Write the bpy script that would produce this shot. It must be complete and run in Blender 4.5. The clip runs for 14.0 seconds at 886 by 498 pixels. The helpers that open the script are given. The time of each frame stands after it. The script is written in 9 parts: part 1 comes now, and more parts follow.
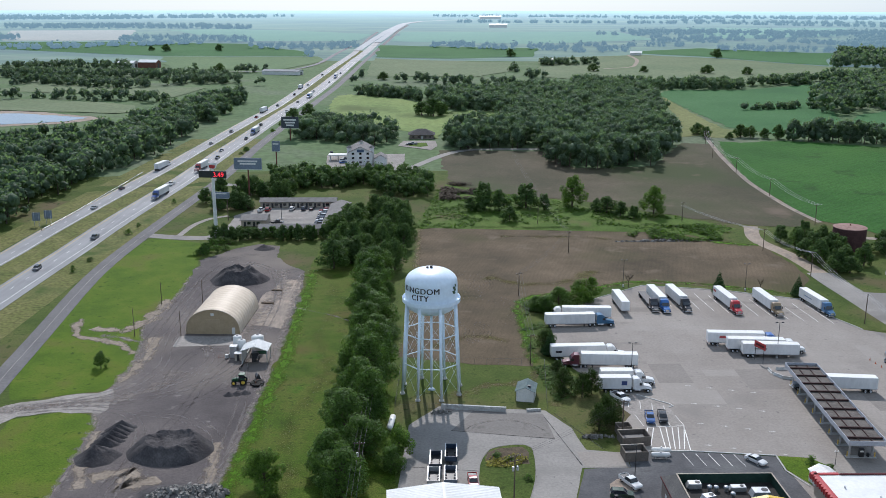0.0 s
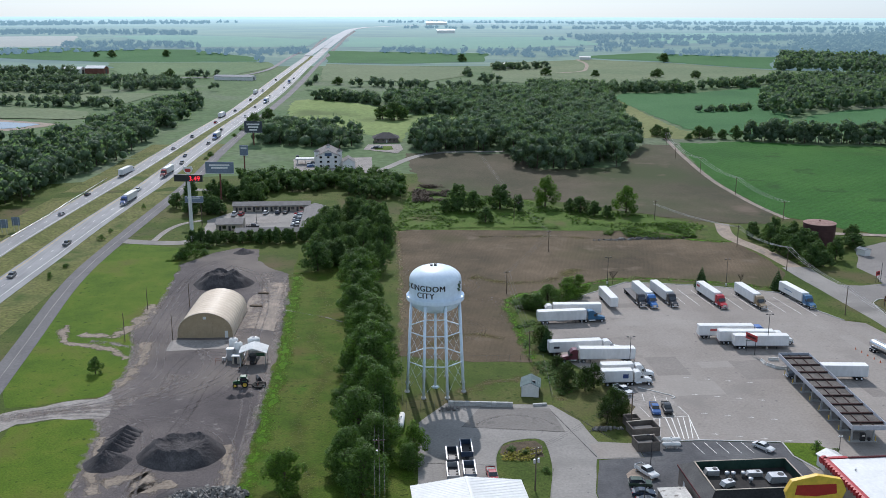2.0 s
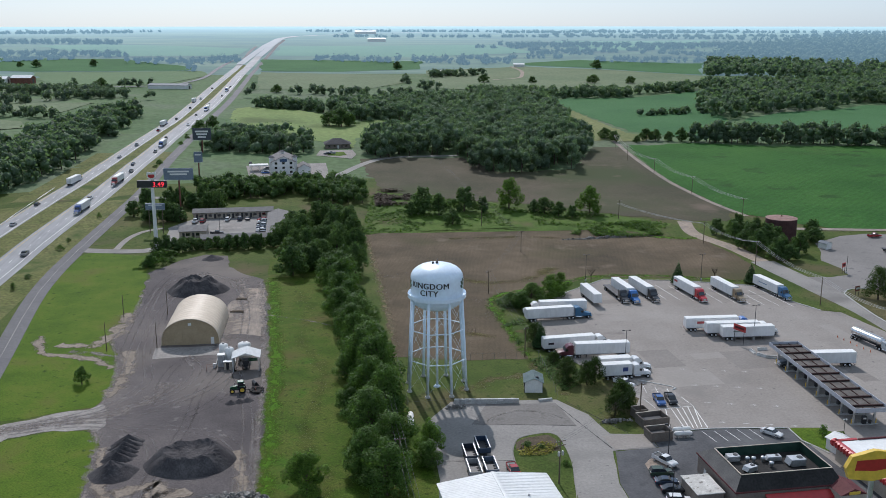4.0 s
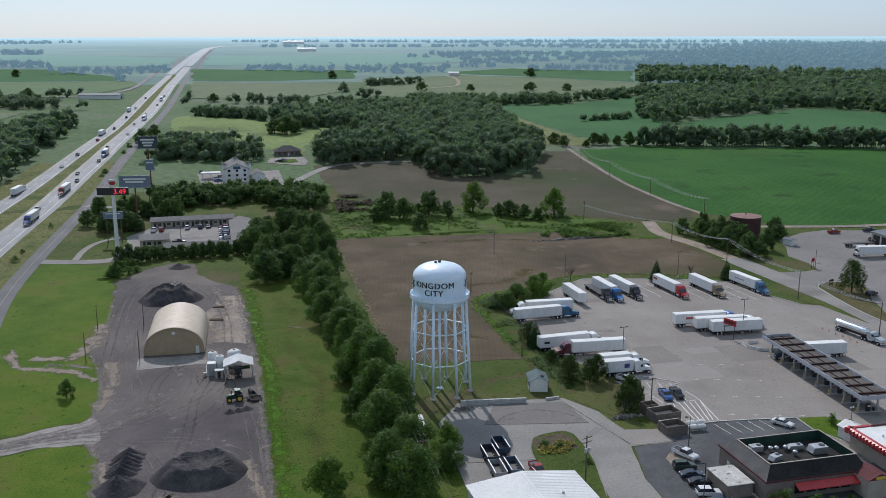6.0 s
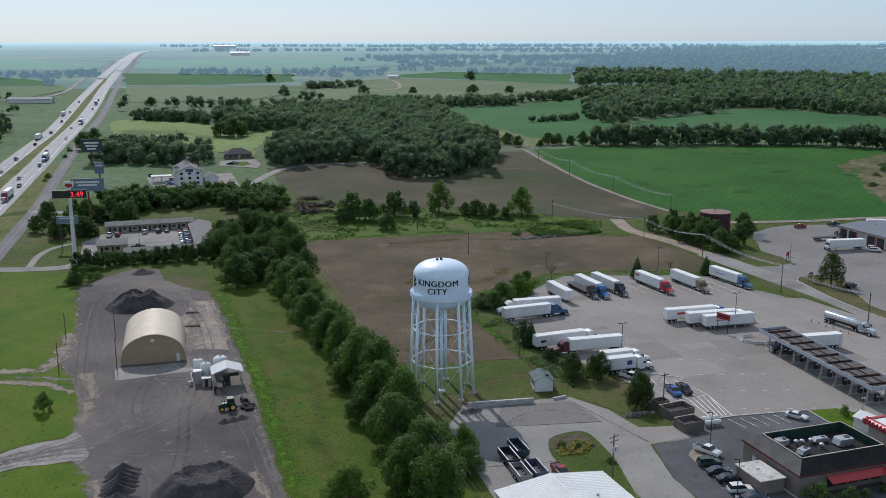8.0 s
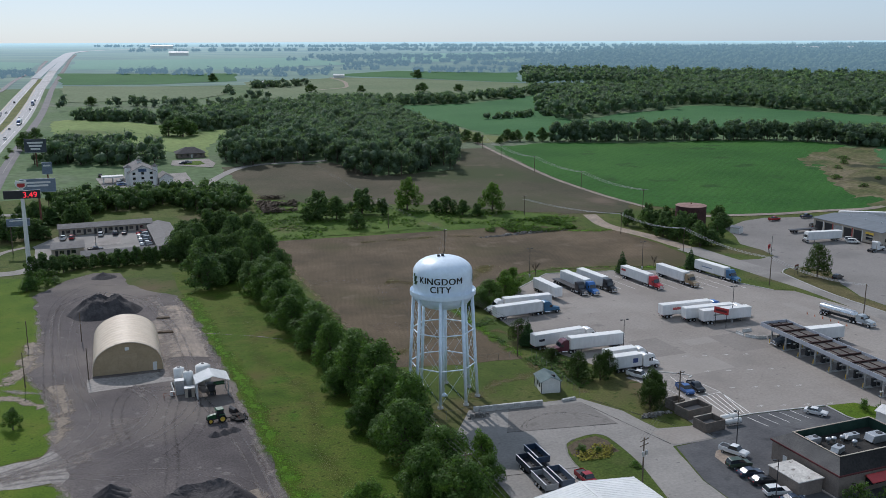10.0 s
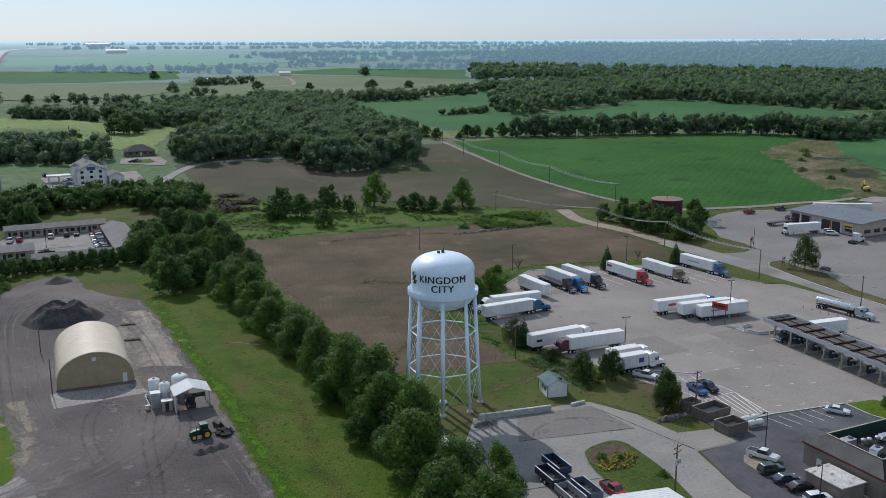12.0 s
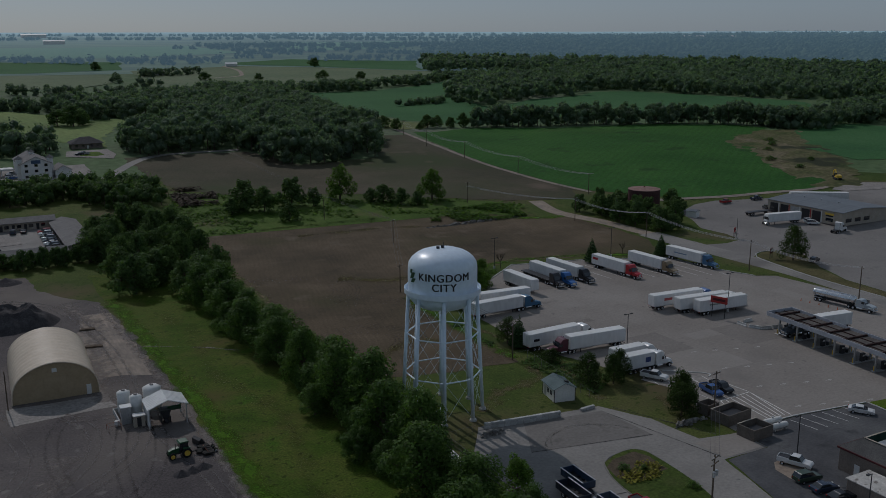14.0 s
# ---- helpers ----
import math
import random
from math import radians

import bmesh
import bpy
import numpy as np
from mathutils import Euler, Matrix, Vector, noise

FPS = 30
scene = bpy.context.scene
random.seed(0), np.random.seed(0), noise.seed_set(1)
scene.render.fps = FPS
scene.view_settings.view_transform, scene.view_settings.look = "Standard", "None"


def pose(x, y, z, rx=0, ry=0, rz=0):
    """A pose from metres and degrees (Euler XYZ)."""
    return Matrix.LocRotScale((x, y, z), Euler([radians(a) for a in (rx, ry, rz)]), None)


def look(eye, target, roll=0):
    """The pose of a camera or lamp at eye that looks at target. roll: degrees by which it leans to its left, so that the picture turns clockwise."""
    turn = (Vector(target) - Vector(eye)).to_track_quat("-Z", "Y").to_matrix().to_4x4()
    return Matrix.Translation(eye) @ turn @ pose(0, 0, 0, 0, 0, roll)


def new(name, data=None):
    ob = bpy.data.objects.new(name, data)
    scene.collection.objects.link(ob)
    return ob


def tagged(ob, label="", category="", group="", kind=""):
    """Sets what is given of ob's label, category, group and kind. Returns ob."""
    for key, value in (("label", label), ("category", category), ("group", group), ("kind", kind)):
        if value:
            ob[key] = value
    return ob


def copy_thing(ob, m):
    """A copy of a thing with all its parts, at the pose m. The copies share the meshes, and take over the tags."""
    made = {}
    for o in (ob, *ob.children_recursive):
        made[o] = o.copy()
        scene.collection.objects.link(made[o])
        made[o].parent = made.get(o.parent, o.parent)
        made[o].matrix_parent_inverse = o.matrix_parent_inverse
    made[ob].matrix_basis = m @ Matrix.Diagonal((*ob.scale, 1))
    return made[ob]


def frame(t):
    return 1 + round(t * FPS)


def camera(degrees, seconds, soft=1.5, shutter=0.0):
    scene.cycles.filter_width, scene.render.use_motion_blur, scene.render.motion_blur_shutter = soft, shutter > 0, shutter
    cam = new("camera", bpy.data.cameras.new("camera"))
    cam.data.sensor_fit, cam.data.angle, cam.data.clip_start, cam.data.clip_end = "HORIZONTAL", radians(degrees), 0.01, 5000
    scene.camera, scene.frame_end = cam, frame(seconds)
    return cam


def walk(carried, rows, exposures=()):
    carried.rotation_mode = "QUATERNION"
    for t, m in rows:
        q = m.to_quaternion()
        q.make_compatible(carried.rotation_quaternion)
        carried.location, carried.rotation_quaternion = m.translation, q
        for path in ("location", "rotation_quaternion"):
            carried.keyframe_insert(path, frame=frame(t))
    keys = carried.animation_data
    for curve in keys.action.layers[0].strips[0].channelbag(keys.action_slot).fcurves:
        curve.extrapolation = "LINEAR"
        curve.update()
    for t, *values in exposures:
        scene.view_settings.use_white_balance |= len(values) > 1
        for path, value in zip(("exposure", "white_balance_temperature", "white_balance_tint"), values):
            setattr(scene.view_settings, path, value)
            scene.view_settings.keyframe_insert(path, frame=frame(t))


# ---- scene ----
cam = camera(50.9, 14.0, soft=0.45)
PATH = [
    (0, (-2.082, -216.376, 92.933), (-2.04, -214.441, 92.429), 0.1),
    (0.5, (-5.254, -216.66, 92.506), (-5.187, -214.725, 92.005), 0.1),
    (1, (-8.627, -216.909, 92.102), (-8.531, -214.975, 91.604), 0.1),
    (1.5, (-12.377, -217.024, 91.658), (-12.25, -215.09, 91.163), 0.1),
    (2, (-16.477, -216.983, 91.115), (-16.316, -215.051, 90.624), 0.1),
    (2.5, (-20.838, -216.7, 90.433), (-20.64, -214.77, 89.946), 0.0),
    (3, (-25.248, -216.013, 89.611), (-25.011, -214.087, 89.129), -0.0),
    (5.5, (-46.945, -208.831, 85.015), (-46.512, -206.932, 84.561), -0.1),
    (6, (-51.014, -206.726, 84.114), (-50.543, -204.835, 83.665), -0.1),
    (6.5, (-54.796, -204.248, 83.226), (-54.288, -202.366, 82.781), -0.1),
    (7, (-58.296, -201.436, 82.302), (-57.753, -199.563, 81.86), -0.1),
    (7.5, (-61.546, -198.275, 81.292), (-60.967, -196.412, 80.852), -0.1),
    (8, (-64.313, -194.762, 80.286), (-63.701, -192.909, 79.848), -0.1),
    (10.5, (-74.58, -175.081, 75.611), (-73.819, -173.284, 75.175), -0.2),
    (11, (-76.067, -170.812, 74.667), (-75.277, -169.027, 74.231), -0.2),
    (11.5, (-77.27, -166.424, 73.755), (-76.453, -164.651, 73.318), -0.2),
    (12, (-78.243, -162.043, 72.893), (-77.399, -160.284, 72.455), -0.2),
    (12.5, (-79.033, -157.662, 72.09), (-78.164, -155.916, 71.649), -0.2),
    (13, (-79.669, -153.207, 71.361), (-78.774, -151.475, 70.916), -0.1),
    (13.5, (-80.138, -148.779, 70.675), (-79.218, -147.061, 70.226), -0.1),
    (14, (-80.545, -144.262, 70.001), (-79.6, -142.559, 69.548), -0.1),
]
walk(cam, [(t, look(eye, target, roll)) for t, eye, target, roll in PATH], exposures=((0, 0.18, 5950, 13), (3.0, 0.08, 5950, 13), (6.5, -0.20, 5950, 13), (13.35, -0.18, 5950, 13), (13.5, -0.26, 5950, 13), (13.7, -0.81, 5950, 13), (14.0, -1.62, 5950, 13)))

# ---------------------------------------------------------------- light
SUN_EL, SUN_AZ = 41.0, 2.0   # degrees above the ground; degrees from +y towards -x
world = bpy.data.worlds.new("sky")
scene.world = world
world.use_nodes = True
wn = world.node_tree.nodes
wl = world.node_tree.links
sky = wn.new("ShaderNodeTexSky")
sky.sky_type = "NISHITA"
sky.sun_disc = False
sky.sun_elevation = radians(SUN_EL)
sky.sun_rotation = radians(-SUN_AZ)
sky.air_density = 0.7
sky.dust_density = 0.8
sky.ozone_density = 1.0
veil = wn.new("ShaderNodeMix")
veil.data_type = "RGBA"
veil.inputs[0].default_value = 0.5
veil.inputs[7].default_value = (9.2, 9.7, 10.0, 1)
wl.new(sky.outputs[0], veil.inputs[6])
cool = wn.new("ShaderNodeVectorMath")
cool.operation = "MULTIPLY"
cool.inputs[1].default_value = (0.90, 1.0, 1.07)
wl.new(veil.outputs[2], cool.inputs[0])
wl.new(cool.outputs[0], wn["Background"].inputs[0])
wn["Background"].inputs[1].default_value = 0.088

sun_data = bpy.data.lights.new("sun", "SUN")
sun_data.energy = 3.4
sun_data.angle = radians(0.5)
sun_data.color = (1.0, 0.94, 0.86)
sun = new("sun", sun_data)
sd = Vector((-math.sin(radians(SUN_AZ)) * math.cos(radians(SUN_EL)), math.cos(radians(SUN_AZ)) * math.cos(radians(SUN_EL)), math.sin(radians(SUN_EL))))
sun.matrix_world = look(sd * 100, (0, 0, 0))


# ---------------------------------------------------------------- the lie of the land
KR = [0, 340, 455, 540, 620, 930, 1200, 1420, 1600, 1900, 2500, 5000]
KZ = [0, 0, 3, 7, 8.5, 13, 18, 22, 30, 44, 57, 74]
CX, CY = -40.0, -180.0


def gz(x, y):
    return float(np.interp(math.hypot(x - CX, y - CY), KR, KZ))


# ---------------------------------------------------------------- materials
def ramp_mat(name, cols, scale=0.3, fine=4.0, rough=0.9, bump=0.2, metal=0.0, spec=0.1, rand=0.0, mix=0.35, island=False, sheen=0.0, stretch=(1, 1, 1), spots=None, bump_d=0.05, fstretch=None, spots2=None, rows=None):
    """Two scales of noise between the given colours; rand: value shift for each object."""
    m = bpy.data.materials.new(name)
    m.use_nodes = True
    n, l = m.node_tree.nodes, m.node_tree.links
    b = n["Principled BSDF"]
    b.inputs["Roughness"].default_value = rough
    b.inputs["Metallic"].default_value = metal
    b.inputs["Specular IOR Level"].default_value = spec
    if sheen:
        b.inputs["Sheen Weight"].default_value = sheen
        b.inputs["Sheen Tint"].default_value = (0.75, 0.92, 1.0, 1)
    geo = n.new("ShaderNodeNewGeometry")
    mp = n.new("ShaderNodeMapping")
    mp.inputs["Scale"].default_value = stretch
    l.new(geo.outputs["Position"], mp.inputs[0])
    t1 = n.new("ShaderNodeTexNoise")
    t1.inputs["Scale"].default_value = scale
    t1.inputs["Detail"].default_value = 6
    t1.inputs["Roughness"].default_value = 0.65
    l.new(mp.outputs[0], t1.inputs["Vector"])
    cr = n.new("ShaderNodeValToRGB")
    e = cr.color_ramp.elements
    lo, hi = 0.32, 0.68
    while len(e) < len(cols):
        e.new(0.5)
    for i, c in enumerate(cols):
        e[i].position = lo + (hi - lo) * i / max(1, len(cols) - 1)
        e[i].color = (*c, 1)
    l.new(t1.outputs[0], cr.inputs[0])
    t2 = n.new("ShaderNodeTexNoise")
    t2.inputs["Scale"].default_value = fine
    t2.inputs["Detail"].default_value = 5
    if fstretch:
        mf = n.new("ShaderNodeMapping")
        mf.inputs["Scale"].default_value = fstretch[:3]
        mf.inputs["Rotation"].default_value = (0, 0, radians(fstretch[3]))
        l.new(geo.outputs["Position"], mf.inputs[0])
        l.new(mf.outputs[0], t2.inputs["Vector"])
    else:
        l.new(mp.outputs[0], t2.inputs["Vector"])
    mr = n.new("ShaderNodeMapRange")
    mr.inputs[1].default_value, mr.inputs[2].default_value = 0.3, 0.7
    mr.inputs[3].default_value, mr.inputs[4].default_value = 1 - mix, 1 + mix
    l.new(t2.outputs[0], mr.inputs[0])
    out = mr.outputs[0]
    if rand or island:
        src = geo.outputs["Random Per Island"]
        if not island:
            oi = n.new("ShaderNodeObjectInfo")
            src = oi.outputs["Random"]
        m2 = n.new("ShaderNodeMapRange")
        m2.inputs[3].default_value, m2.inputs[4].default_value = 1 - rand, 1 + rand
        l.new(src, m2.inputs[0])
        mu = n.new("ShaderNodeMath")
        mu.operation = "MULTIPLY"
        l.new(out, mu.inputs[0])
        l.new(m2.outputs[0], mu.inputs[1])
        out = mu.outputs[0]
    vm = n.new("ShaderNodeVectorMath")
    vm.operation = "SCALE"
    l.new(cr.outputs[0], vm.inputs[0])
    l.new(out, vm.inputs["Scale"])
    col = vm.outputs[0]
    for sp in (spots, spots2):
        if not sp:
            continue
        sc, thr, wid, scol = sp
        t3 = n.new("ShaderNodeTexNoise")
        t3.inputs["Scale"].default_value = sc
        t3.inputs["Detail"].default_value = 4
        l.new(mp.outputs[0], t3.inputs["Vector"])
        m3 = n.new("ShaderNodeMapRange")
        m3.inputs[1].default_value, m3.inputs[2].default_value = thr, thr + wid
        l.new(t3.outputs[0], m3.inputs[0])
        mx = n.new("ShaderNodeMix")
        mx.data_type = "RGBA"
        l.new(m3.outputs[0], mx.inputs[0])
        l.new(col, mx.inputs[6])
        mx.inputs[7].default_value = (*scol, 1)
        col = mx.outputs[2]
    if rows:
        gap, sway, turn, amount = rows
        mw = n.new("ShaderNodeMapping")
        mw.inputs["Rotation"].default_value = (0, 0, radians(turn))
        l.new(geo.outputs["Position"], mw.inputs[0])
        wv = n.new("ShaderNodeTexWave")
        wv.inputs["Scale"].default_value = 1.0 / (3.18 * gap)
        wv.inputs["Distortion"].default_value = sway
        wv.inputs["Detail"].default_value = 3
        wv.inputs["Detail Scale"].default_value = 0.06
        l.new(mw.outputs[0], wv.inputs["Vector"])
        mq = n.new("ShaderNodeMapRange")
        mq.inputs[3].default_value, mq.inputs[4].default_value = 1 - amount, 1 + amount
        l.new(wv.outputs["Fac"], mq.inputs[0])
        vr = n.new("ShaderNodeVectorMath")
        vr.operation = "SCALE"
        l.new(col, vr.inputs[0])
        l.new(mq.outputs[0], vr.inputs["Scale"])
        col = vr.outputs[0]
    l.new(col, b.inputs["Base Color"])
    if bump:
        bp = n.new("ShaderNodeBump")
        bp.inputs["Strength"].default_value = bump
        bp.inputs["Distance"].default_value = bump_d
        l.new(t2.outputs[0], bp.inputs["Height"])
        l.new(bp.outputs[0], b.inputs["Normal"])
    return m


def leaf_mat(name, c0, c1, trans=0.25, bump=0.0, fine=0.9, rand=0.42, mix=0.3, spec=0.06, sheen=0.0):
    m = ramp_mat(name, (c0, c1), scale=0.12, fine=fine, rough=0.6, bump=bump, bump_d=0.9, spec=spec, rand=rand, mix=mix, island=True, sheen=sheen)
    n, l = m.node_tree.nodes, m.node_tree.links
    b = n["Principled BSDF"]
    src = b.inputs["Base Color"].links[0].from_socket
    tr = n.new("ShaderNodeBsdfTranslucent")
    vm = n.new("ShaderNodeVectorMath")
    vm.operation = "MULTIPLY"
    vm.inputs[1].default_value = (1.25, 1.45, 0.7)
    l.new(src, vm.inputs[0])
    l.new(vm.outputs[0], tr.inputs[0])
    ms = n.new("ShaderNodeMixShader")
    ms.inputs[0].default_value = trans
    l.new(b.outputs[0], ms.inputs[1])
    l.new(tr.outputs[0], ms.inputs[2])
    l.new(ms.outputs[0], n["Material Output"].inputs[0])
    return m


def paint(name, col, rough=0.35, metal=0.0, spec=0.5, dirt=0.12, fine=1.5, bump=0.0):
    c2 = tuple(c * 0.86 for c in col)
    return ramp_mat(name, (c2, col), scale=0.5, fine=fine, rough=rough, metal=metal, spec=spec, mix=dirt, bump=bump)


GRASS = ramp_mat("grass", ((0.038, 0.066, 0.011), (0.064, 0.090, 0.018), (0.100, 0.104, 0.034)), scale=0.04, fine=2.2, bump=0.8, mix=0.34, rough=0.9, spots=(0.03, 0.52, 0.16, (0.10, 0.082, 0.042)), spots2=(0.5, 0.60, 0.08, (0.034, 0.055, 0.010)))
LAWN = ramp_mat("lawn", ((0.045, 0.088, 0.006), (0.072, 0.120, 0.009), (0.114, 0.137, 0.018)), scale=0.05, fine=2.6, bump=0.7, mix=0.28, rough=0.9, spots=(0.05, 0.58, 0.16, (0.085, 0.09, 0.022)), spots2=(0.6, 0.62, 0.08, (0.03, 0.06, 0.005)))
STRIP = ramp_mat("rough_grass", ((0.029, 0.058, 0.004), (0.050, 0.089, 0.007), (0.077, 0.098, 0.015), (0.045, 0.106, 0.006)), scale=0.07, fine=2.8, bump=1.0, mix=0.40, rough=0.9, spots=(0.06, 0.55, 0.18, (0.09, 0.075, 0.024)), spots2=(0.9, 0.60, 0.06, (0.03, 0.048, 0.005)))
STRIPUP = ramp_mat("lush_grass", ((0.045, 0.085, 0.012), (0.068, 0.115, 0.018), (0.095, 0.13, 0.03)), scale=0.05, fine=1.2, bump=0.9, mix=0.3, spots=(0.04, 0.58, 0.12, (0.10, 0.095, 0.04)))
VERGE = ramp_mat("verge_grass", ((0.075, 0.095, 0.025), (0.12, 0.125, 0.04), (0.16, 0.145, 0.065)), scale=0.05, fine=0.9, bump=0.5, mix=0.4, spots=(0.05, 0.56, 0.12, (0.06, 0.09, 0.02)))
DRYGRASS = ramp_mat("dry_grass", ((0.062, 0.064, 0.024), (0.098, 0.088, 0.038), (0.135, 0.112, 0.056)), scale=0.09, fine=2.0, bump=0.7, mix=0.36, spots=(0.08, 0.56, 0.12, (0.05, 0.066, 0.018)))
MEADOW = ramp_mat("meadow", ((0.130, 0.189, 0.058), (0.189, 0.240, 0.081)), scale=0.01, fine=0.3, bump=0.4, mix=0.2, spots=(0.012, 0.56, 0.12, (0.09, 0.12, 0.04)))
CROP = ramp_mat("crop_green", ((0.020, 0.078, 0.011), (0.030, 0.100, 0.015), (0.042, 0.118, 0.020)), scale=0.016, fine=0.9, bump=0.9, mix=0.22, spots=(0.012, 0.60, 0.14, (0.048, 0.085, 0.02)), spots2=(0.05, 0.62, 0.08, (0.022, 0.066, 0.012)), bump_d=0.4, rows=(4.0, 2.5, 52, 0.05))
# Paler and bluer than CROP: distance haze put into the base colour.
CROPFAR = ramp_mat("crop_green_hazed", ((0.036, 0.105, 0.036), (0.048, 0.128, 0.042), (0.058, 0.14, 0.05)), scale=0.012, fine=0.6, bump=0.6, mix=0.14, bump_d=0.4)
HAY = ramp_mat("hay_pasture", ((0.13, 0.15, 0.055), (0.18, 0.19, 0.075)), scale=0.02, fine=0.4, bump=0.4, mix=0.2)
HOLLOW = ramp_mat("rough_hollow", ((0.05, 0.075, 0.02), (0.105, 0.10, 0.045), (0.17, 0.14, 0.09)), scale=0.05, fine=0.5, bump=0.8, mix=0.35, spots=(0.03, 0.57, 0.08, (0.035, 0.04, 0.02)))
SOIL = ramp_mat("soil", ((0.061, 0.048, 0.031), (0.098, 0.075, 0.048), (0.146, 0.109, 0.072)), scale=0.03, fine=2.2, bump=0.9, mix=0.26, spots=(0.018, 0.54, 0.16, (0.066, 0.062, 0.027)), spots2=(0.09, 0.6, 0.14, (0.140, 0.110, 0.078)), rows=(1.5, 22.0, 15, 0.04))
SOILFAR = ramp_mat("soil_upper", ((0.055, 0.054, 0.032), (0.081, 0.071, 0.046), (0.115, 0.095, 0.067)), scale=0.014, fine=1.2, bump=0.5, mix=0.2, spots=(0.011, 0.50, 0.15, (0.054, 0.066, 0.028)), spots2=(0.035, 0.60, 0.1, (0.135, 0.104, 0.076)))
GRAVEL = ramp_mat("gravel_yard", ((0.064, 0.056, 0.056), (0.105, 0.092, 0.09), (0.158, 0.138, 0.126)), scale=0.03, fine=2.8, bump=0.8, mix=0.30, spots=(0.02, 0.52, 0.2, (0.19, 0.165, 0.142)), spots2=(0.28, 0.64, 0.07, (0.20, 0.182, 0.168)))
DIRT = ramp_mat("pale_dirt", ((0.25, 0.2, 0.16), (0.34, 0.28, 0.225)), scale=0.12, fine=1.2, bump=0.4, mix=0.2, spots=(0.2, 0.58, 0.2, (0.17, 0.155, 0.14)))
GRAVROAD = ramp_mat("limestone_gravel", ((0.225, 0.205, 0.188), (0.31, 0.285, 0.26)), scale=0.2, fine=1.6, bump=0.4, mix=0.2)
CONC = ramp_mat("lot_concrete", ((0.225, 0.200, 0.178), (0.262, 0.236, 0.212), (0.300, 0.272, 0.244)), scale=0.03, fine=1.6, bump=0.12, mix=0.10, rough=0.8, spots=(0.045, 0.58, 0.2, (0.20, 0.182, 0.166)), spots2=(0.45, 0.66, 0.06, (0.17, 0.157, 0.145)))
SERVCONC = ramp_mat("service_concrete", ((0.185, 0.172, 0.160), (0.215, 0.20, 0.186), (0.245, 0.228, 0.212)), scale=0.03, fine=1.6, bump=0.12, mix=0.10, rough=0.8, spots=(0.045, 0.58, 0.2, (0.165, 0.155, 0.146)), spots2=(0.3, 0.64, 0.08, (0.15, 0.142, 0.134)))
CONC2 = ramp_mat("drive_concrete", ((0.205, 0.192, 0.178), (0.250, 0.235, 0.217), (0.280, 0.262, 0.240)), scale=0.05, fine=1.8, bump=0.12, mix=0.12, rough=0.8, spots=(0.06, 0.56, 0.16, (0.178, 0.166, 0.154)), spots2=(0.5, 0.66, 0.05, (0.155, 0.148, 0.14)))
ASPH = ramp_mat("asphalt", ((0.070, 0.070, 0.074), (0.095, 0.095, 0.099), (0.125, 0.125, 0.126)), scale=0.09, fine=2, bump=0.15, mix=0.14, rough=0.8, spots=(0.15, 0.62, 0.1, (0.05, 0.05, 0.054)))
HWY = ramp_mat("highway_concrete", ((0.20, 0.20, 0.205), (0.27, 0.27, 0.27)), scale=0.05, fine=0.8, bump=0.05, mix=0.16, rough=0.6, fstretch=(1.0, 0.02, 1, 0))
ROADOLD = ramp_mat("old_asphalt", ((0.15, 0.145, 0.15), (0.21, 0.205, 0.205)), scale=0.06, fine=1.0, bump=0.1, mix=0.2, rough=0.75, fstretch=(1.0, 0.05, 1, 0))
FRONT = ramp_mat("frontage_asphalt", ((0.115, 0.11, 0.112), (0.155, 0.148, 0.148)), scale=0.06, fine=1.4, bump=0.1, mix=0.16, rough=0.75, spots=(0.2, 0.62, 0.1, (0.10, 0.097, 0.1)))
WHITE = paint("road_white", (0.75, 0.74, 0.7), rough=0.7)
WORNPAINT = paint("worn_paint", (0.34, 0.32, 0.28), rough=0.8, dirt=0.3)
YELLOW = paint("road_yellow", (0.6, 0.42, 0.07), rough=0.7)
LEAF = leaf_mat("leaves", (0.044, 0.088, 0.02), (0.105, 0.172, 0.042), trans=0.42, rand=0.34, spec=0.14)
LEAF2 = leaf_mat("leaves_pale", (0.075, 0.135, 0.025), (0.125, 0.20, 0.045), trans=0.5)
LEAFD = leaf_mat("leaves_dark", (0.028, 0.06, 0.022), (0.05, 0.09, 0.03), trans=0.2)
# Paled and blued so the woods carry distance haze in their leaf colour.
LEAFF = leaf_mat("leaves_woods_hazed", (0.092, 0.140, 0.094), (0.15, 0.20, 0.125), trans=0.5, rand=0.26, mix=0.22, spec=0.1, bump=0.8, fine=0.7)
LEAFM = leaf_mat("leaves_field", (0.055, 0.098, 0.036), (0.108, 0.162, 0.058), trans=0.44, rand=0.3)
BARK = ramp_mat("bark", ((0.07, 0.055, 0.04), (0.13, 0.105, 0.08)), scale=2, fine=9, bump=0.8, mix=0.3)
STEELW = ramp_mat("tower_paint", ((0.70, 0.80, 0.90), (0.76, 0.85, 0.93)), scale=0.25, fine=1.2, rough=0.35, mix=0.05, spec=0.5, bump=0)
INK = paint("dark_letter_paint", (0.02, 0.025, 0.03), rough=0.5)
FABRIC = ramp_mat("tan_fabric", ((0.58, 0.48, 0.37), (0.66, 0.56, 0.44)), scale=0.3, fine=2.0, rough=0.5, mix=0.06, bump=0.1)
FABRIC_END = ramp_mat("tan_end_wall", ((0.34, 0.26, 0.16), (0.40, 0.31, 0.20)), scale=0.4, fine=2.0, rough=0.7, mix=0.08, bump=0.1)
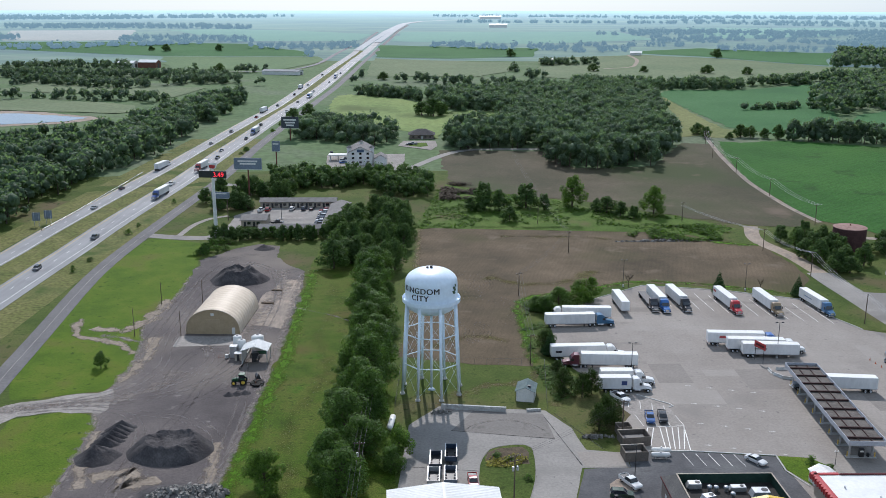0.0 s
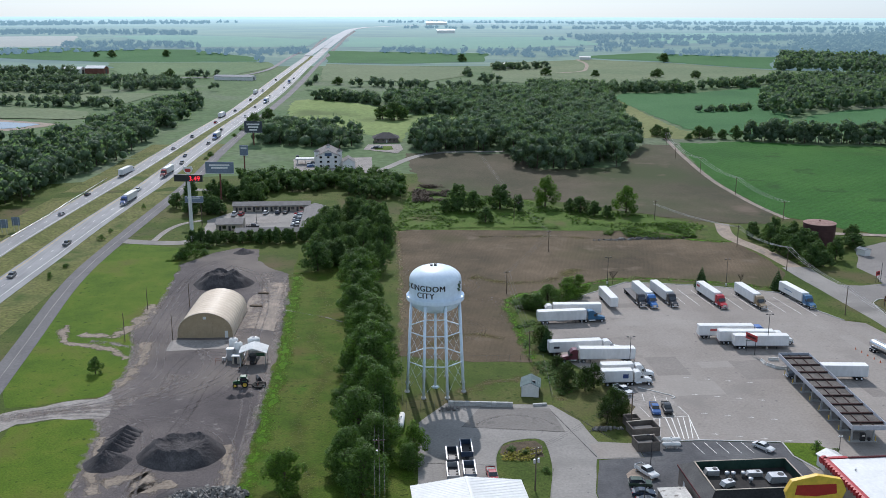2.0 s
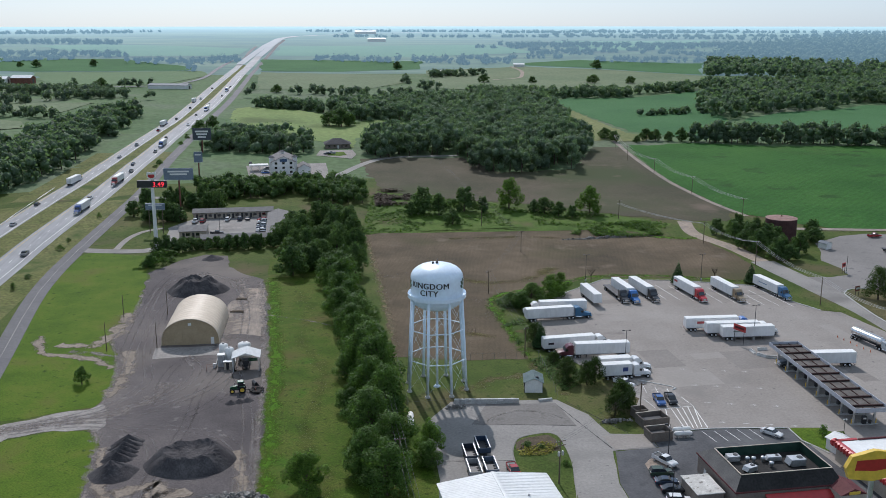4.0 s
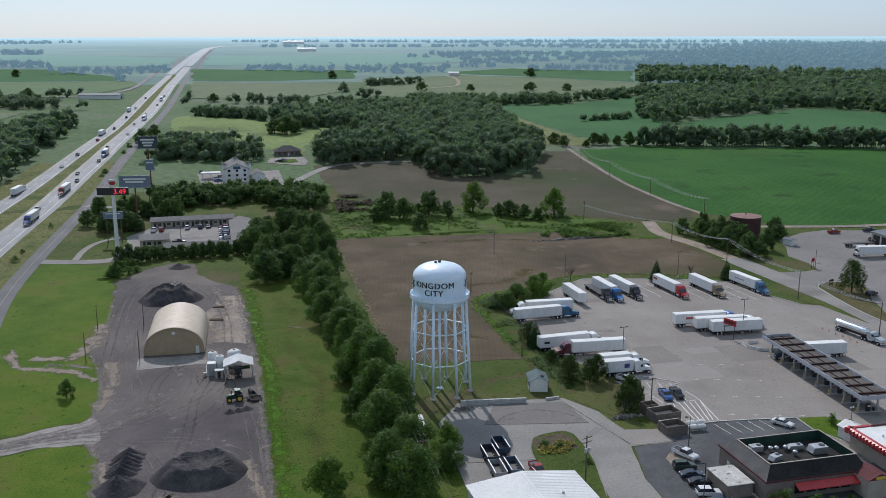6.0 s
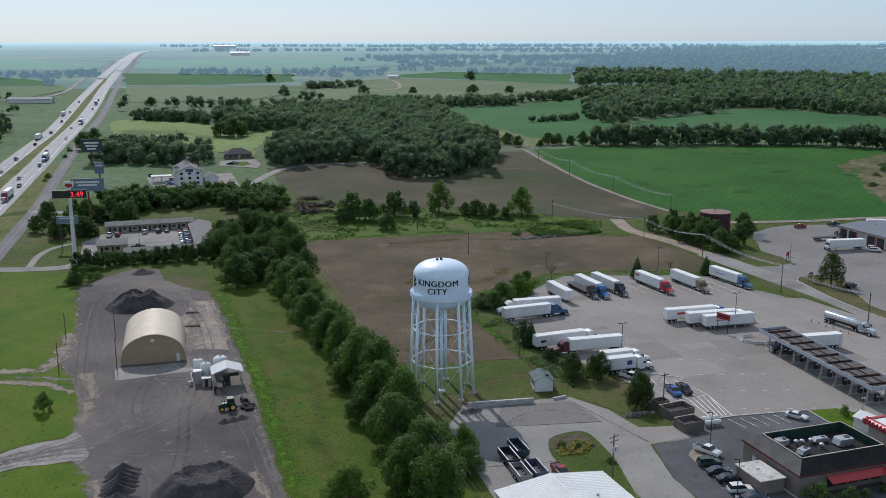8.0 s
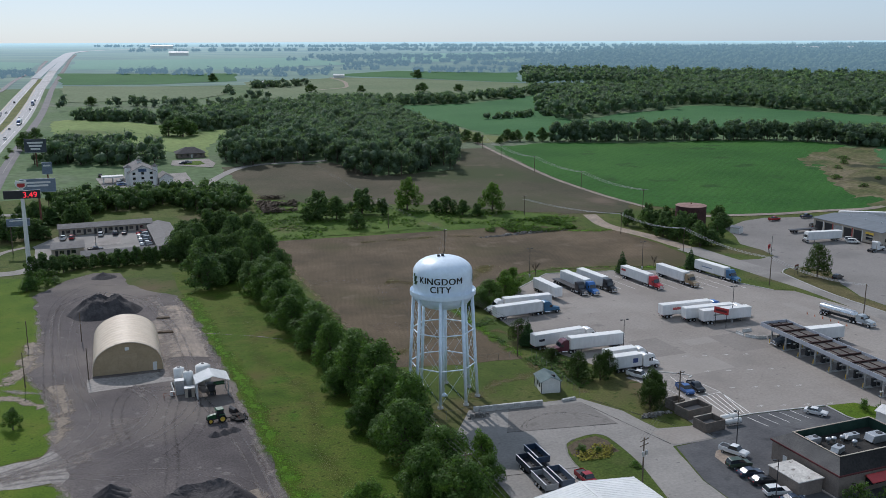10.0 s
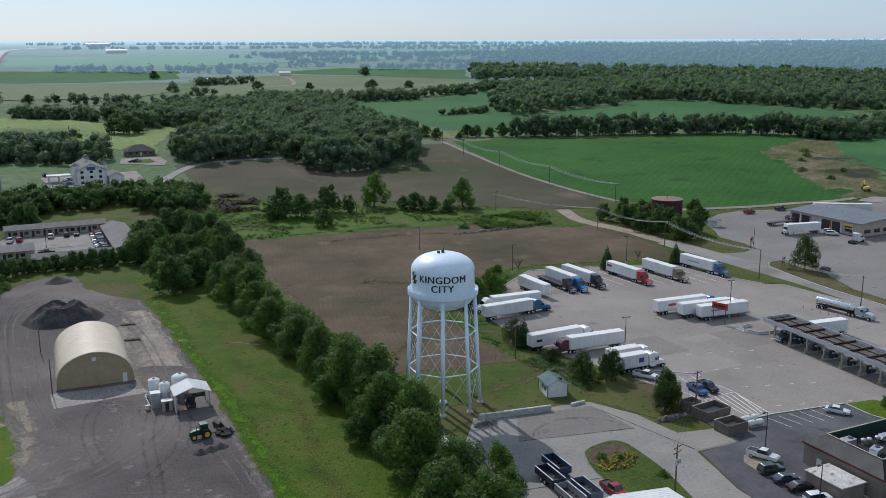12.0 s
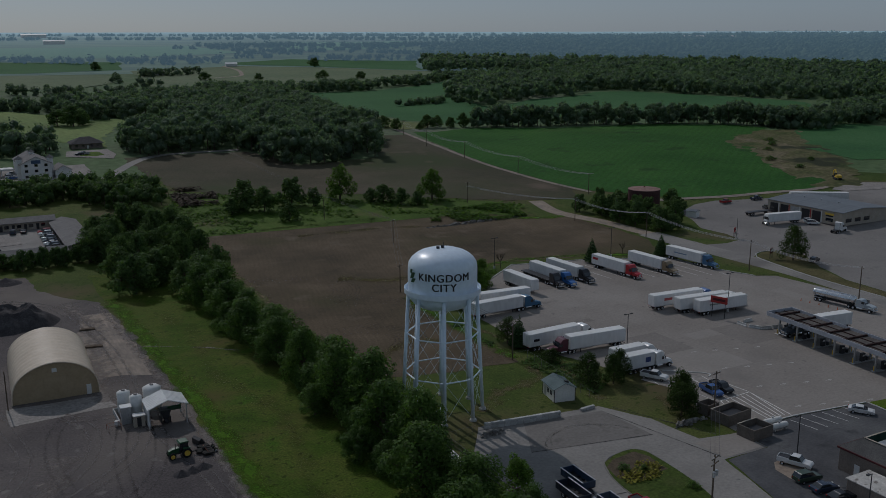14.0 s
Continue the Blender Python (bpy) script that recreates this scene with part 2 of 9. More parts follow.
WOODP = ramp_mat("pole_wood", ((0.10, 0.075, 0.055), (0.17, 0.135, 0.10)), scale=1.2, fine=8, bump=0.5, mix=0.25, stretch=(1, 1, 0.15))
GALV = ramp_mat("galvanised_steel", ((0.40, 0.41, 0.42), (0.55, 0.56, 0.57)), scale=0.8, fine=4, rough=0.45, metal=0.7, mix=0.1)
RUBBER = ramp_mat("rubber", ((0.015, 0.015, 0.015), (0.03, 0.03, 0.03)), scale=2, fine=10, rough=0.85, mix=0.15)
DARKM = paint("dark_frame_paint", (0.025, 0.025, 0.028), rough=0.5)
CHROME = paint("polished_aluminium", (0.7, 0.71, 0.72), rough=0.22, metal=0.95)
GLASS = paint("dark_glass", (0.015, 0.02, 0.025), rough=0.06, spec=0.9, dirt=0.03)
TRWHITE = ramp_mat("trailer_white", ((0.64, 0.635, 0.62), (0.74, 0.735, 0.725)), scale=0.15, fine=1.2, rough=0.4, mix=0.05, rand=0.08, stretch=(1, 1, 0.4))
ROOFGREY = ramp_mat("shingle_grey", ((0.16, 0.15, 0.145), (0.22, 0.21, 0.2)), scale=0.4, fine=3, rough=0.85, mix=0.18, bump=0.3)
WALLW = ramp_mat("white_wall", ((0.62, 0.61, 0.58), (0.74, 0.73, 0.70)), scale=0.3, fine=3, rough=0.7, mix=0.06)
WALLT = ramp_mat("tan_wall", ((0.36, 0.31, 0.25), (0.45, 0.40, 0.33)), scale=0.4, fine=4, rough=0.8, mix=0.1)
METALROOF = ramp_mat("white_metal_roof", ((0.66, 0.655, 0.63), (0.76, 0.755, 0.73)), scale=0.12, fine=1.5, rough=0.45, mix=0.06)
RUST = ramp_mat("rusted_steel", ((0.13, 0.055, 0.04), (0.22, 0.10, 0.075)), scale=0.4, fine=3, rough=0.8, mix=0.2)
COAL = ramp_mat("dark_aggregate", ((0.045, 0.041, 0.043), (0.065, 0.06, 0.061), (0.10, 0.092, 0.09)), scale=0.3, fine=3, bump=0.7, mix=0.25)
CBLOCK = ramp_mat("concrete_block", ((0.40, 0.40, 0.38), (0.52, 0.51, 0.49)), scale=0.6, fine=4, bump=0.3, mix=0.14, rand=0.12)
BLACKROOF = ramp_mat("black_membrane", ((0.022, 0.021, 0.02), (0.036, 0.034, 0.032)), scale=0.25, fine=2.5, rough=0.8, spec=0.15, mix=0.25)
MAROON = ramp_mat("maroon_wall", ((0.09, 0.03, 0.032), (0.13, 0.045, 0.045)), scale=0.4, fine=4, rough=0.7, mix=0.12)
RED = paint("red_paint", (0.42, 0.03, 0.03), rough=0.4)
YEL = paint("yellow_paint", (0.75, 0.5, 0.06), rough=0.45)
GREENM = paint("green_machine_paint", (0.016, 0.075, 0.026), rough=0.4)



def haze_glow(m, col, r0, r1, top):
    """Distance haze painted as emission, which grows with the way out from the place."""
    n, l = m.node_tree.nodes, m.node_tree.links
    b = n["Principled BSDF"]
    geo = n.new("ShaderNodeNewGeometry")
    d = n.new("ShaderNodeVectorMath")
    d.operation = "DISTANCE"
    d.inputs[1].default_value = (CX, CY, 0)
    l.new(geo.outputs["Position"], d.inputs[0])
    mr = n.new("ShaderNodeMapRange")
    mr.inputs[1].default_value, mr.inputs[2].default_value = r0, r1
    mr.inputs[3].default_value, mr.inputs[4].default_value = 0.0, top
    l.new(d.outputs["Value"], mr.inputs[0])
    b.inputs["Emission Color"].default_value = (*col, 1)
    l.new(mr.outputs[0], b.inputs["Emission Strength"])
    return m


# Desaturated pasture and meadow: distance haze put into the base colour.
OLIVEFAR = ramp_mat("hazed_pasture", ((0.115, 0.155, 0.081), (0.155, 0.184, 0.103)), scale=0.012, fine=0.25, bump=0.3, mix=0.16)
MEADOWFAR = ramp_mat("meadow_hazed", ((0.10, 0.16, 0.075), (0.125, 0.18, 0.085)), scale=0.012, fine=0.25, bump=0.3, mix=0.16)
# Base colour greyed towards the haze of the backdrop beyond.
PASTURE = ramp_mat("pasture", ((0.062, 0.113, 0.045), (0.098, 0.147, 0.065), (0.128, 0.147, 0.101)), scale=0.008, fine=0.25, bump=0.4, mix=0.22)
# Backdrop land, trees and road glow blue with painted haze.
BACKDROP = ramp_mat("hazed_far_land", ((0.028, 0.05, 0.028), (0.04, 0.07, 0.035), (0.07, 0.11, 0.045), (0.10, 0.12, 0.065)), scale=0.0075, fine=0.03, bump=0, mix=0.25, stretch=(0.35, 1.6, 1))
haze_glow(BACKDROP, (0.46, 0.67, 0.80), 600, 4400, 1.05)
BACKLEAF = ramp_mat("hazed_far_trees", ((0.03, 0.05, 0.025), (0.06, 0.085, 0.04)), scale=0.02, fine=0.1, bump=0, mix=0.2)
haze_glow(BACKLEAF, (0.31, 0.50, 0.64), -900, 4700, 0.92)
BACKROAD = ramp_mat("hazed_far_road", ((0.3, 0.3, 0.3), (0.36, 0.36, 0.36)), scale=0.05, fine=0.4, bump=0, mix=0.1)
haze_glow(BACKROAD, (0.62, 0.68, 0.72), 700, 4700, 0.9)


# ---------------------------------------------------------------- mesh helpers
def part(name, bm, mat, parent=None, label="", smooth=False):
    me = bpy.data.meshes.new(name)
    bm.to_mesh(me)
    bm.free()
    me.materials.append(mat)
    if smooth:
        for p in me.polygons:
            p.use_smooth = True
    ob = new(name, me)
    if parent:
        ob.parent = parent
    if label:
        ob["label"] = label
    return ob


def shared(name, me, parent, m=None, label=""):
    ob = new(name, me)
    ob.parent = parent
    if m is not None:
        ob.matrix_basis = m
    if label:
        ob["label"] = label
    return ob


def thing(name, m, label, category, group="", kind=""):
    ob = new(name)
    ob.matrix_basis = m
    ob.empty_display_size = 0.5
    return tagged(ob, label, category, group, kind)


def box(bm, x0, y0, z0, x1, y1, z1, bev=0.02, m=None):
    """A box between two corners with chamfered edges."""
    vs = [bm.verts.new((x, y, z)) for x in (x0, x1) for y in (y0, y1) for z in (z0, z1)]
    fs = [bm.faces.new([vs[i] for i in f]) for f in ((0, 1, 3, 2), (4, 6, 7, 5), (0, 4, 5, 1), (2, 3, 7, 6), (0, 2, 6, 4), (1, 5, 7, 3))]
    geom = vs
    if bev:
        r = bmesh.ops.bevel(bm, geom=list({e for f in fs for e in f.edges}), offset=bev, segments=1, affect="EDGES", profile=0.5)
        geom = list({v for f in r["faces"] for v in f.verts} | {v for v in vs if v.is_valid})
    if m is not None:
        bmesh.ops.transform(bm, matrix=m, verts=[v for v in geom if v.is_valid])
    return bm


def nb():
    return bmesh.new()


def bx(*a, **k):
    return box(nb(), *a, **k)


def rod(bm, p0, p1, r0, r1=None, n=8, caps=True):
    r1 = r0 if r1 is None else r1
    p0, p1 = Vector(p0), Vector(p1)
    q = (p1 - p0).to_track_quat("Z", "Y")
    rings = []
    for p, r in ((p0, r0), (p1, r1)):
        rings.append([bm.verts.new(p + q @ Vector((r * math.cos(2 * math.pi * i / n), r * math.sin(2 * math.pi * i / n), 0))) for i in range(n)])
    for i in range(n):
        bm.faces.new((rings[0][i], rings[0][(i + 1) % n], rings[1][(i + 1) % n], rings[1][i]))
    if caps:
        bm.faces.new(rings[0][::-1])
        bm.faces.new(rings[1])
    return bm


def lathe(bm, prof, n=24, cx=0, cy=0):
    """Turns a profile of (radius, z) about an upright axis."""
    rings = []
    for r, z in prof:
        if r < 1e-4:
            rings.append([bm.verts.new((cx, cy, z))])
        else:
            rings.append([bm.verts.new((cx + r * math.cos(2 * math.pi * i / n), cy + r * math.sin(2 * math.pi * i / n), z)) for i in range(n)])
    for a, b in zip(rings, rings[1:]):
        for i in range(n):
            j = (i + 1) % n
            if len(a) == 1 and len(b) > 1:
                bm.faces.new((a[0], b[i], b[j])[::-1])
            elif len(b) == 1 and len(a) > 1:
                bm.faces.new((a[i], a[j], b[0]))
            elif len(a) > 1:
                bm.faces.new((a[i], a[j], b[j], b[i]))
    bmesh.ops.recalc_face_normals(bm, faces=bm.faces)
    return bm


def prism(bm, pts, a, b, axis="y"):
    """A flat outline of (u, z) drawn out from a to b along an axis."""
    mk = (lambda u, z, s: (u, s, z)) if axis == "y" else (lambda u, z, s: (s, u, z))
    if axis == "z":
        mk = lambda u, z, s: (u, z, s)
    lo = [bm.verts.new(mk(u, z, a)) for u, z in pts]
    hi = [bm.verts.new(mk(u, z, b)) for u, z in pts]
    n = len(pts)
    for i in range(n):
        bm.faces.new((lo[i], lo[(i + 1) % n], hi[(i + 1) % n], hi[i]))
    bm.faces.new(lo[::-1])
    bm.faces.new(hi)
    bmesh.ops.recalc_face_normals(bm, faces=bm.faces)
    return bm


def smooth_line(pts, step):
    """Points along a smooth curve through pts."""
    P = [np.array(p, float) for p in pts]
    P = [2 * P[0] - P[1]] + P + [2 * P[-1] - P[-2]]
    out = []
    for i in range(1, len(P) - 2):
        a, b, c, d = P[i - 1 : i + 3]
        k = max(2, int(np.linalg.norm(c - b) / step))
        for j in range(k):
            t = j / k
            out.append(0.5 * (2 * b + (c - a) * t + (2 * a - 5 * b + 4 * c - d) * t * t + (3 * b - a - 3 * c + d) * t**3))
    out.append(P[-2])
    return out


def ragged(poly, step, amp, seed=0):
    """The outline with points every few metres, shifted a little to and fro."""
    out = []
    n = len(poly)
    for i in range(n):
        a, b = np.array(poly[i], float), np.array(poly[(i + 1) % n], float)
        k = max(1, int(np.linalg.norm(b - a) / step))
        nrm = np.array([-(b - a)[1], (b - a)[0]]) / max(1e-6, np.linalg.norm(b - a))
        for j in range(k):
            p = a + (b - a) * j / k
            out.append(p + nrm * amp * (noise.noise((p[0] * 0.13, p[1] * 0.13, seed)) * 1.4 + 0.6 * noise.noise((p[0] * 0.5, p[1] * 0.5, seed + 9))))
    return out


def patch(name, poly, mat, dz, label, category, step=3.0, amp=0.4, seed=0, kind="structure"):
    """A sheet of ground that follows the land."""
    bm = nb()
    vs = [bm.verts.new((p[0], p[1], 0)) for p in ragged(poly, step, amp, seed)]
    bm.faces.new(vs)
    bmesh.ops.triangulate(bm, faces=bm.faces)
    xs, ys = [v.co.x for v in bm.verts], [v.co.y for v in bm.verts]
    if max(math.hypot(v.co.x - CX, v.co.y - CY) for v in bm.verts) > 335:
        cell = 24.0
        for lo, hi, nn in ((min(xs), max(xs), (1, 0, 0)), (min(ys), max(ys), (0, 1, 0))):
            c = lo + cell
            while c < hi:
                bmesh.ops.bisect_plane(bm, geom=bm.verts[:] + bm.edges[:] + bm.faces[:], plane_co=Vector(nn) * c, plane_no=nn)
                c += cell
    for v in bm.verts:
        v.co.z = gz(v.co.x, v.co.y) + dz
    bmesh.ops.recalc_face_normals(bm, faces=bm.faces)
    if bm.faces and sum(f.normal.z for f in bm.faces) < 0:
        bmesh.ops.reverse_faces(bm, faces=bm.faces)
    return tagged(part(name, bm, mat), label, category, kind=kind)


def strip_mesh(bm, line, off, width, dz):
    """A ribbon beside a line of points, on the land."""
    rows = []
    for i, p in enumerate(line):
        d = line[min(i + 1, len(line) - 1)] - line[max(i - 1, 0)]
        d = d / np.linalg.norm(d)
        nrm = np.array([d[1], -d[0]])
        row = []
        for s in (off - width / 2, off + width / 2):
            q = p + nrm * s
            row.append(bm.verts.new((q[0], q[1], gz(*q) + dz)))
        rows.append(row)
    for a, b in zip(rows, rows[1:]):
        bm.faces.new((a[0], a[1], b[1], b[0]))
    return bm


def ribbon(name, pts, width, mat, dz, label, category, step=8.0, off=0.0, kind="structure"):
    return tagged(part(name, strip_mesh(nb(), smooth_line(pts, step), off, width, dz), mat), label, category, kind=kind)


def dashes(name, line, off, width, dz, mat, on=3.0, gap=9.0, parent=None):
    """Short painted strokes along a line."""
    bm = nb()
    acc, p0 = 0.0, None
    i = 0
    pos = [0.0]
    for a, b in zip(line, line[1:]):
        pos.append(pos[-1] + np.linalg.norm(b - a))
    L = np.array(line)
    at = lambda s: np.array([np.interp(s, pos, L[:, 0]), np.interp(s, pos, L[:, 1])])
    s = 0.0
    while s + on < pos[-1]:
        strip_mesh(bm, [at(s), at(s + on)], off, width, dz)
        s += on + gap
    return part(name, bm, mat, parent)


def soft_mat(name, cols, amount, cut=0.35, nscale=0.35, gain=1.6, nstretch=(1, 1, 1), **k):
    """A thin worn layer that gives way at its rims and in spots."""
    m = ramp_mat(name, cols, **k)
    n, l = m.node_tree.nodes, m.node_tree.links
    uv = n.new("ShaderNodeTexCoord")
    sx = n.new("ShaderNodeSeparateXYZ")
    l.new(uv.outputs["UV"], sx.inputs[0])
    geo = n.new("ShaderNodeNewGeometry")
    mp = n.new("ShaderNodeMapping")
    mp.inputs["Scale"].default_value = nstretch
    l.new(geo.outputs["Position"], mp.inputs[0])
    tn = n.new("ShaderNodeTexNoise")
    tn.inputs["Scale"].default_value = nscale
    tn.inputs["Detail"].default_value = 6
    tn.inputs["Roughness"].default_value = 0.65
    l.new(mp.outputs[0], tn.inputs["Vector"])

    def op(kind, a, b):
        q = n.new("ShaderNodeMath")
        q.operation = kind
        for i, s in enumerate((a, b)):
            if isinstance(s, (int, float)):
                q.inputs[i].default_value = s
            else:
                l.new(s, q.inputs[i])
        return q

    e = op("SUBTRACT", 1.0, op("ABSOLUTE", op("SUBTRACT", op("MULTIPLY", sx.outputs[0], 2.0).outputs[0], 1.0).outputs[0], 0).outputs[0])
    s = op("ADD", op("MULTIPLY", e.outputs[0], 0.9).outputs[0], op("MULTIPLY", op("SUBTRACT", tn.outputs[0], 0.5).outputs[0], 2.4).outputs[0])
    q = op("MULTIPLY", op("SUBTRACT", s.outputs[0], cut).outputs[0], gain)
    q.use_clamp = True
    al = op("MULTIPLY", q.outputs[0], amount)
    l.new(al.outputs[0], n["Principled BSDF"].inputs["Alpha"])
    return m


def soft_strip(name, pts, width, mat, dz, label, category, step=3.0, offs=(0.0,)):
    """Worn strips along a line; u runs across each strip."""
    bm = nb()
    uv = bm.loops.layers.uv.new("uv")
    line = smooth_line(pts, step)
    for off in offs:
        rows = []
        for i, q in enumerate(line):
            d = line[min(i + 1, len(line) - 1)] - line[max(i - 1, 0)]
            d = d / np.linalg.norm(d)
            nrm = np.array([d[1], -d[0]])
            rows.append([bm.verts.new((*(q + nrm * s), gz(*(q + nrm * s)) + dz)) for s in (off - width / 2, off + width / 2)])
        for a, b in zip(rows, rows[1:]):
            f = bm.faces.new((a[0], a[1], b[1], b[0]))
            for lp, u in zip(f.loops, (0, 1, 1, 0)):
                lp[uv].uv = (u, 0)
    return tagged(part(name, bm, mat), label, category, kind="structure")


# ---------------------------------------------------------------- ground
def build_ground():
    bm = nb()
    radii = [0, 30, 60, 90, 120, 160, 200, 240, 280, 310, 340] + list(range(360, 940, 20)) + list(range(960, 1320, 30)) + [1350, 1420, 1500, 1600, 1750, 1900, 2100, 2300, 2500, 2800, 3200, 3600, 4000, 4400, 4800]
    na = 160
    rings = []
    for r in radii:
        if r == 0:
            rings.append([bm.verts.new((CX, CY, 0))])
        else:
            rings.append([bm.verts.new((CX + r * math.cos(2 * math.pi * i / na), CY + r * math.sin(2 * math.pi * i / na), float(np.interp(r, KR, KZ)))) for i in range(na)])
    for k, (a, b) in enumerate(zip(rings, rings[1:])):
        for i in range(na):
            j = (i + 1) % na
            if len(a) == 1:
                bm.faces.new((a[0], b[i], b[j]))
            else:
                bm.faces.new((a[i], b[i], b[j], a[j]))
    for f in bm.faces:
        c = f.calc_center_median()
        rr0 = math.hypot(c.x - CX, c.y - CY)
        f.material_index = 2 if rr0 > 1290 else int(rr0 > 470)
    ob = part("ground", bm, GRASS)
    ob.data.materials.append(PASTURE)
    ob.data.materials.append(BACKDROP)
    return tagged(ob, "rolling green grassland reaching to a hazy horizon", "ground", kind="structure")


build_ground()

WB = [(-172, -260), (-168.5, -60), (-165.5, 47), (-161.5, 142), (-159.3, 180), (-152.3, 260), (-147, 300), (-141.5, 350), (-138.3, 400), (-132.3, 500), (-127.5, 570), (-125, 650), (-121, 842), (-115.5, 1040), (-106, 1306), (-92, 1500), (-80, 1650), (-66, 1850), (-48, 2100), (-10, 2250)]
EB = [(-147, -260), (-143.5, -60), (-142, 47), (-140.3, 120), (-137.8, 180), (-131, 260), (-127.5, 300), (-123.6, 350), (-120.4, 400), (-116, 500), (-109.7, 620), (-105.5, 720), (-101, 900), (-95.5, 1170), (-82, 1452), (-64, 1700), (-42, 2090), (-8, 2230)]
FR = [(-92, -260), (-101.5, -80), (-109.8, 0), (-113.5, 40), (-118.3, 90), (-119.7, 120), (-119.3, 150), (-117.4, 180), (-114.4, 220), (-108.8, 300), (-105, 400), (-101, 500), (-96, 620), (-89.5, 790), (-80, 1194), (-61, 1559), (-37, 2019)]

for nm, pts, lab, wide, e0, e1, mid in (("highway_west", WB, "far carriageway of a pale concrete divided highway", 9.4, -3.7, 3.7, 0.0), ("highway_east", EB, "near carriageway of a pale concrete divided highway", 12.6, -4.9, 3.3, -0.8)):
    road = ribbon(nm, pts, wide, HWY, 0.10, lab, "highway")
    ln = smooth_line(pts, 8.0)
    near = [p for p in ln if p[1] < 1100]
    part("edge_line", strip_mesh(nb(), near, e0, 0.2, 0.13), YELLOW, road)
    part("edge_line", strip_mesh(nb(), near, e1, 0.2, 0.13), WHITE, road)
    dashes("lane_mark", near, mid, 0.18, 0.13, WHITE, parent=road)
frontage = ribbon("frontage_road", FR, 6.2, FRONT, 0.12, "old grey asphalt frontage road beside the highway", "road")
dashes("lane_mark", [p for p in smooth_line(FR, 6.0) if p[1] < 500], 0, 0.12, 0.15, WORNPAINT, on=30.0, gap=0.5, parent=frontage)
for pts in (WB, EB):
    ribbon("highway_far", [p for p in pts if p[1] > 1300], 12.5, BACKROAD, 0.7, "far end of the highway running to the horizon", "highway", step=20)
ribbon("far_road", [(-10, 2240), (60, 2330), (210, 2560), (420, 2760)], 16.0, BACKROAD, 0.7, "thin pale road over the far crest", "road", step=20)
ribbon("side_road_far", [(-330, 905), (-220, 922), (-174, 936), (-143, 1039), (-134, 1250), (-117, 1394), (-104, 1425), (-101, 1539), (-92, 1700)], 6.0, ROADOLD, 0.5, "narrow asphalt service road beside the highway", "road", step=15)


def across(pts, y):
    return float(np.interp(y, [p[1] for p in pts], [p[0] for p in pts]))


MED = [((across(WB, y) + across(EB, y)) / 2, y) for y in range(-260, 1320, 40)]
ribbon("highway_median", MED, 13.0, VERGE, 0.05, "dry grass median between the two carriageways", "median")
ribbon("highway_verge", [(p[0] + 12.5, p[1]) for p in EB[:9]], 12.0, VERGE, 0.04, "dry mown grass bank beside the highway", "verge")
ribbon("highway_verge", [(p[0] - 11, p[1]) for p in WB[:9]], 11.0, VERGE, 0.03, "dry mown grass bank below the woods", "verge")

SANDY = ramp_mat("sandy_dirt", ((0.19, 0.16, 0.14), (0.26, 0.22, 0.185), (0.34, 0.28, 0.225)), scale=0.09, fine=1.2, bump=0.4, mix=0.22, fstretch=(1.0, 0.2, 1, -8))
# lawns, yard and drive on the west side
patch("yard_lawn", [(-103, -4), (-90, -1), (-82, 1), (-80, 9), (-80, 20), (-82, 34), (-88, 52), (-85, 60), (-84, 80), (-85, 106), (-87, 128), (-90, 150), (-112, 160), (-118, 152), (-119, 115), (-117, 86), (-112, 36), (-108, 8)], LAWN, 0.03, "bright mown lawn beside the frontage road", "lawn", amp=0.8)
patch("yard_lawn", [(-98, -15), (-88, -11.5), (-80.5, -12.5), (-77, -18), (-76, -32), (-75, -46), (-74, -90), (-96, -110)], LAWN, 0.03, "bright mown lawn beside the gravel drive", "lawn", amp=0.6)
yard = patch("gravel_yard", [(-80, -11), (-82.5, -1), (-80.2, 8), (-80.2, 20), (-82, 33), (-86, 52), (-84.5, 60), (-83.5, 80), (-84.5, 104), (-86, 124), (-78, 141), (-68, 149), (-60, 146), (-58, 128), (-52, 118), (-45, 108), (-43, 75), (-42, 42), (-42, 8), (-42.5, -24), (-43, -60), (-44, -110), (-76, -110), (-75.2, -44), (-76, -32), (-77.5, -17)], GRAVEL, 0.05, "dark grey gravel yard with tyre tracks", "yard", amp=1.2, step=1.6)
patch("gravel_drive", [(-106.5, -9.5), (-103.5, -8.5), (-100, -5), (-91, -2), (-83, 0), (-80, 3), (-77.5, -3), (-77.5, -11), (-79, -14), (-80.5, -12.3), (-88.5, -11.2), (-97, -13.8), (-100.5, -19.5)], GRAVROAD, 0.07, "pale limestone gravel drive into the yard", "drive", amp=0.9, step=1.5)
patch("dirt_patch", [(-57, 52), (-43.5, 46), (-43.4, 75), (-44, 97), (-50, 98), (-55, 80)], SANDY, 0.07, "pale bare dirt patch in the yard", "dirt", amp=1.2)
patch("dirt_patch", [(-73, 41), (-55.5, 40), (-54, 33), (-73, 32)], GRAVROAD, 0.08, "pale concrete apron in front of the arched barn", "apron", amp=0.15)
patch("grass_strip", [(-43.5, 140), (-43, 75), (-42, 42), (-42, 8), (-42.5, -24), (-43, -60), (-43, -110), (-6, -110), (-8, -45), (-10, 20), (-16, 80), (-20, 140)], STRIP, 0.035, "long strip of bright grass beside a tree row", "lawn", amp=1.0)

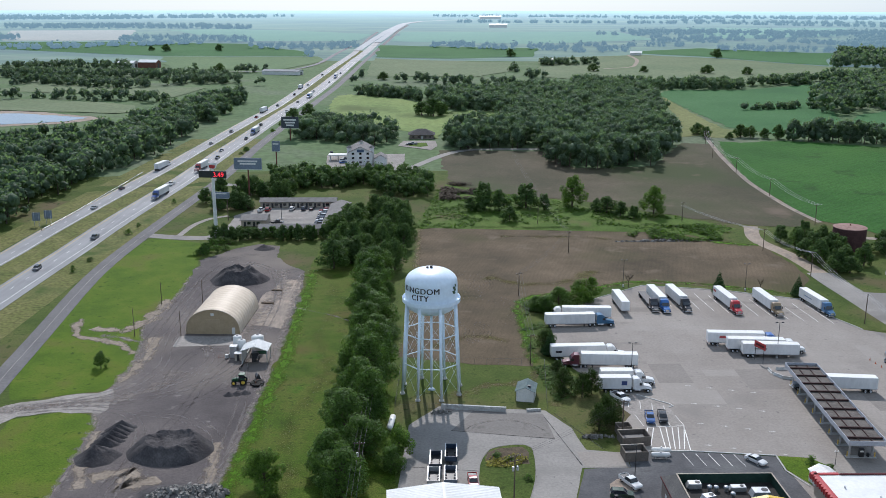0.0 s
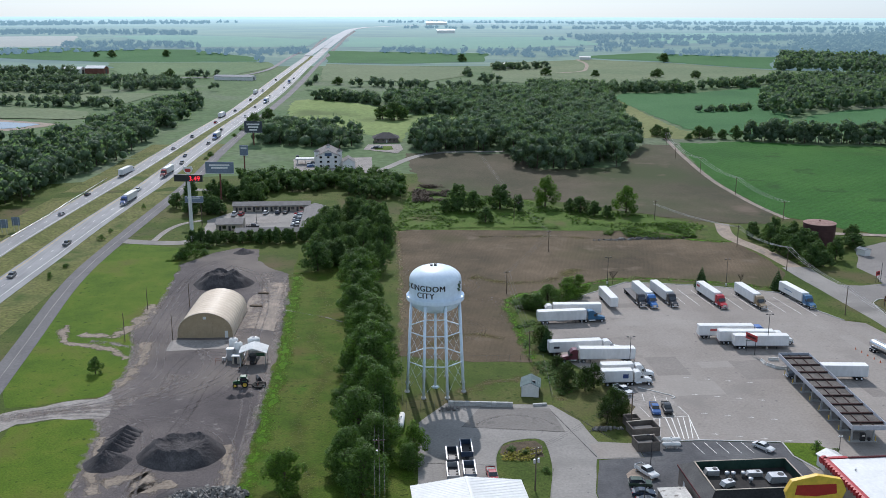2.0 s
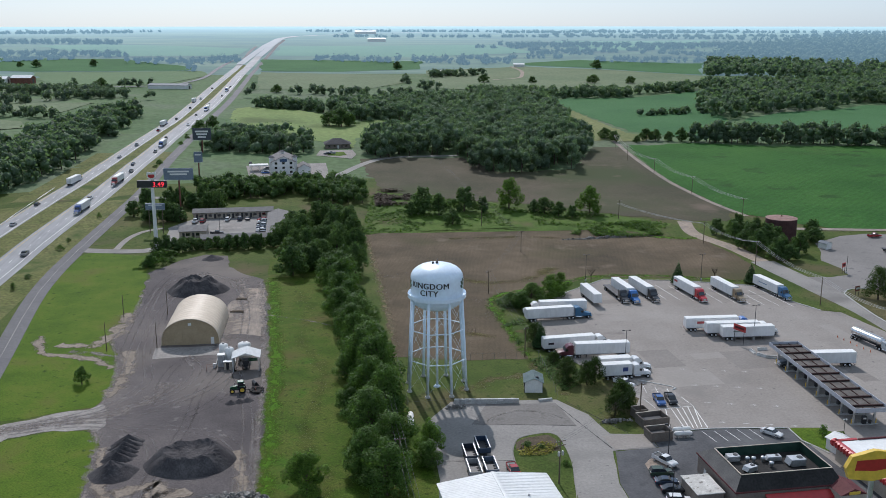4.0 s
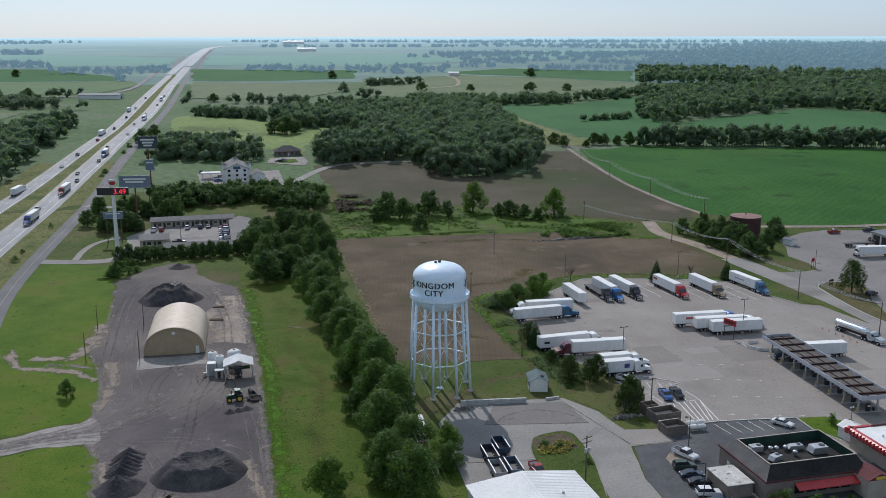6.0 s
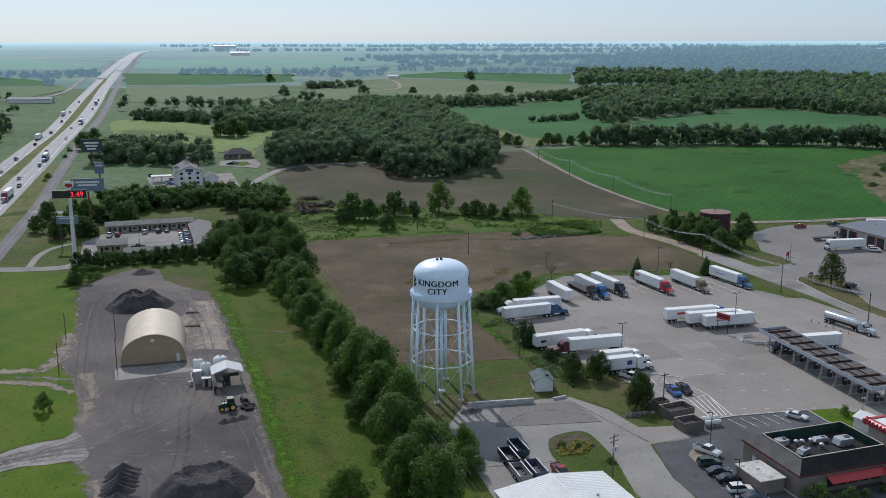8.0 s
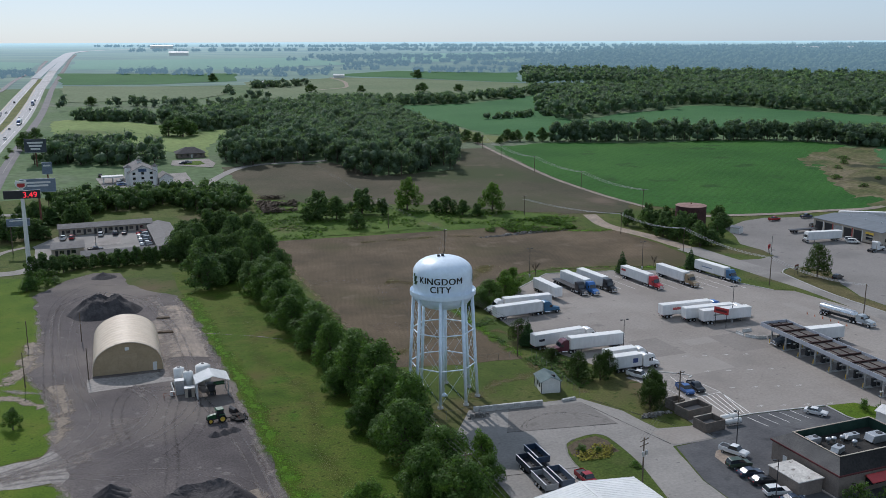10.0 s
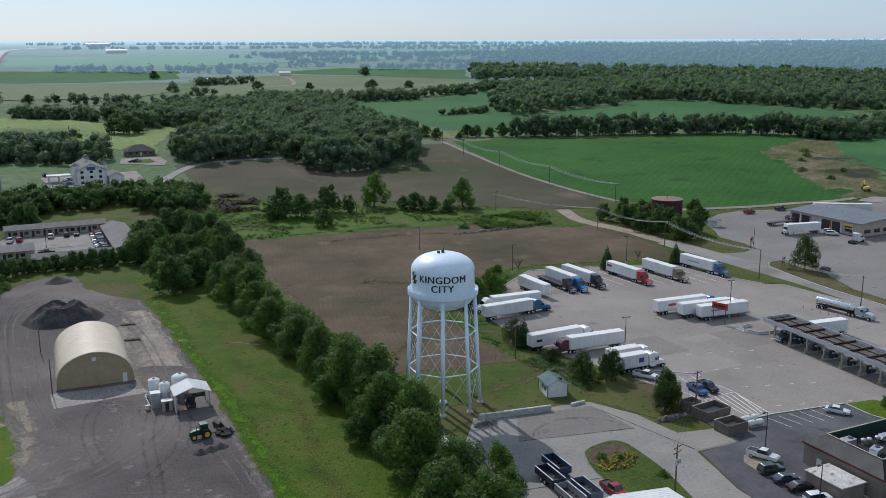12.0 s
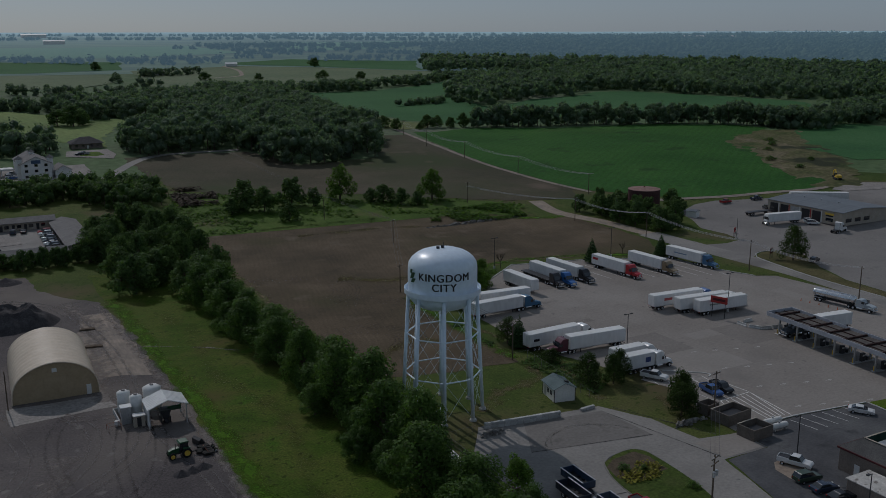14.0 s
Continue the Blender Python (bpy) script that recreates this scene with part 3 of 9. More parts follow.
# worn rims, tracks and trails
PALEWEAR = soft_mat("pale_wear", ((0.19, 0.165, 0.15), (0.26, 0.228, 0.205)), 0.8, cut=0.45, nscale=0.3, scale=0.2, fine=1.6, mix=0.2, bump=0.3)
BARESOIL = soft_mat("bare_soil", ((0.20, 0.165, 0.13), (0.28, 0.235, 0.19)), 0.95, cut=0.38, nscale=0.22, gain=3.0, scale=0.2, fine=1.6, mix=0.25, bump=0.4)
TRACK = soft_mat("tyre_wear", ((0.17, 0.15, 0.142), (0.23, 0.205, 0.19)), 0.62, cut=0.30, nscale=0.22, gain=1.3, nstretch=(1, 0.4, 1), scale=0.2, fine=1.8, mix=0.2, bump=0.3)
DARKTRACK = soft_mat("dark_tyre_wear", ((0.055, 0.048, 0.05), (0.08, 0.07, 0.07)), 0.30, cut=0.30, nscale=0.3, gain=1.3, scale=0.2, fine=1.8, mix=0.2, bump=0.3)
TRAMPLED = soft_mat("trampled_grass", ((0.14, 0.12, 0.065), (0.20, 0.165, 0.10)), 0.75, cut=0.40, nscale=0.35, scale=0.2, fine=1.6, mix=0.25, bump=0.4)
THINDRY = soft_mat("thin_dry_grass", ((0.085, 0.08, 0.026), (0.12, 0.105, 0.045)), 0.4, cut=0.55, nscale=0.16, gain=1.2, scale=0.2, fine=1.6, mix=0.3, bump=0.5)
BRIGHTWEED = soft_mat("lush_weeds", ((0.045, 0.105, 0.004), (0.075, 0.15, 0.008)), 0.95, cut=0.36, nscale=0.22, scale=0.3, fine=2.6, mix=0.35, bump=1.0)
OLIVEWEED = soft_mat("thin_weeds", ((0.075, 0.072, 0.02), (0.12, 0.105, 0.03)), 0.7, cut=0.5, nscale=0.12, scale=0.2, fine=1.6, mix=0.3, bump=0.4)
DARKSEAM = soft_mat("tar_seam", ((0.06, 0.058, 0.056), (0.09, 0.086, 0.083)), 0.8, cut=0.2, nscale=0.4, gain=2.0, scale=0.3, fine=1.8, mix=0.2, bump=0.1)
DARKCONC2 = ramp_mat("old_slab", ((0.17, 0.158, 0.146), (0.205, 0.19, 0.175)), scale=0.15, fine=1.6, bump=0.12, mix=0.12, spots=(0.3, 0.6, 0.1, (0.14, 0.13, 0.12)))
OILY = soft_mat("oil_stain", ((0.07, 0.066, 0.063), (0.10, 0.094, 0.09)), 0.32, cut=0.5, nscale=0.4, gain=1.2, scale=0.3, fine=1.8, mix=0.2, bump=0.1)
soft_strip("gravel_rim", [(-74.5, -70), (-75.5, -44), (-76.5, -30), (-78, -17), (-80, -12)], 5.0, PALEWEAR, 0.082, "pale dusty rim of the gravel yard", "dirt")
soft_strip("gravel_rim", [(-80, 2), (-80.4, 10), (-80.6, 22), (-82.5, 34), (-86, 50), (-85, 60), (-84, 80), (-84.8, 104)], 3.6, PALEWEAR, 0.082, "pale dusty rim of the gravel yard", "dirt")
soft_strip("gravel_rim", [(-44, -75), (-43.4, -24), (-43.2, 8), (-43.4, 42), (-44.5, 75), (-46, 106)], 4.2, PALEWEAR, 0.082, "pale dusty rim of the gravel yard", "dirt")
soft_strip("lush_rim", [(-41.5, -90), (-41, -24), (-40.2, 8), (-40.4, 42), (-41.2, 75), (-42, 110)], 8.0, BRIGHTWEED, 0.07, "lush weeds along the gravel edge", "weeds")
soft_strip("lush_rim", [(-36, -90), (-30, -50), (-33, -15), (-28, 10), (-33, 45), (-29, 66), (-33, 90)], 12.0, THINDRY, 0.066, "dry flattened grass along the strip", "grass")
soft_strip("footpath", [(-45.5, 67.9), (-42, 66.3), (-35.4, 62), (-30, 58.5), (-24, 53)], 1.0, PALEWEAR, 0.09, "thin dirt footpath across the grass", "path", step=1.5)
soft_strip("bare_soil", [(-107, 57), (-106, 50), (-103.5, 43), (-99, 39), (-92, 37), (-86, 32), (-82, 27)], 6.0, BARESOIL, 0.075, "worn bare soil beside the lawn", "dirt")
soft_strip("bare_soil", [(-100, 49), (-94, 46), (-88, 50), (-86, 60), (-85.5, 76)], 9.0, BARESOIL, 0.078, "washed gravel beside the lawn", "dirt")
soft_strip("bare_soil", [(-96, 42), (-90, 40), (-84, 36)], 6.0, PALEWEAR, 0.081, "washed gravel beside the lawn", "dirt")
for i, (pts, wd, mat) in enumerate((
    ([(-100, -9), (-88, -5), (-78, 2), (-72, 16), (-75, 40), (-76, 70), (-73, 98), (-66, 122)], 1.3, TRACK),
    ([(-100, -10), (-86, -7), (-74, -6), (-62, 2), (-53, 14), (-50, 34), (-49.5, 70), (-53, 100)], 1.4, TRACK),
    ([(-98, -11), (-84, -9), (-72, -13), (-65.5, -24), (-64, -44), (-62, -80)], 1.3, TRACK),
    ([(-92, -7), (-76, -2), (-64, 8), (-60, 22), (-64, 33)], 1.4, TRACK),
    ([(-46, -70), (-45.6, -40), (-46, -10), (-49, 12), (-53, 26), (-62, 30)], 1.2, TRACK),
    ([(-70, -12), (-58, -16), (-48, -26), (-46.5, -50)], 1.1, TRACK),
    ([(-78, 20), (-79, 50), (-80, 84), (-78, 108), (-68, 120), (-58, 112), (-54, 100)], 1.2, TRACK),
    ([(-81, 30), (-81.5, 60), (-81, 96), (-78, 118), (-70, 132), (-62, 130)], 1.0, DARKTRACK),
    ([(-67, 0), (-68, 14), (-66, 26), (-62, 33)], 1.0, DARKTRACK),
    ([(-60, -8), (-54, 0), (-50, 14), (-48, 36)], 1.2, DARKTRACK),
    ([(-66, -48), (-60, -16), (-58, 8), (-55, 22)], 1.1, DARKTRACK),
)):
    soft_strip("tyre_track", pts, wd, mat, 0.0905 + 0.0015 * i, "worn wheel tracks in the gravel", "track", offs=(-1.0, 1.0))
soft_strip("drive_wear", [(-104, -11), (-92, -7.5), (-80, -5), (-70, 2), (-66, 14)], 11.0, PALEWEAR, 0.086, "pale gravel carried into the yard", "gravel")
soft_strip("drive_wear", [(-56, 36), (-53, 60), (-50, 90), (-54, 112)], 12.0, PALEWEAR, 0.087, "dusty pale ground beside the barn", "gravel")
for i, (pts, wd) in enumerate((([(70, 74), (95, 72), (120, 62)], 9.0), ([(40, 20), (58, 18)], 6.0), ([(40, 34), (60, 32)], 6.0), ([(44, 50), (62, 50)], 6.0), ([(96, 2), (92, -40)], 6.0))):
    soft_strip("oil_stains", pts, wd, OILY, 0.0905 + 0.0012 * i, "dark oil and tyre stains on concrete", "stain")
DRYLAWN = soft_mat("dry_lawn", ((0.12, 0.10, 0.045), (0.16, 0.13, 0.07)), 0.8, cut=0.5, nscale=0.25, scale=0.2, fine=1.6, mix=0.25, bump=0.4)
soft_strip("dry_patch", [(6, -4), (14, 3), (26, 6), (28, 14)], 9.0, DRYLAWN, 0.02, "dry brown grass under the tower", "grass")
soft_strip("dry_patch", [(29, -10), (33, 4), (35, 20), (31, 40)], 8.0, DRYLAWN, 0.025, "dry bare soil beside the fence", "grass")
soft_strip("dry_patch", [(34, -28), (38, -22), (41, -14)], 6.0, DRYLAWN, 0.03, "bare soil under the lot trees", "grass")
soft_strip("field_rim", [(-8, 26), (-7, 42), (-5.6, 77), (-4.4, 131), (-4, 172)], 6.0, TRAMPLED, 0.075, "weedy rim of the brown field", "grass")
soft_strip("field_rim", [(28, 18), (27.5, 48), (30.5, 74), (52, 84), (73, 94), (99, 89), (122, 78)], 6.0, BRIGHTWEED, 0.085, "lush weedy rim of the brown field", "grass")
soft_strip("field_rim", [(-3, 173), (8, 180), (41, 181), (84, 171), (117, 147), (132, 142)], 7.0, BRIGHTWEED, 0.08, "lush weedy rim of the brown field", "grass")

for i, (x0, y0, r0) in enumerate(((2, 44, 9), (12, 62, 14), (-1, 92, 16))):
    for k in range(4):
        r = r0 + k * 2.2
        soft_strip("furrow", [(x0 + r * math.cos(a), y0 + r * 0.8 * math.sin(a)) for a in np.linspace(-1.0, 1.7, 7)], 0.7, DARKTRACK, 0.095 + 0.001 * (4 * i + k), "curved tractor furrows in the soil", "furrow", offs=(-0.5, 0.5))
soft_strip("yellow_weeds", [(20, 100), (34, 92), (50, 96), (60, 108)], 14.0, OLIVEWEED, 0.093, "thin yellow-green weeds on bare soil", "weeds")
soft_strip("yellow_weeds", [(30, 160), (60, 158), (84, 150)], 10.0, OLIVEWEED, 0.094, "thin yellow-green weeds on bare soil", "weeds")
soft_strip("yellow_weeds", [(0, 30), (12, 40), (22, 34)], 9.0, OLIVEWEED, 0.096, "thin yellow-green weeds on bare soil", "weeds")

for pts, wd in (([(-70, -44), (-63, -40), (-62, -48), (-56, -44)], 9.0), ([(-76, -22), (-74, -36), (-71, -48)], 5.0), ([(-48, -28), (-45.5, -44), (-47, -58)], 6.0), ([(-80, 6), (-78, 24), (-80, 40)], 7.0)):
    soft_strip("bare_soil", pts, wd, BARESOIL, 0.0795, "worn tan soil at the yard's rim", "dirt")
# fields
patch("soil_field", [(-4.2, 172), (7, 180), (41, 180.5), (84, 170), (117, 146), (132, 142), (137, 112), (134, 97), (122, 77), (99, 88), (73, 93), (52, 83), (40, 78), (30, 74), (27, 49), (28, 22), (27, 15.6), (8, 18.7), (-9, 23), (-7.2, 42), (-5.7, 77), (-4.5, 131)], SOIL, 0.05, "bare brown harrowed field", "field", amp=1.5)
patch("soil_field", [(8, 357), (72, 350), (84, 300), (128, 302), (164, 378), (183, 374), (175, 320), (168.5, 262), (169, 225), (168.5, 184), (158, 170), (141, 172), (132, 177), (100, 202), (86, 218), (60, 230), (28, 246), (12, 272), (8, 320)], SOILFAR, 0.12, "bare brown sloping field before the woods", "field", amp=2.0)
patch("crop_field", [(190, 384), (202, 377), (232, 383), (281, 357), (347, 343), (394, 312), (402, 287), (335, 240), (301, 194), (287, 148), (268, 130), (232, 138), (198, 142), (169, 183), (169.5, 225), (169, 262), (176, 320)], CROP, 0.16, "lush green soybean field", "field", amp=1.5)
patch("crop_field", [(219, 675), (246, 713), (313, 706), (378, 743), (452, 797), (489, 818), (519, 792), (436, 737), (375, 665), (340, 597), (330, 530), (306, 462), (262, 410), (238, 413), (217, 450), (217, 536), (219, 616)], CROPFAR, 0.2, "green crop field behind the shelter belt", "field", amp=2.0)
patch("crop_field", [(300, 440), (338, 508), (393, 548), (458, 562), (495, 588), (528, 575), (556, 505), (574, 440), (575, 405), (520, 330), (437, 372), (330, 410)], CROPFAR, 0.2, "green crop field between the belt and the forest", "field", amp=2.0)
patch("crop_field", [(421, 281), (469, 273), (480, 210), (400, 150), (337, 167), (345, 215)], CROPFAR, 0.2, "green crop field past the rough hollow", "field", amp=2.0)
patch("meadow_field", [(-83, 600), (-82, 664), (-70, 677), (-23, 640), (-1, 603), (16, 545), (43, 554), (71, 529), (60, 499), (31, 503), (13, 444), (7, 400), (-17, 440), (-58, 466), (-77, 540)], MEADOW, 0.2, "pale green meadow among woods", "meadow", amp=2.0)
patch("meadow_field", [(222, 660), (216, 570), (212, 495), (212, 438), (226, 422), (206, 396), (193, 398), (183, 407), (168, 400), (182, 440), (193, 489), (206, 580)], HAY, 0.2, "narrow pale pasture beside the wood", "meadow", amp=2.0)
patch("rough_hollow", [(330, 254), (386, 280), (414, 274), (362, 214), (311, 148), (282, 126), (262, 133), (282, 170), (305, 205)], HOLLOW, 0.2, "rough olive hollow with bare banks and weeds", "rough ground", amp=4.0)

patch("scrub_grass", [(2, 225), (-5, 174), (11, 181), (28, 184), (84, 176), (117, 152), (131, 168), (107, 196), (76, 207), (60, 229), (28, 245), (9, 264)], STRIPUP, 0.1, "lush green grass between the brown fields", "grass", amp=2.0)

# truck stop and town paving
lot = patch("truck_lot", [(36, 58), (57, 76.5), (73, 89), (99, 83), (122, 72.5), (124, 55), (128.5, 43), (134, 40), (137, 10), (135, -60), (74, -60), (73, -38), (73, -36), (56, -33.7), (41, -33.5), (41.5, -25), (46, -16), (53, -8), (46, -2), (42, 2), (37.5, 14), (35.5, 26)], CONC, 0.06, "worn pale concrete truck stop lot", "parking lot", amp=0.15)
patch("town_drive", [(1.5, -9.5), (26.7, -12.4), (31.5, -22), (33, -33), (41, -34.5), (41, -41), (31, -41), (27, -55), (26, -75), (24, -130), (-10, -130), (-7.5, -50), (-5.5, -20)], CONC2, 0.05, "pale worn concrete drive and yard", "drive", amp=0.25)
patch("restaurant_lot", [(41.5, -34.2), (56, -34.4), (73, -36.7), (72.5, -43), (75.5, -52), (76, -130), (24.5, -130), (26.5, -75), (27.5, -55), (31.2, -41.3), (41, -41.2)], ASPH, 0.055, "dark asphalt restaurant parking lot", "parking lot", amp=0.15)
patch("town_island", [(12.3, -32.2), (16, -30.6), (19.5, -30.3), (21.3, -32), (21.4, -37), (20.6, -45), (18.5, -54), (17, -62), (9, -62), (9, -45), (10, -37.5)], GRASS, 0.14, "kerbed grass island with weeds", "island", amp=0.2)
patch("service_lot", [(171, 114), (175, 125), (191, 133.5), (204, 135), (224, 128), (300, 118), (300, -90), (146, -90), (146.5, 10), (148, 27), (154, 41), (163, 55), (159.5, 63.8), (153.4, 64.8), (147, 60.5), (145.8, 62), (145.8, 80.5), (154, 79), (162, 80.5), (164.5, 90), (163.5, 101)], SERVCONC, 0.05, "pale concrete service lot", "parking lot", amp=0.3)
ribbon("gravel_road", [(139, 172), (134, 150), (139, 127), (141, 105), (141, 98)], 6.0, DIRT, 0.062, "pale worn gravel road past the fields", "road", step=3.0)
ribbon("side_road", [(141, 104), (141, 90), (141.5, 76), (142, 58), (142.5, 40), (141, 20), (139, 0), (136, -60)], 9.5, CONC2, 0.065, "worn concrete side road past the truck stop", "road", step=3.0)
ribbon("farm_track", [(171, 176), (168.6, 200), (168, 225), (168, 262), (173.5, 320), (183, 378), (190, 420)], 2.6, SANDY, 0.18, "narrow bare soil track along the field edge", "track", step=4.0)


# ---------------------------------------------------------------- trees
def tree_meshes(seed, h, w, nleaf, leaf, lobes, mat, conic=False, trunk_h=0.25):
    """Trunk and crown meshes: limbs under a crown of lobes made from small leaf clumps."""
    rng = random.Random(seed)
    bm = nb()
    th = h * trunk_h * 0.7
    rod(bm, (0, 0, -0.2), (0, 0, th), w * 0.035, w * 0.028, 8)
    L = []
    if conic:
        rod(bm, (0, 0, th), (0, 0, h * 0.97), w * 0.028, 0.02, 6)
        k = 9
        for i in range(k):
            z = h * (0.12 + 0.84 * i / (k - 1))
            r = w * 0.5 * (1.02 - 0.93 * i / (k - 1))
            L.append((Vector((rng.uniform(-0.1, 0.1), rng.uniform(-0.1, 0.1), z)), Vector((r, r, h * 0.085))))
    else:
        rod(bm, (0, 0, th), (0, 0, h * 0.75), w * 0.028, 0.05, 7)
        for i in range(lobes):
            a = 2.4 * i + rng.uniform(-0.5, 0.5)
            zf = (i + 0.5) / lobes
            z = h * (0.14 + 0.72 * zf)
            ring = w * 0.40 * math.sin(math.pi * min(1, 0.30 + 0.64 * zf)) * rng.uniform(0.55, 1.2)
            c = Vector((ring * math.cos(a), ring * math.sin(a), z))
            s = w * rng.uniform(0.12, 0.22)
            L.append((c, Vector((s, s, s * rng.uniform(0.9, 1.35)))))
            rod(bm, (0, 0, th * 0.9 + (z - th) * 0.4), c, w * 0.013, 0.03, 5)
        L.append((Vector((0, 0, h * 0.48)), Vector((w * 0.28, w * 0.28, h * 0.34))))
        for i in range(3):
            L.append((Vector((rng.uniform(-0.13, 0.13) * w, rng.uniform(-0.13, 0.13) * w, h * rng.uniform(0.82, 0.93))), Vector((w * 0.11, w * 0.11, h * 0.10))))
    tm = bpy.data.meshes.new("trunk")
    bm.to_mesh(tm)
    bm.free()
    tm.materials.append(BARK)
    vs, fs = [], []
    vol = [s.x * s.y for _, s in L]
    for c, s in rng.choices(L, vol, k=nleaf):
        d = Vector((rng.gauss(0, 1), rng.gauss(0, 1), rng.gauss(0, 1))).normalized()
        p = c + Vector((d.x * s.x, d.y * s.y, d.z * s.z)) * rng.uniform(0.72, 1.08)
        nrm = (d + Vector((rng.gauss(0, 0.30), rng.gauss(0, 0.30), rng.gauss(0, 0.30) + 0.25))).normalized()
        q = nrm.to_track_quat("Z", "Y")
        a = rng.uniform(0, 6.28)
        u, v = q @ Vector((math.cos(a), math.sin(a), 0)), q @ Vector((-math.sin(a), math.cos(a), 0))
        sz = leaf * rng.uniform(0.6, 1.3)
        b = len(vs)
        vs += [tuple(p + u * sz * 0.6), tuple(p + v * sz * 0.42 + nrm * sz * 0.12), tuple(p - u * sz * 0.55), tuple(p - v * sz * 0.45 - nrm * sz * 0.1)]
        fs.append((b, b + 1, b + 2, b + 3))
    cm = bpy.data.meshes.new("crown")
    cm.from_pydata(vs, [], fs)
    cm.materials.append(mat)
    return tm, cm


LEAFK = leaf_mat("leaves_lot", (0.028, 0.05, 0.014), (0.06, 0.092, 0.026), trans=0.35)
BROAD = [tree_meshes(11 + i, 12, 9, 8000, 0.33, 26, LEAF) for i in range(6)]
BELT = [tree_meshes(21 + i, 12, 9, 3400, 0.52, 20, LEAFM) for i in range(4)]
PALE = [tree_meshes(31 + i, 12, 8, 5600, 0.34, 14, LEAF2) for i in range(3)]
LOWT = [tree_meshes(41 + i, 12, 9, 1700, 0.75, 15, LEAFM) for i in range(3)]
YOUNG = [tree_meshes(71, 5, 4, 3200, 0.2, 12, LEAF, trunk_h=0.42)]
LOTT = [tree_meshes(81 + i, 7, 6, 5200, 0.21, 20, LEAFK, trunk_h=0.3) for i in range(3)]
BUSH = [tree_meshes(51 + i, 4, 5, 900, 0.3, 7, LEAF, trunk_h=0.1) for i in range(2)]
CONE = [tree_meshes(61 + i, 10, 5.5, 4200, 0.33, 0, LEAFD, conic=True, trunk_h=0.06) for i in range(2)]
KINDS = {"broad": (BROAD, 12, 9), "belt": (BELT, 12, 9), "pale": (PALE, 12, 8), "low": (LOWT, 12, 9), "young": (YOUNG, 5, 4), "lot": (LOTT, 7, 6), "bush": (BUSH, 4, 5), "cone": (CONE, 10, 5.5)}
trng = random.Random(5)


def tree(kind, x, y, h, w, label, group="", name="tree", category="tree"):
    ms, h0, w0 = KINDS[kind]
    tm, cm = ms[trng.randrange(len(ms))]
    e = thing(name, Matrix.LocRotScale((x, y, gz(x, y)), Euler((0, 0, trng.uniform(0, 6.28))), (w / w0, w / w0, h / h0)), label, category, group)
    shared("trunk", tm, e)
    shared("crown", cm, e)
    return e


ROW_LABEL = "full-leaved green deciduous tree in a long row"
for y, x, h, w in [(-52, -16, 11, 9), (-44, -19, 10, 8), (-36, -13.5, 11, 9.5), (-27, -16, 13, 10), (-18, -13, 13, 10), (-9, -15, 14, 11), (0, -12.5, 14, 10.5), (8, -15.5, 13, 10), (17, -13.5, 12, 9.5), (25, -16.5, 12, 9), (33, -13.5, 11, 9), (41, -16, 11, 9), (49, -14, 12, 9.5), (58, -18, 11, 9), (66, -15.5, 12, 9.5), (75, -18, 12, 10), (84, -16, 13, 10), (93, -20, 12, 10), (101, -15, 12, 10)]:
    tree("broad", x - 2.4 + trng.uniform(-1, 1), y, h * trng.uniform(0.88, 1.12), w * trng.uniform(1.0, 1.25), ROW_LABEL, "tree row")
rr = random.Random(8)
for i in range(16):
    tree("broad", rr.uniform(-23, -12), -48 + i * 9.6 + rr.uniform(-3, 3), rr.uniform(5, 8.5), rr.uniform(5, 7), "smaller leafy tree filling the row", "tree row")
for i in range(34):
    y = 108 + i * 2.6 + rr.uniform(-2, 2)
    tree("belt", rr.uniform(-40 if y > 112 else -30, -9), y, rr.uniform(9, 13), rr.uniform(8, 11), "dark green deciduous tree in a dense belt", "tree belt")


# ---------------------------------------------------------------- woods
def inside(poly, x, y):
    c = False
    for (x0, y0), (x1, y1) in zip(poly, poly[1:] + poly[:1]):
        if (y0 > y) != (y1 > y) and x < (x1 - x0) * (y - y0) / (y1 - y0) + x0:
            c = not c
    return c


def ico(n):
    bm = nb()
    bmesh.ops.create_icosphere(bm, subdivisions=n, radius=1.0)
    bm.verts.ensure_lookup_table()
    r = np.array([v.co[:] for v in bm.verts]), np.array([[v.index for v in f.verts] for f in bm.faces])
    bm.free()
    return r


ICO = {1: ico(1)}


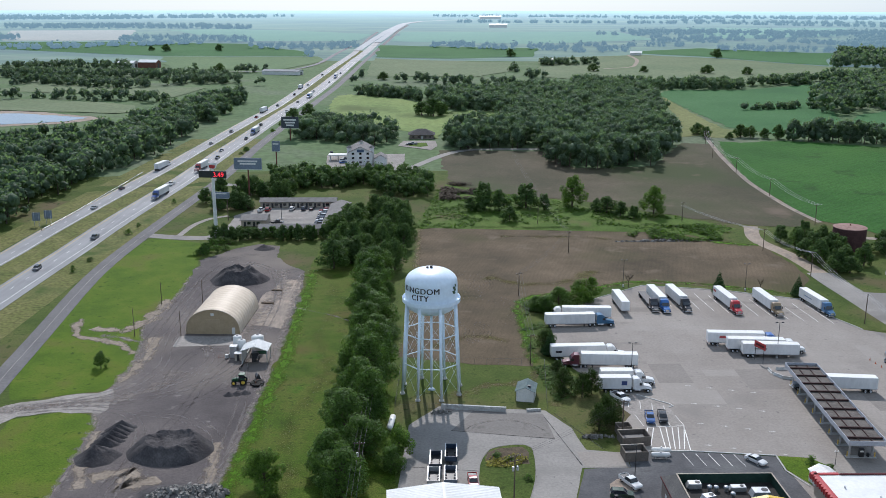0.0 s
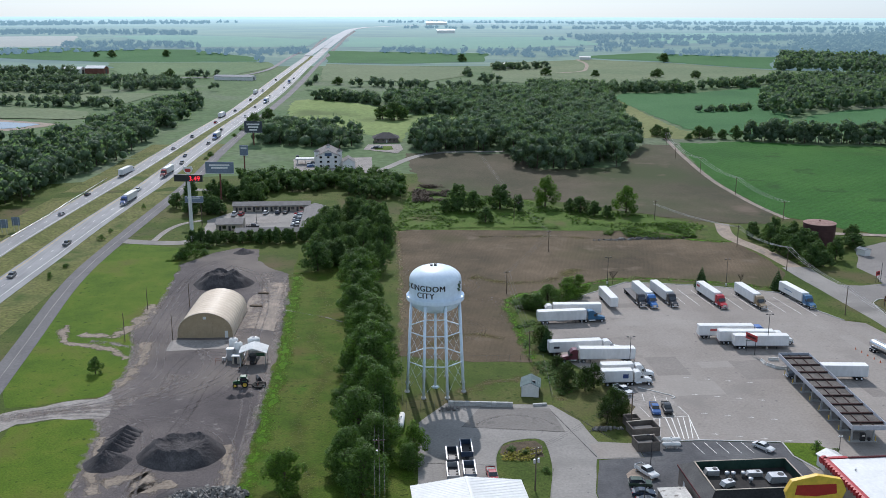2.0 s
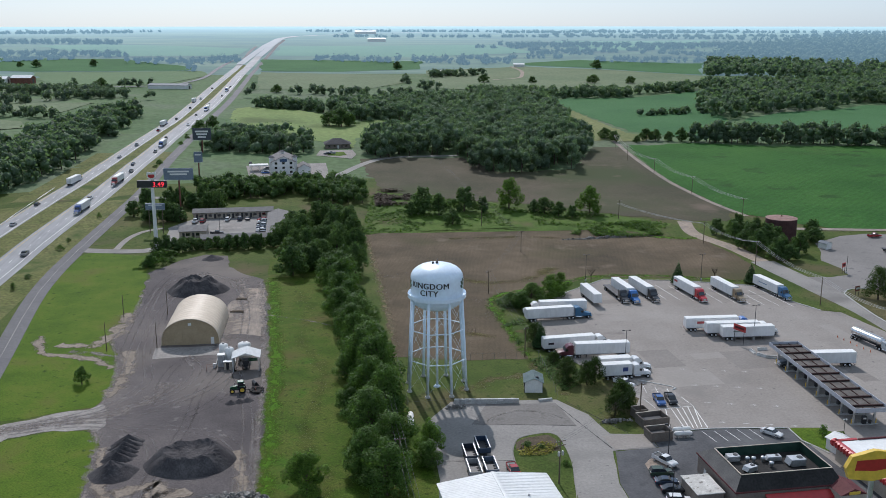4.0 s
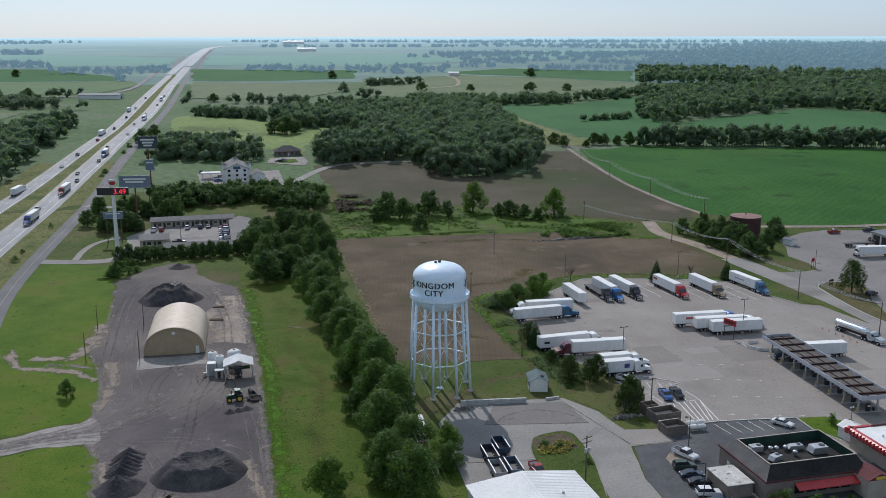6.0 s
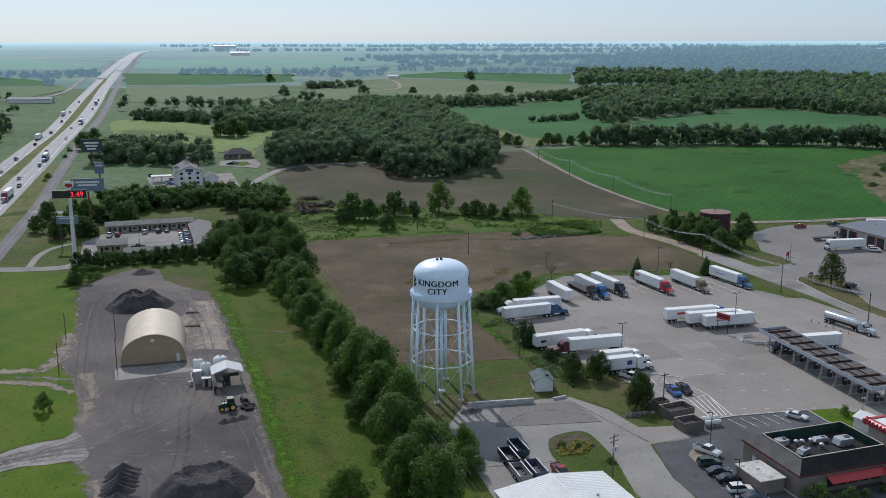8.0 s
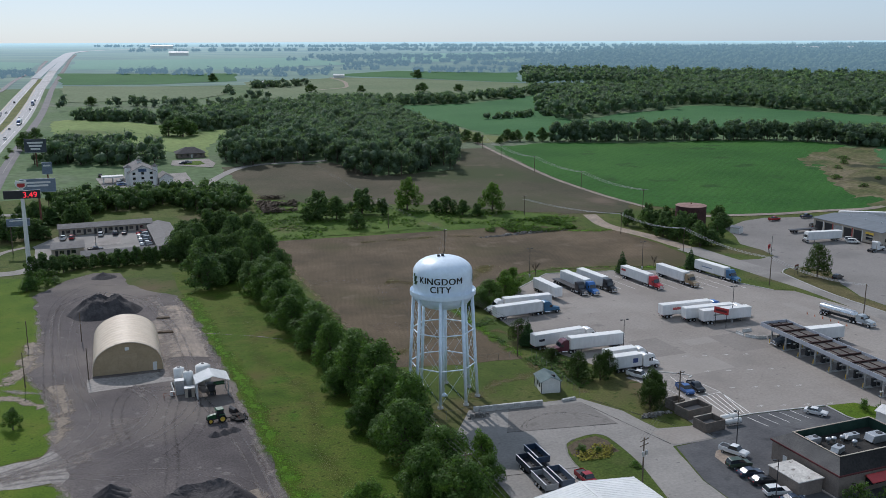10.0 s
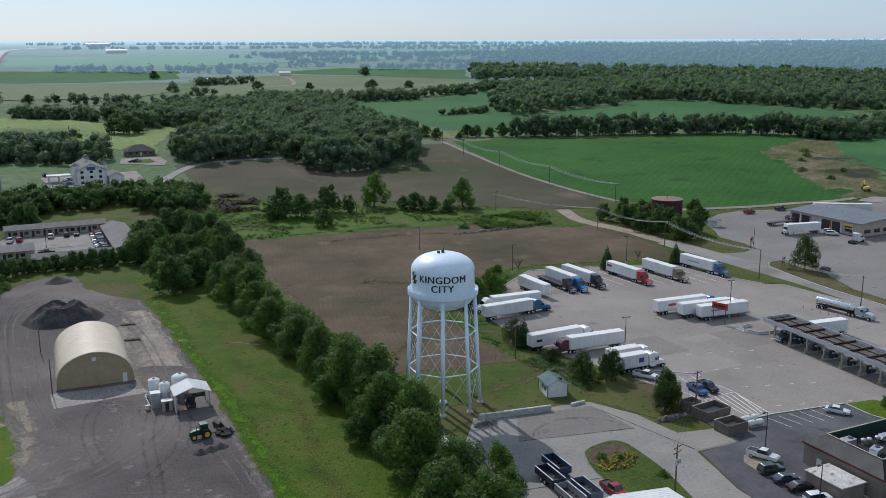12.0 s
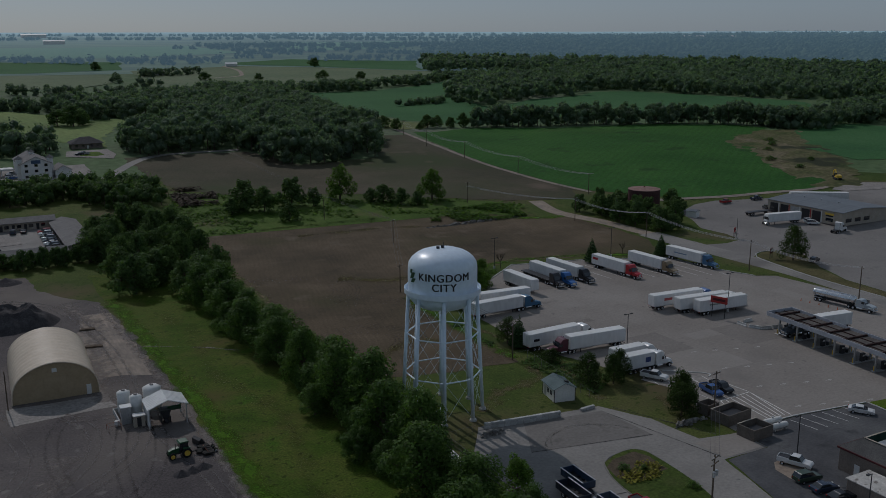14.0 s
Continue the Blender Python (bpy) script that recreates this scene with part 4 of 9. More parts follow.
def woods(name, poly, space, h, w, per, leaf, mat, label, seed, keep=1.0, trunks=True, lobes=9):
    """Many tree crowns of leaf clumps as one piece of woodland."""
    rng = np.random.default_rng(seed)
    xs, ys = [p[0] for p in poly], [p[1] for p in poly]
    vs, cores = [], []
    ICO_V, ICO_F = ICO[1]
    tr = nb()
    for x in np.arange(min(xs), max(xs), space):
        y = min(ys)
        while y < max(ys):
            px, py = x + rng.uniform(-0.45, 0.45) * space, y + rng.uniform(-0.45, 0.45) * space
            y += space
            if not inside(poly, px, py) or rng.uniform() > keep:
                continue
            hh, ww = h * rng.uniform(0.8, 1.16), w * rng.uniform(0.8, 1.2)
            z0 = gz(px, py)
            if trunks:
                rod(tr, (px, py, z0 - 0.2), (px, py, z0 + hh * 0.6), ww * 0.03, 0.05, 4, caps=False)
            k = lobes
            zz = rng.uniform(0.14, 0.8, k)
            zz[0] = 0.74
            sp = 0.36 * ww * np.sqrt(np.clip(1.05 - np.abs(zz - 0.35) * 1.3, 0.1, 1)) * rng.uniform(0.6, 1.1, k)
            sp[0] *= 0.3
            th = rng.uniform(0, 6.283, k)
            cen = np.stack([sp * np.cos(th), sp * np.sin(th), hh * zz], 1)
            rad = ww * rng.uniform(0.17, 0.32, k)
            for c, r in zip(cen, rad):
                q = ICO_V * (r * 0.64 * (1 + rng.normal(0, 0.15, (len(ICO_V), 1))))
                cores.append(q + c + (px, py, z0))
            li = rng.integers(0, k, per)
            d = rng.normal(size=(per, 3))
            d[:, 2] += 0.25
            d /= np.linalg.norm(d, axis=1)[:, None]
            p = cen[li] + d * rad[li, None] * rng.uniform(0.62, 1.16, (per, 1)) + (px, py, z0)
            nr = d + rng.normal(0, 0.34, (per, 3))
            nr /= np.linalg.norm(nr, axis=1)[:, None]
            u = np.cross(nr, rng.normal(size=(per, 3)))
            u /= np.linalg.norm(u, axis=1)[:, None]
            v = np.cross(nr, u)
            s = leaf * rng.uniform(0.6, 1.35, (per, 1))
            vs.append(np.stack([p + u * s * 0.6, p + v * s * 0.5 + nr * s * 0.12, p - u * s * 0.55, p - v * s * 0.5 - nr * s * 0.1], 1).reshape(-1, 3))
    if not vs:
        tr.free()
        return None
    V = np.concatenate(vs)
    C = np.concatenate(cores)
    n, nc, nf = len(V) // 4, len(cores), len(ICO_F)
    F = (ICO_F[None] + (np.arange(nc) * len(ICO_V))[:, None, None]).reshape(-1) + len(V)
    me = bpy.data.meshes.new(name)
    me.vertices.add(len(V) + len(C))
    me.vertices.foreach_set("co", np.concatenate((V, C)).astype(np.float32).ravel())
    me.loops.add(len(V) + len(F))
    me.loops.foreach_set("vertex_index", np.concatenate((np.arange(len(V)), F)).astype(np.int32))
    me.polygons.add(n + nc * nf)
    me.polygons.foreach_set("loop_start", np.concatenate((np.arange(0, len(V), 4), len(V) + np.arange(0, len(F), 3))).astype(np.int32))
    me.polygons.foreach_set("use_smooth", np.ones(n + nc * nf, dtype=bool))
    me.update(calc_edges=True)
    me.materials.append(mat)
    e = thing(name, Matrix(), label, "woods", kind="stuff")
    shared("crowns", me, e)
    if trunks:
        part("trunks", tr, BARK, e)
    else:
        tr.free()
    return e


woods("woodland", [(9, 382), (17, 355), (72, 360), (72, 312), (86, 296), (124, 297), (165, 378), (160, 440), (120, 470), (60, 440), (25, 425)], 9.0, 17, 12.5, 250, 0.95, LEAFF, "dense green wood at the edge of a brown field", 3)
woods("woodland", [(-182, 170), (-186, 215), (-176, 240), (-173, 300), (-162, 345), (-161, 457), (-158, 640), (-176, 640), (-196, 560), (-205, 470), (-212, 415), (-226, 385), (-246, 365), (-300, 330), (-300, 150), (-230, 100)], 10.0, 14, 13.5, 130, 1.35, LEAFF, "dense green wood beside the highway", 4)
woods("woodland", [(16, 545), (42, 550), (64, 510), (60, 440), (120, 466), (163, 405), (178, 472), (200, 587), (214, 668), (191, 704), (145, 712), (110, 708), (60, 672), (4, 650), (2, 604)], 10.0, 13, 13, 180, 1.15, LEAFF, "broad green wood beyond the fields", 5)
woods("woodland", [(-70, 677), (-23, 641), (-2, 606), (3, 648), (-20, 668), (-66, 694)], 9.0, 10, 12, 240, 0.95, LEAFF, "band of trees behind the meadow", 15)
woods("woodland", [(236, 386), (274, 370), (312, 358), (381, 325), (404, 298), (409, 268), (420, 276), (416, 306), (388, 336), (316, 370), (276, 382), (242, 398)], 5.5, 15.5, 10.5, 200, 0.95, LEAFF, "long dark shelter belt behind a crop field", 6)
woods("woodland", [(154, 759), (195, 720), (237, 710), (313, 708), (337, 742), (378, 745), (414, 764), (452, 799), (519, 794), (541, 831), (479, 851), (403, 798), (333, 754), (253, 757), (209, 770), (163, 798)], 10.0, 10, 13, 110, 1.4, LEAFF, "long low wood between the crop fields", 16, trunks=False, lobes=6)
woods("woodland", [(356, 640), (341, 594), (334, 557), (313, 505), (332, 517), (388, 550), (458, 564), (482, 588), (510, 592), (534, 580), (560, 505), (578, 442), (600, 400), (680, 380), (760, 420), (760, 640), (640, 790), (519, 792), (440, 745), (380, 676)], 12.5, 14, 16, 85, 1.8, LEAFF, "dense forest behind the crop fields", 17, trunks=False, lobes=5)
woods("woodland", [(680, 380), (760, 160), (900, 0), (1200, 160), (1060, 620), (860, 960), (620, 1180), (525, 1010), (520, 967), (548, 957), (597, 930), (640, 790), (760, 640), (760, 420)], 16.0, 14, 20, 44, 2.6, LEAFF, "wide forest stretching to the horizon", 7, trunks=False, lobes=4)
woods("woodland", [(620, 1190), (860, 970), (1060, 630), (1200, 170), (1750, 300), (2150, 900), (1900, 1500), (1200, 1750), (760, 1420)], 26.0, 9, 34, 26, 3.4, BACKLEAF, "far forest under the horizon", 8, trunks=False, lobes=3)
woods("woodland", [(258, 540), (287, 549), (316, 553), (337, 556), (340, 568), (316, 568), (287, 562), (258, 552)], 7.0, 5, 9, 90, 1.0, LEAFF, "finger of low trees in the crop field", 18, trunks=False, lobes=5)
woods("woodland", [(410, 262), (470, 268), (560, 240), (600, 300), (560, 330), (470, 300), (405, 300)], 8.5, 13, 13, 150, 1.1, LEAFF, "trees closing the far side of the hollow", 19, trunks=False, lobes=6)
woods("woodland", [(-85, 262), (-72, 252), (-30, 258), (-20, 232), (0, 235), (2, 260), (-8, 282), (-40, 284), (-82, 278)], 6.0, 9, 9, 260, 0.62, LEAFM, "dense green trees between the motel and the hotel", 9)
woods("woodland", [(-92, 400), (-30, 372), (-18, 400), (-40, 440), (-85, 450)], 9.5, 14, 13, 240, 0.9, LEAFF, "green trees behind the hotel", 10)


# ---------------------------------------------------------------- water tower
def water_tower():
    e = thing("water_tower", pose(-0.2, 0.7, 0, 0, 0, TOWER_TURN), "white-blue painted steel water tower on eight legs with dark lettering", "water tower")
    R, top, bal, bot = 6.4, 31.7, 23.5, 21.2
    prof = [(0, top), (1.6, top - 0.06), (3.0, top - 0.28), (4.2, top - 0.68), (5.1, top - 1.2), (5.8, top - 1.85), (6.25, top - 2.6), (R - 0.03, top - 3.4), (R, top - 4.0), (R, bal + 0.1)]
    part("tank", lathe(nb(), prof + [(R, bal)], 64), STEELW, e, "rounded steel tank painted pale blue-white", smooth=True)
    part("tank_bottom", lathe(nb(), [(R, bal), (R - 0.15, bal - 0.9), (R - 0.8, bal - 1.8), (R - 2.2, bal - 2.7), (R - 4.2, bal - 3.3), (0, bal - 3.5)], 64), STEELW, e, smooth=True)
    bm = lathe(nb(), [(R, bal), (R + 0.7, bal), (R + 0.7, bal + 0.95), (R + 0.65, bal + 0.95), (R + 0.65, bal + 0.12), (R, bal + 0.12)], 64)
    part("balcony", bm, STEELW, e)
    bm = nb()
    rod(bm, (0, 0, top - 0.1), (0, 0, top + 0.5), 0.35, 0.3, 12)
    rod(bm, (0.2, 0, top + 0.4), (0.2, 0, top + 1.1), 0.05, 0.05, 6)
    rod(bm, (-0.9, 0.3, top - 0.2), (-0.9, 0.3, top + 0.35), 0.3, 0.3, 10)
    part("vent", bm, DARKM, e)
    part("riser", rod(rod(nb(), (0, 0, 0), (0, 0, bal - 3.4), 0.32, 0.32, 14), (0, 0, 0), (0, 0, 0.5), 1.0, 0.45, 14), STEELW, e, smooth=True)
    legs = []
    for i in range(8):
        a = 2 * math.pi * i / 8
        b0, b1 = Vector((7.6 * math.cos(a), 7.6 * math.sin(a), 0)), Vector((6.35 * math.cos(a), 6.35 * math.sin(a), bal - 0.4))
        legs.append((b0, b1))
        part("leg", rod(nb(), b0, b1, 0.35, 0.35, 16), STEELW, e, smooth=True)
        bm = nb()
        rod(bm, b0 - Vector((0, 0, 0.1)), b0 + Vector((0, 0, 0.35)), 0.7, 0.62, 12)
        rod(bm, b0 + Vector((0, 0, 0.35)), b0 + Vector((0, 0, 0.8)), 0.5, 0.34, 12)
        part("footing", bm, CBLOCK, e, "round concrete footing")
    hs = (0.0, 0.33, 0.66, 1.0)
    for k in range(8):
        (a0, a1), (c0, c1) = legs[k], legs[(k + 1) % 8]
        for f in (0.345, 0.675):
            part("strut", rod(nb(), a0.lerp(a1, f), c0.lerp(c1, f), 0.14, 0.14, 8), STEELW, e)
        for f0, f1 in ((0.02, 0.345), (0.345, 0.675), (0.675, 0.98)):
            part("tie_rod", rod(nb(), a0.lerp(a1, f0), c0.lerp(c1, f1), 0.03, 0.03, 5), STEELW, e)
            part("tie_rod", rod(nb(), c0.lerp(c1, f0), a0.lerp(a1, f1), 0.03, 0.03, 5), STEELW, e)
    for word, z, size in (("KINGDOM", bal + 3.35, 1.95), ("CITY", bal + 1.6, 1.95)):
        fc = bpy.data.curves.new("lettering", "FONT")
        fc.body, fc.size, fc.align_x, fc.extrude, fc.space_character = word, size, "CENTER", 0.02, 1.1
        fc.offset = 0.0
        fo = bpy.data.objects.new("lettering", fc)
        scene.collection.objects.link(fo)
        bpy.context.view_layer.update()
        me = bpy.data.meshes.new_from_object(fo.evaluated_get(bpy.context.evaluated_depsgraph_get()))
        bpy.data.objects.remove(fo)
        lb = nb()
        lb.from_mesh(me)
        bmesh.ops.triangulate(lb, faces=lb.faces)
        for _ in range(3):
            bmesh.ops.subdivide_edges(lb, edges=[ed for ed in lb.edges if ed.calc_length() > 0.35], cuts=1)
            bmesh.ops.triangulate(lb, faces=lb.faces)
        lb.to_mesh(me)
        for shift in (-0.05, 0.05):
            n0 = len(lb.verts)
            lb.from_mesh(me)
            lb.verts.ensure_lookup_table()
            for v in lb.verts[n0:]:
                v.co.x += shift
                v.co.z += shift * 0.1
        lb.to_mesh(me)
        lb.free()
        for v in me.vertices:
            a = v.co.x / R + radians(TEXT_TURN - TOWER_TURN)
            rr2 = R + 0.05 + v.co.z
            v.co = Vector((rr2 * math.sin(a), -rr2 * math.cos(a), z + v.co.y))
        me.materials.clear()
        me.materials.append(INK)
        shared("lettering", me, e, label="dark painted capital letters")
    for turn, flip in ((-60, 1), (86, -1)):
        bm = nb()
        for k, (u0, z0, u1, z1, wd) in enumerate(((-0.9, 3.2, 0.9, 4.6, 0.5), (-0.6, 2.6, 1.1, 3.5, 0.4), (-1.0, 4.2, 0.1, 5.1, 0.35), (-0.2, 2.2, 0.5, 5.0, 0.12))):
            q = [(u0, z0), ((u0 + u1) / 2 + wd * 0.5, (z0 + z1) / 2 - wd), (u1, z1), ((u0 + u1) / 2 - wd * 0.5, (z0 + z1) / 2 + wd)]
            vs = []
            for u, zz in q:
                a = flip * u / R + radians(TEXT_TURN + turn - TOWER_TURN)
                vs.append(bm.verts.new(((R + 0.06) * math.sin(a), -(R + 0.06) * math.cos(a), bal + zz)))
            bm.faces.new(vs)
        part("emblem", bm, GREENM, e, "green leaf-like painted emblem")
    return e


TOWER_TURN, TEXT_TURN = 18.5, -26.5
water_tower()


# ---------------------------------------------------------------- arched barn
def arched_barn():
    e = thing("arched_barn", pose(-63.7, 42.3, 0, 0, 0, -2.5), "tan fabric arched storage barn with a closed front wall", "barn")
    W, Hh, Ln = 8.0, 7.6, 25.0
    arc = [(W * math.cos(a) * (1 + 0.06 * math.sin(2 * a) ** 2), Hh * math.sin(a) ** 0.92 if math.sin(a) > 0 else 0) for a in np.linspace(0, math.pi, 25)]
    nb_ = 12
    bm = nb()
    rows = []
    for j in range(nb_ * 4 + 1):
        y = Ln * j / (nb_ * 4)
        s = 1 - 0.026 * (0.5 - 0.5 * math.cos(2 * math.pi * j / 4))
        rows.append([bm.verts.new((u * s, y, z * s)) for u, z in arc])
    for a, b in zip(rows, rows[1:]):
        for i in range(24):
            bm.faces.new((a[i], a[i + 1], b[i + 1], b[i]))
    bmesh.ops.recalc_face_normals(bm, faces=bm.faces)
    part("roof_cover", bm, FABRIC, e, "ribbed tan fabric stretched over arches", smooth=True)
    for y in (0.25, Ln - 0.25):
        part("end_wall", prism(nb(), [(u * 0.985, z * 0.985) for u, z in arc], y - 0.06, y + 0.06), FABRIC_END, e, "tan fabric end wall")
    part("hem", strip_hem(arc, 0.0), FABRIC, e)
    part("door", bx(-2.1, 0.08, 0, 2.1, 0.17, 4.6, bev=0.03), FABRIC_END, e, "tall closed sliding door")
    part("side_door", bx(5.6, 0.08, 0, 6.5, 0.17, 2.1, bev=0.02), WALLW, e, "small white side door")
    part("vent", bx(-0.45, 0.08, 5.6, 0.45, 0.2, 6.4, bev=0.03), WALLW, e, "square white vent")
    return e


def strip_hem(arc, y):
    """One bent tube along the arch."""
    bm = nb()
    rings = []
    for u, z in arc:
        r = math.hypot(u, z)
        rings.append([bm.verts.new((u + 0.12 * math.cos(a) * u / r, y + 0.12 * math.sin(a), max(0.0, z + 0.12 * math.cos(a) * z / r))) for a in np.linspace(0, 2 * math.pi, 6, endpoint=False)])
    for a, b in zip(rings, rings[1:]):
        for i in range(6):
            bm.faces.new((a[i], a[(i + 1) % 6], b[(i + 1) % 6], b[i]))
    return bm


arched_barn()


# ---------------------------------------------------------------- vehicles
def wheel_mesh(r, w, rim):
    bm = lathe(nb(), [(r * 0.6, -w / 2), (r * 0.93, -w / 2), (r, -w * 0.36), (r, w * 0.36), (r * 0.93, w / 2), (r * 0.6, w / 2)], 16)
    me = bpy.data.meshes.new("tyre")
    bmesh.ops.rotate(bm, verts=bm.verts, matrix=Matrix.Rotation(math.pi / 2, 3, "X"))
    bm.to_mesh(me)
    bm.free()
    me.materials.append(RUBBER)
    bm = lathe(nb(), [(0, -w * 0.42), (r * 0.2, -w * 0.44), (r * 0.5, -w * 0.36), (r * 0.61, -w * 0.46), (r * 0.61, w * 0.46), (r * 0.5, w * 0.36), (r * 0.2, w * 0.44), (0, w * 0.42)], 12)
    m2 = bpy.data.meshes.new("rim")
    bmesh.ops.rotate(bm, verts=bm.verts, matrix=Matrix.Rotation(math.pi / 2, 3, "X"))
    bm.to_mesh(m2)
    bm.free()
    m2.materials.append(rim)
    return me, m2


TRUCK_WHEEL = wheel_mesh(0.51, 0.55, CHROME)
CAR_WHEEL = wheel_mesh(0.33, 0.22, CHROME)
BIG_WHEEL = wheel_mesh(0.85, 0.5, YEL)
MID_WHEEL = wheel_mesh(0.6, 0.4, YEL)


def wheel(parent, x, y, ws, r):
    t = shared("wheel", ws[0], parent, pose(x, y, r))
    shared("rim", ws[1], t)
    return t


PAINTS = {}


def colour(c, rough=0.3):
    key = (c, rough)
    if key not in PAINTS:
        PAINTS[key] = paint("vehicle_paint", c, rough=rough, dirt=0.06)
    return PAINTS[key]


RED_LIGHT = paint("red_lens", (0.35, 0.01, 0.01), rough=0.2)
HEAD_LIGHT = paint("clear_lens", (0.75, 0.75, 0.72), rough=0.15)


def trailer_parts(e, ln, x0=0.0, h=4.05, mark=None, reefer=False):
    """A box trailer from its rear at x0, ln metres long."""
    w = 1.28
    body = part("trailer_body", bx(x0, -w, 1.15, x0 + ln, w, h, bev=0.05), TRWHITE, e, "smooth white box trailer body")
    part("roof_panel", bx(x0 + 0.06, -w + 0.06, h, x0 + ln - 0.06, w - 0.06, h + 0.02, bev=0.01), METALROOF, body)
    part("bottom_rail", bx(x0 + 0.02, -w - 0.02, 1.08, x0 + ln - 0.02, w + 0.02, 1.24, bev=0.02), GALV, body, "grey metal bottom rail")
    for s in (-1, 1):
        part("rear_door", bx(x0 - 0.05, min(s * 0.02, s * 1.22), 1.25, x0 + 0.01, max(s * 0.02, s * 1.22), h - 0.12, bev=0.015), TRWHITE, body)
        part("tail_light", bx(x0 - 0.08, min(s * 0.8, s * 1.2), 1.06, x0 - 0.01, max(s * 0.8, s * 1.2), 1.16, bev=0.01), RED_LIGHT, body, "red tail light")
        part("landing_leg", bx(x0 + ln - 3.2, s * 0.8 - 0.08, 0.05, x0 + ln - 3.02, s * 0.8 + 0.08, 1.1, bev=0.02), DARKM, e)
        if mark:
            lab, col, a, b, z0, z1 = mark
            part("side_mark", bx(x0 + ln * a, min(s * (w + 0.004), s * (w + 0.012)), z0, x0 + ln * b, max(s * (w + 0.004), s * (w + 0.012)), z1, bev=0), colour(col), body, lab)
    part("underride_bar", bx(x0 + 0.02, -1.15, 0.5, x0 + 0.14, 1.15, 0.62, bev=0.02), DARKM, e)
    part("slider_frame", bx(x0 + 0.7, -0.6, 0.75, x0 + 4.0, 0.6, 1.1, bev=0.03), DARKM, e)
    for ax in (1.5, 2.75):
        for s in (-1, 1):
            wheel(e, x0 + ax, s * 0.98, TRUCK_WHEEL, 0.51)
    if reefer:
        part("cooling_unit", bx(x0 + ln, -0.95, 1.9, x0 + ln + 0.45, 0.95, 3.9, bev=0.08), TRWHITE, e, "white cooling unit")


def tractor_parts(e, xt, c, col, sleeper=True, lab=""):
    """A road tractor whose nose is c metres ahead of the trailer's front at xt."""
    k = c / 5.6
    m = colour(col)
    X = lambda v: xt + v * k
    w = 1.2
    part("chassis", bx(X(-2.2), -0.45, 0.6, X(5.2), 0.45, 0.95, bev=0.03), DARKM, e)
    roof = 3.75 if sleeper else 2.95
    prof = [(X(0.55), 0.95), (X(0.55), roof - 0.25), (X(0.9), roof), (X(2.0), roof - 0.05), (X(2.75), roof - 0.75), (X(3.15), 1.95), (X(3.15), 0.95)]
    cab = part("cab", bevelled(prism(nb(), prof, -w, w), 0.09), m, e, lab)
    hood = [(X(3.1), 0.9), (X(3.1), 1.98), (X(4.0), 1.88), (X(5.2), 1.6), (X(5.5), 1.35), (X(5.55), 0.75), (X(4.9), 0.65)]
    part("hood", bevelled(prism(nb(), hood, -0.98, 0.98), 0.12), m, e)
    ws = [(X(3.17), 2.0), (X(2.80), 2.0 + (roof - 2.75) * 0.98), (X(2.86), 2.02 + (roof - 2.75) * 0.98), (X(3.24), 2.0)]
    part("windscreen", prism(nb(), ws, -1.02, 1.02), GLASS, cab, "dark sloping windscreen")
    for s in (-1, 1):
        part("side_window", bx(X(2.15), min(s * 1.19, s * 1.215), 2.0, X(2.85), max(s * 1.19, s * 1.215), 2.65, bev=0.01), GLASS, cab)
        part("fuel_tank", rod(nb(), (X(0.9), s * 0.95, 0.72), (X(2.6), s * 0.95, 0.72), 0.3, 0.3, 14), CHROME, e, "polished fuel tank")
        part("mirror", bx(X(3.0), min(s * 1.25, s * 1.5), 2.0, X(3.1), max(s * 1.25, s * 1.5), 2.7, bev=0.03), DARKM, cab)
        part("mudguard", bx(X(4.0), min(s * 0.85, s * 1.22), 1.0, X(5.1), max(s * 0.85, s * 1.22), 1.3, bev=0.1), m, e)
        part("headlight", bx(X(5.32), min(s * 0.68, s * 1.05), 1.0, X(5.52), max(s * 0.68, s * 1.05), 1.25, bev=0.04), HEAD_LIGHT, e, "clear headlight")
        part("exhaust_pipe", rod(nb(), (X(0.4), s * 1.0, 0.9), (X(0.4), s * 1.0, roof - 0.1), 0.08, 0.08, 8), CHROME, e)
        wheel(e, X(4.55), s * 1.0, TRUCK_WHEEL, 0.51)
        for ax in (-1.25, -0.05):
            wheel(e, X(ax), s * 0.95, TRUCK_WHEEL, 0.51)
    part("grille", bx(X(5.5), -0.55, 0.85, X(5.6), 0.55, 1.5, bev=0.03), CHROME, e, "chrome grille")
    part("bumper", bx(X(5.4), -1.18, 0.4, X(5.68), 1.18, 0.72, bev=0.06), CHROME, e, "chrome bumper")


def bevelled(bm, off):
    bmesh.ops.bevel(bm, geom=bm.edges[:], offset=off, segments=2, affect="EDGES", profile=0.6)
    return bm


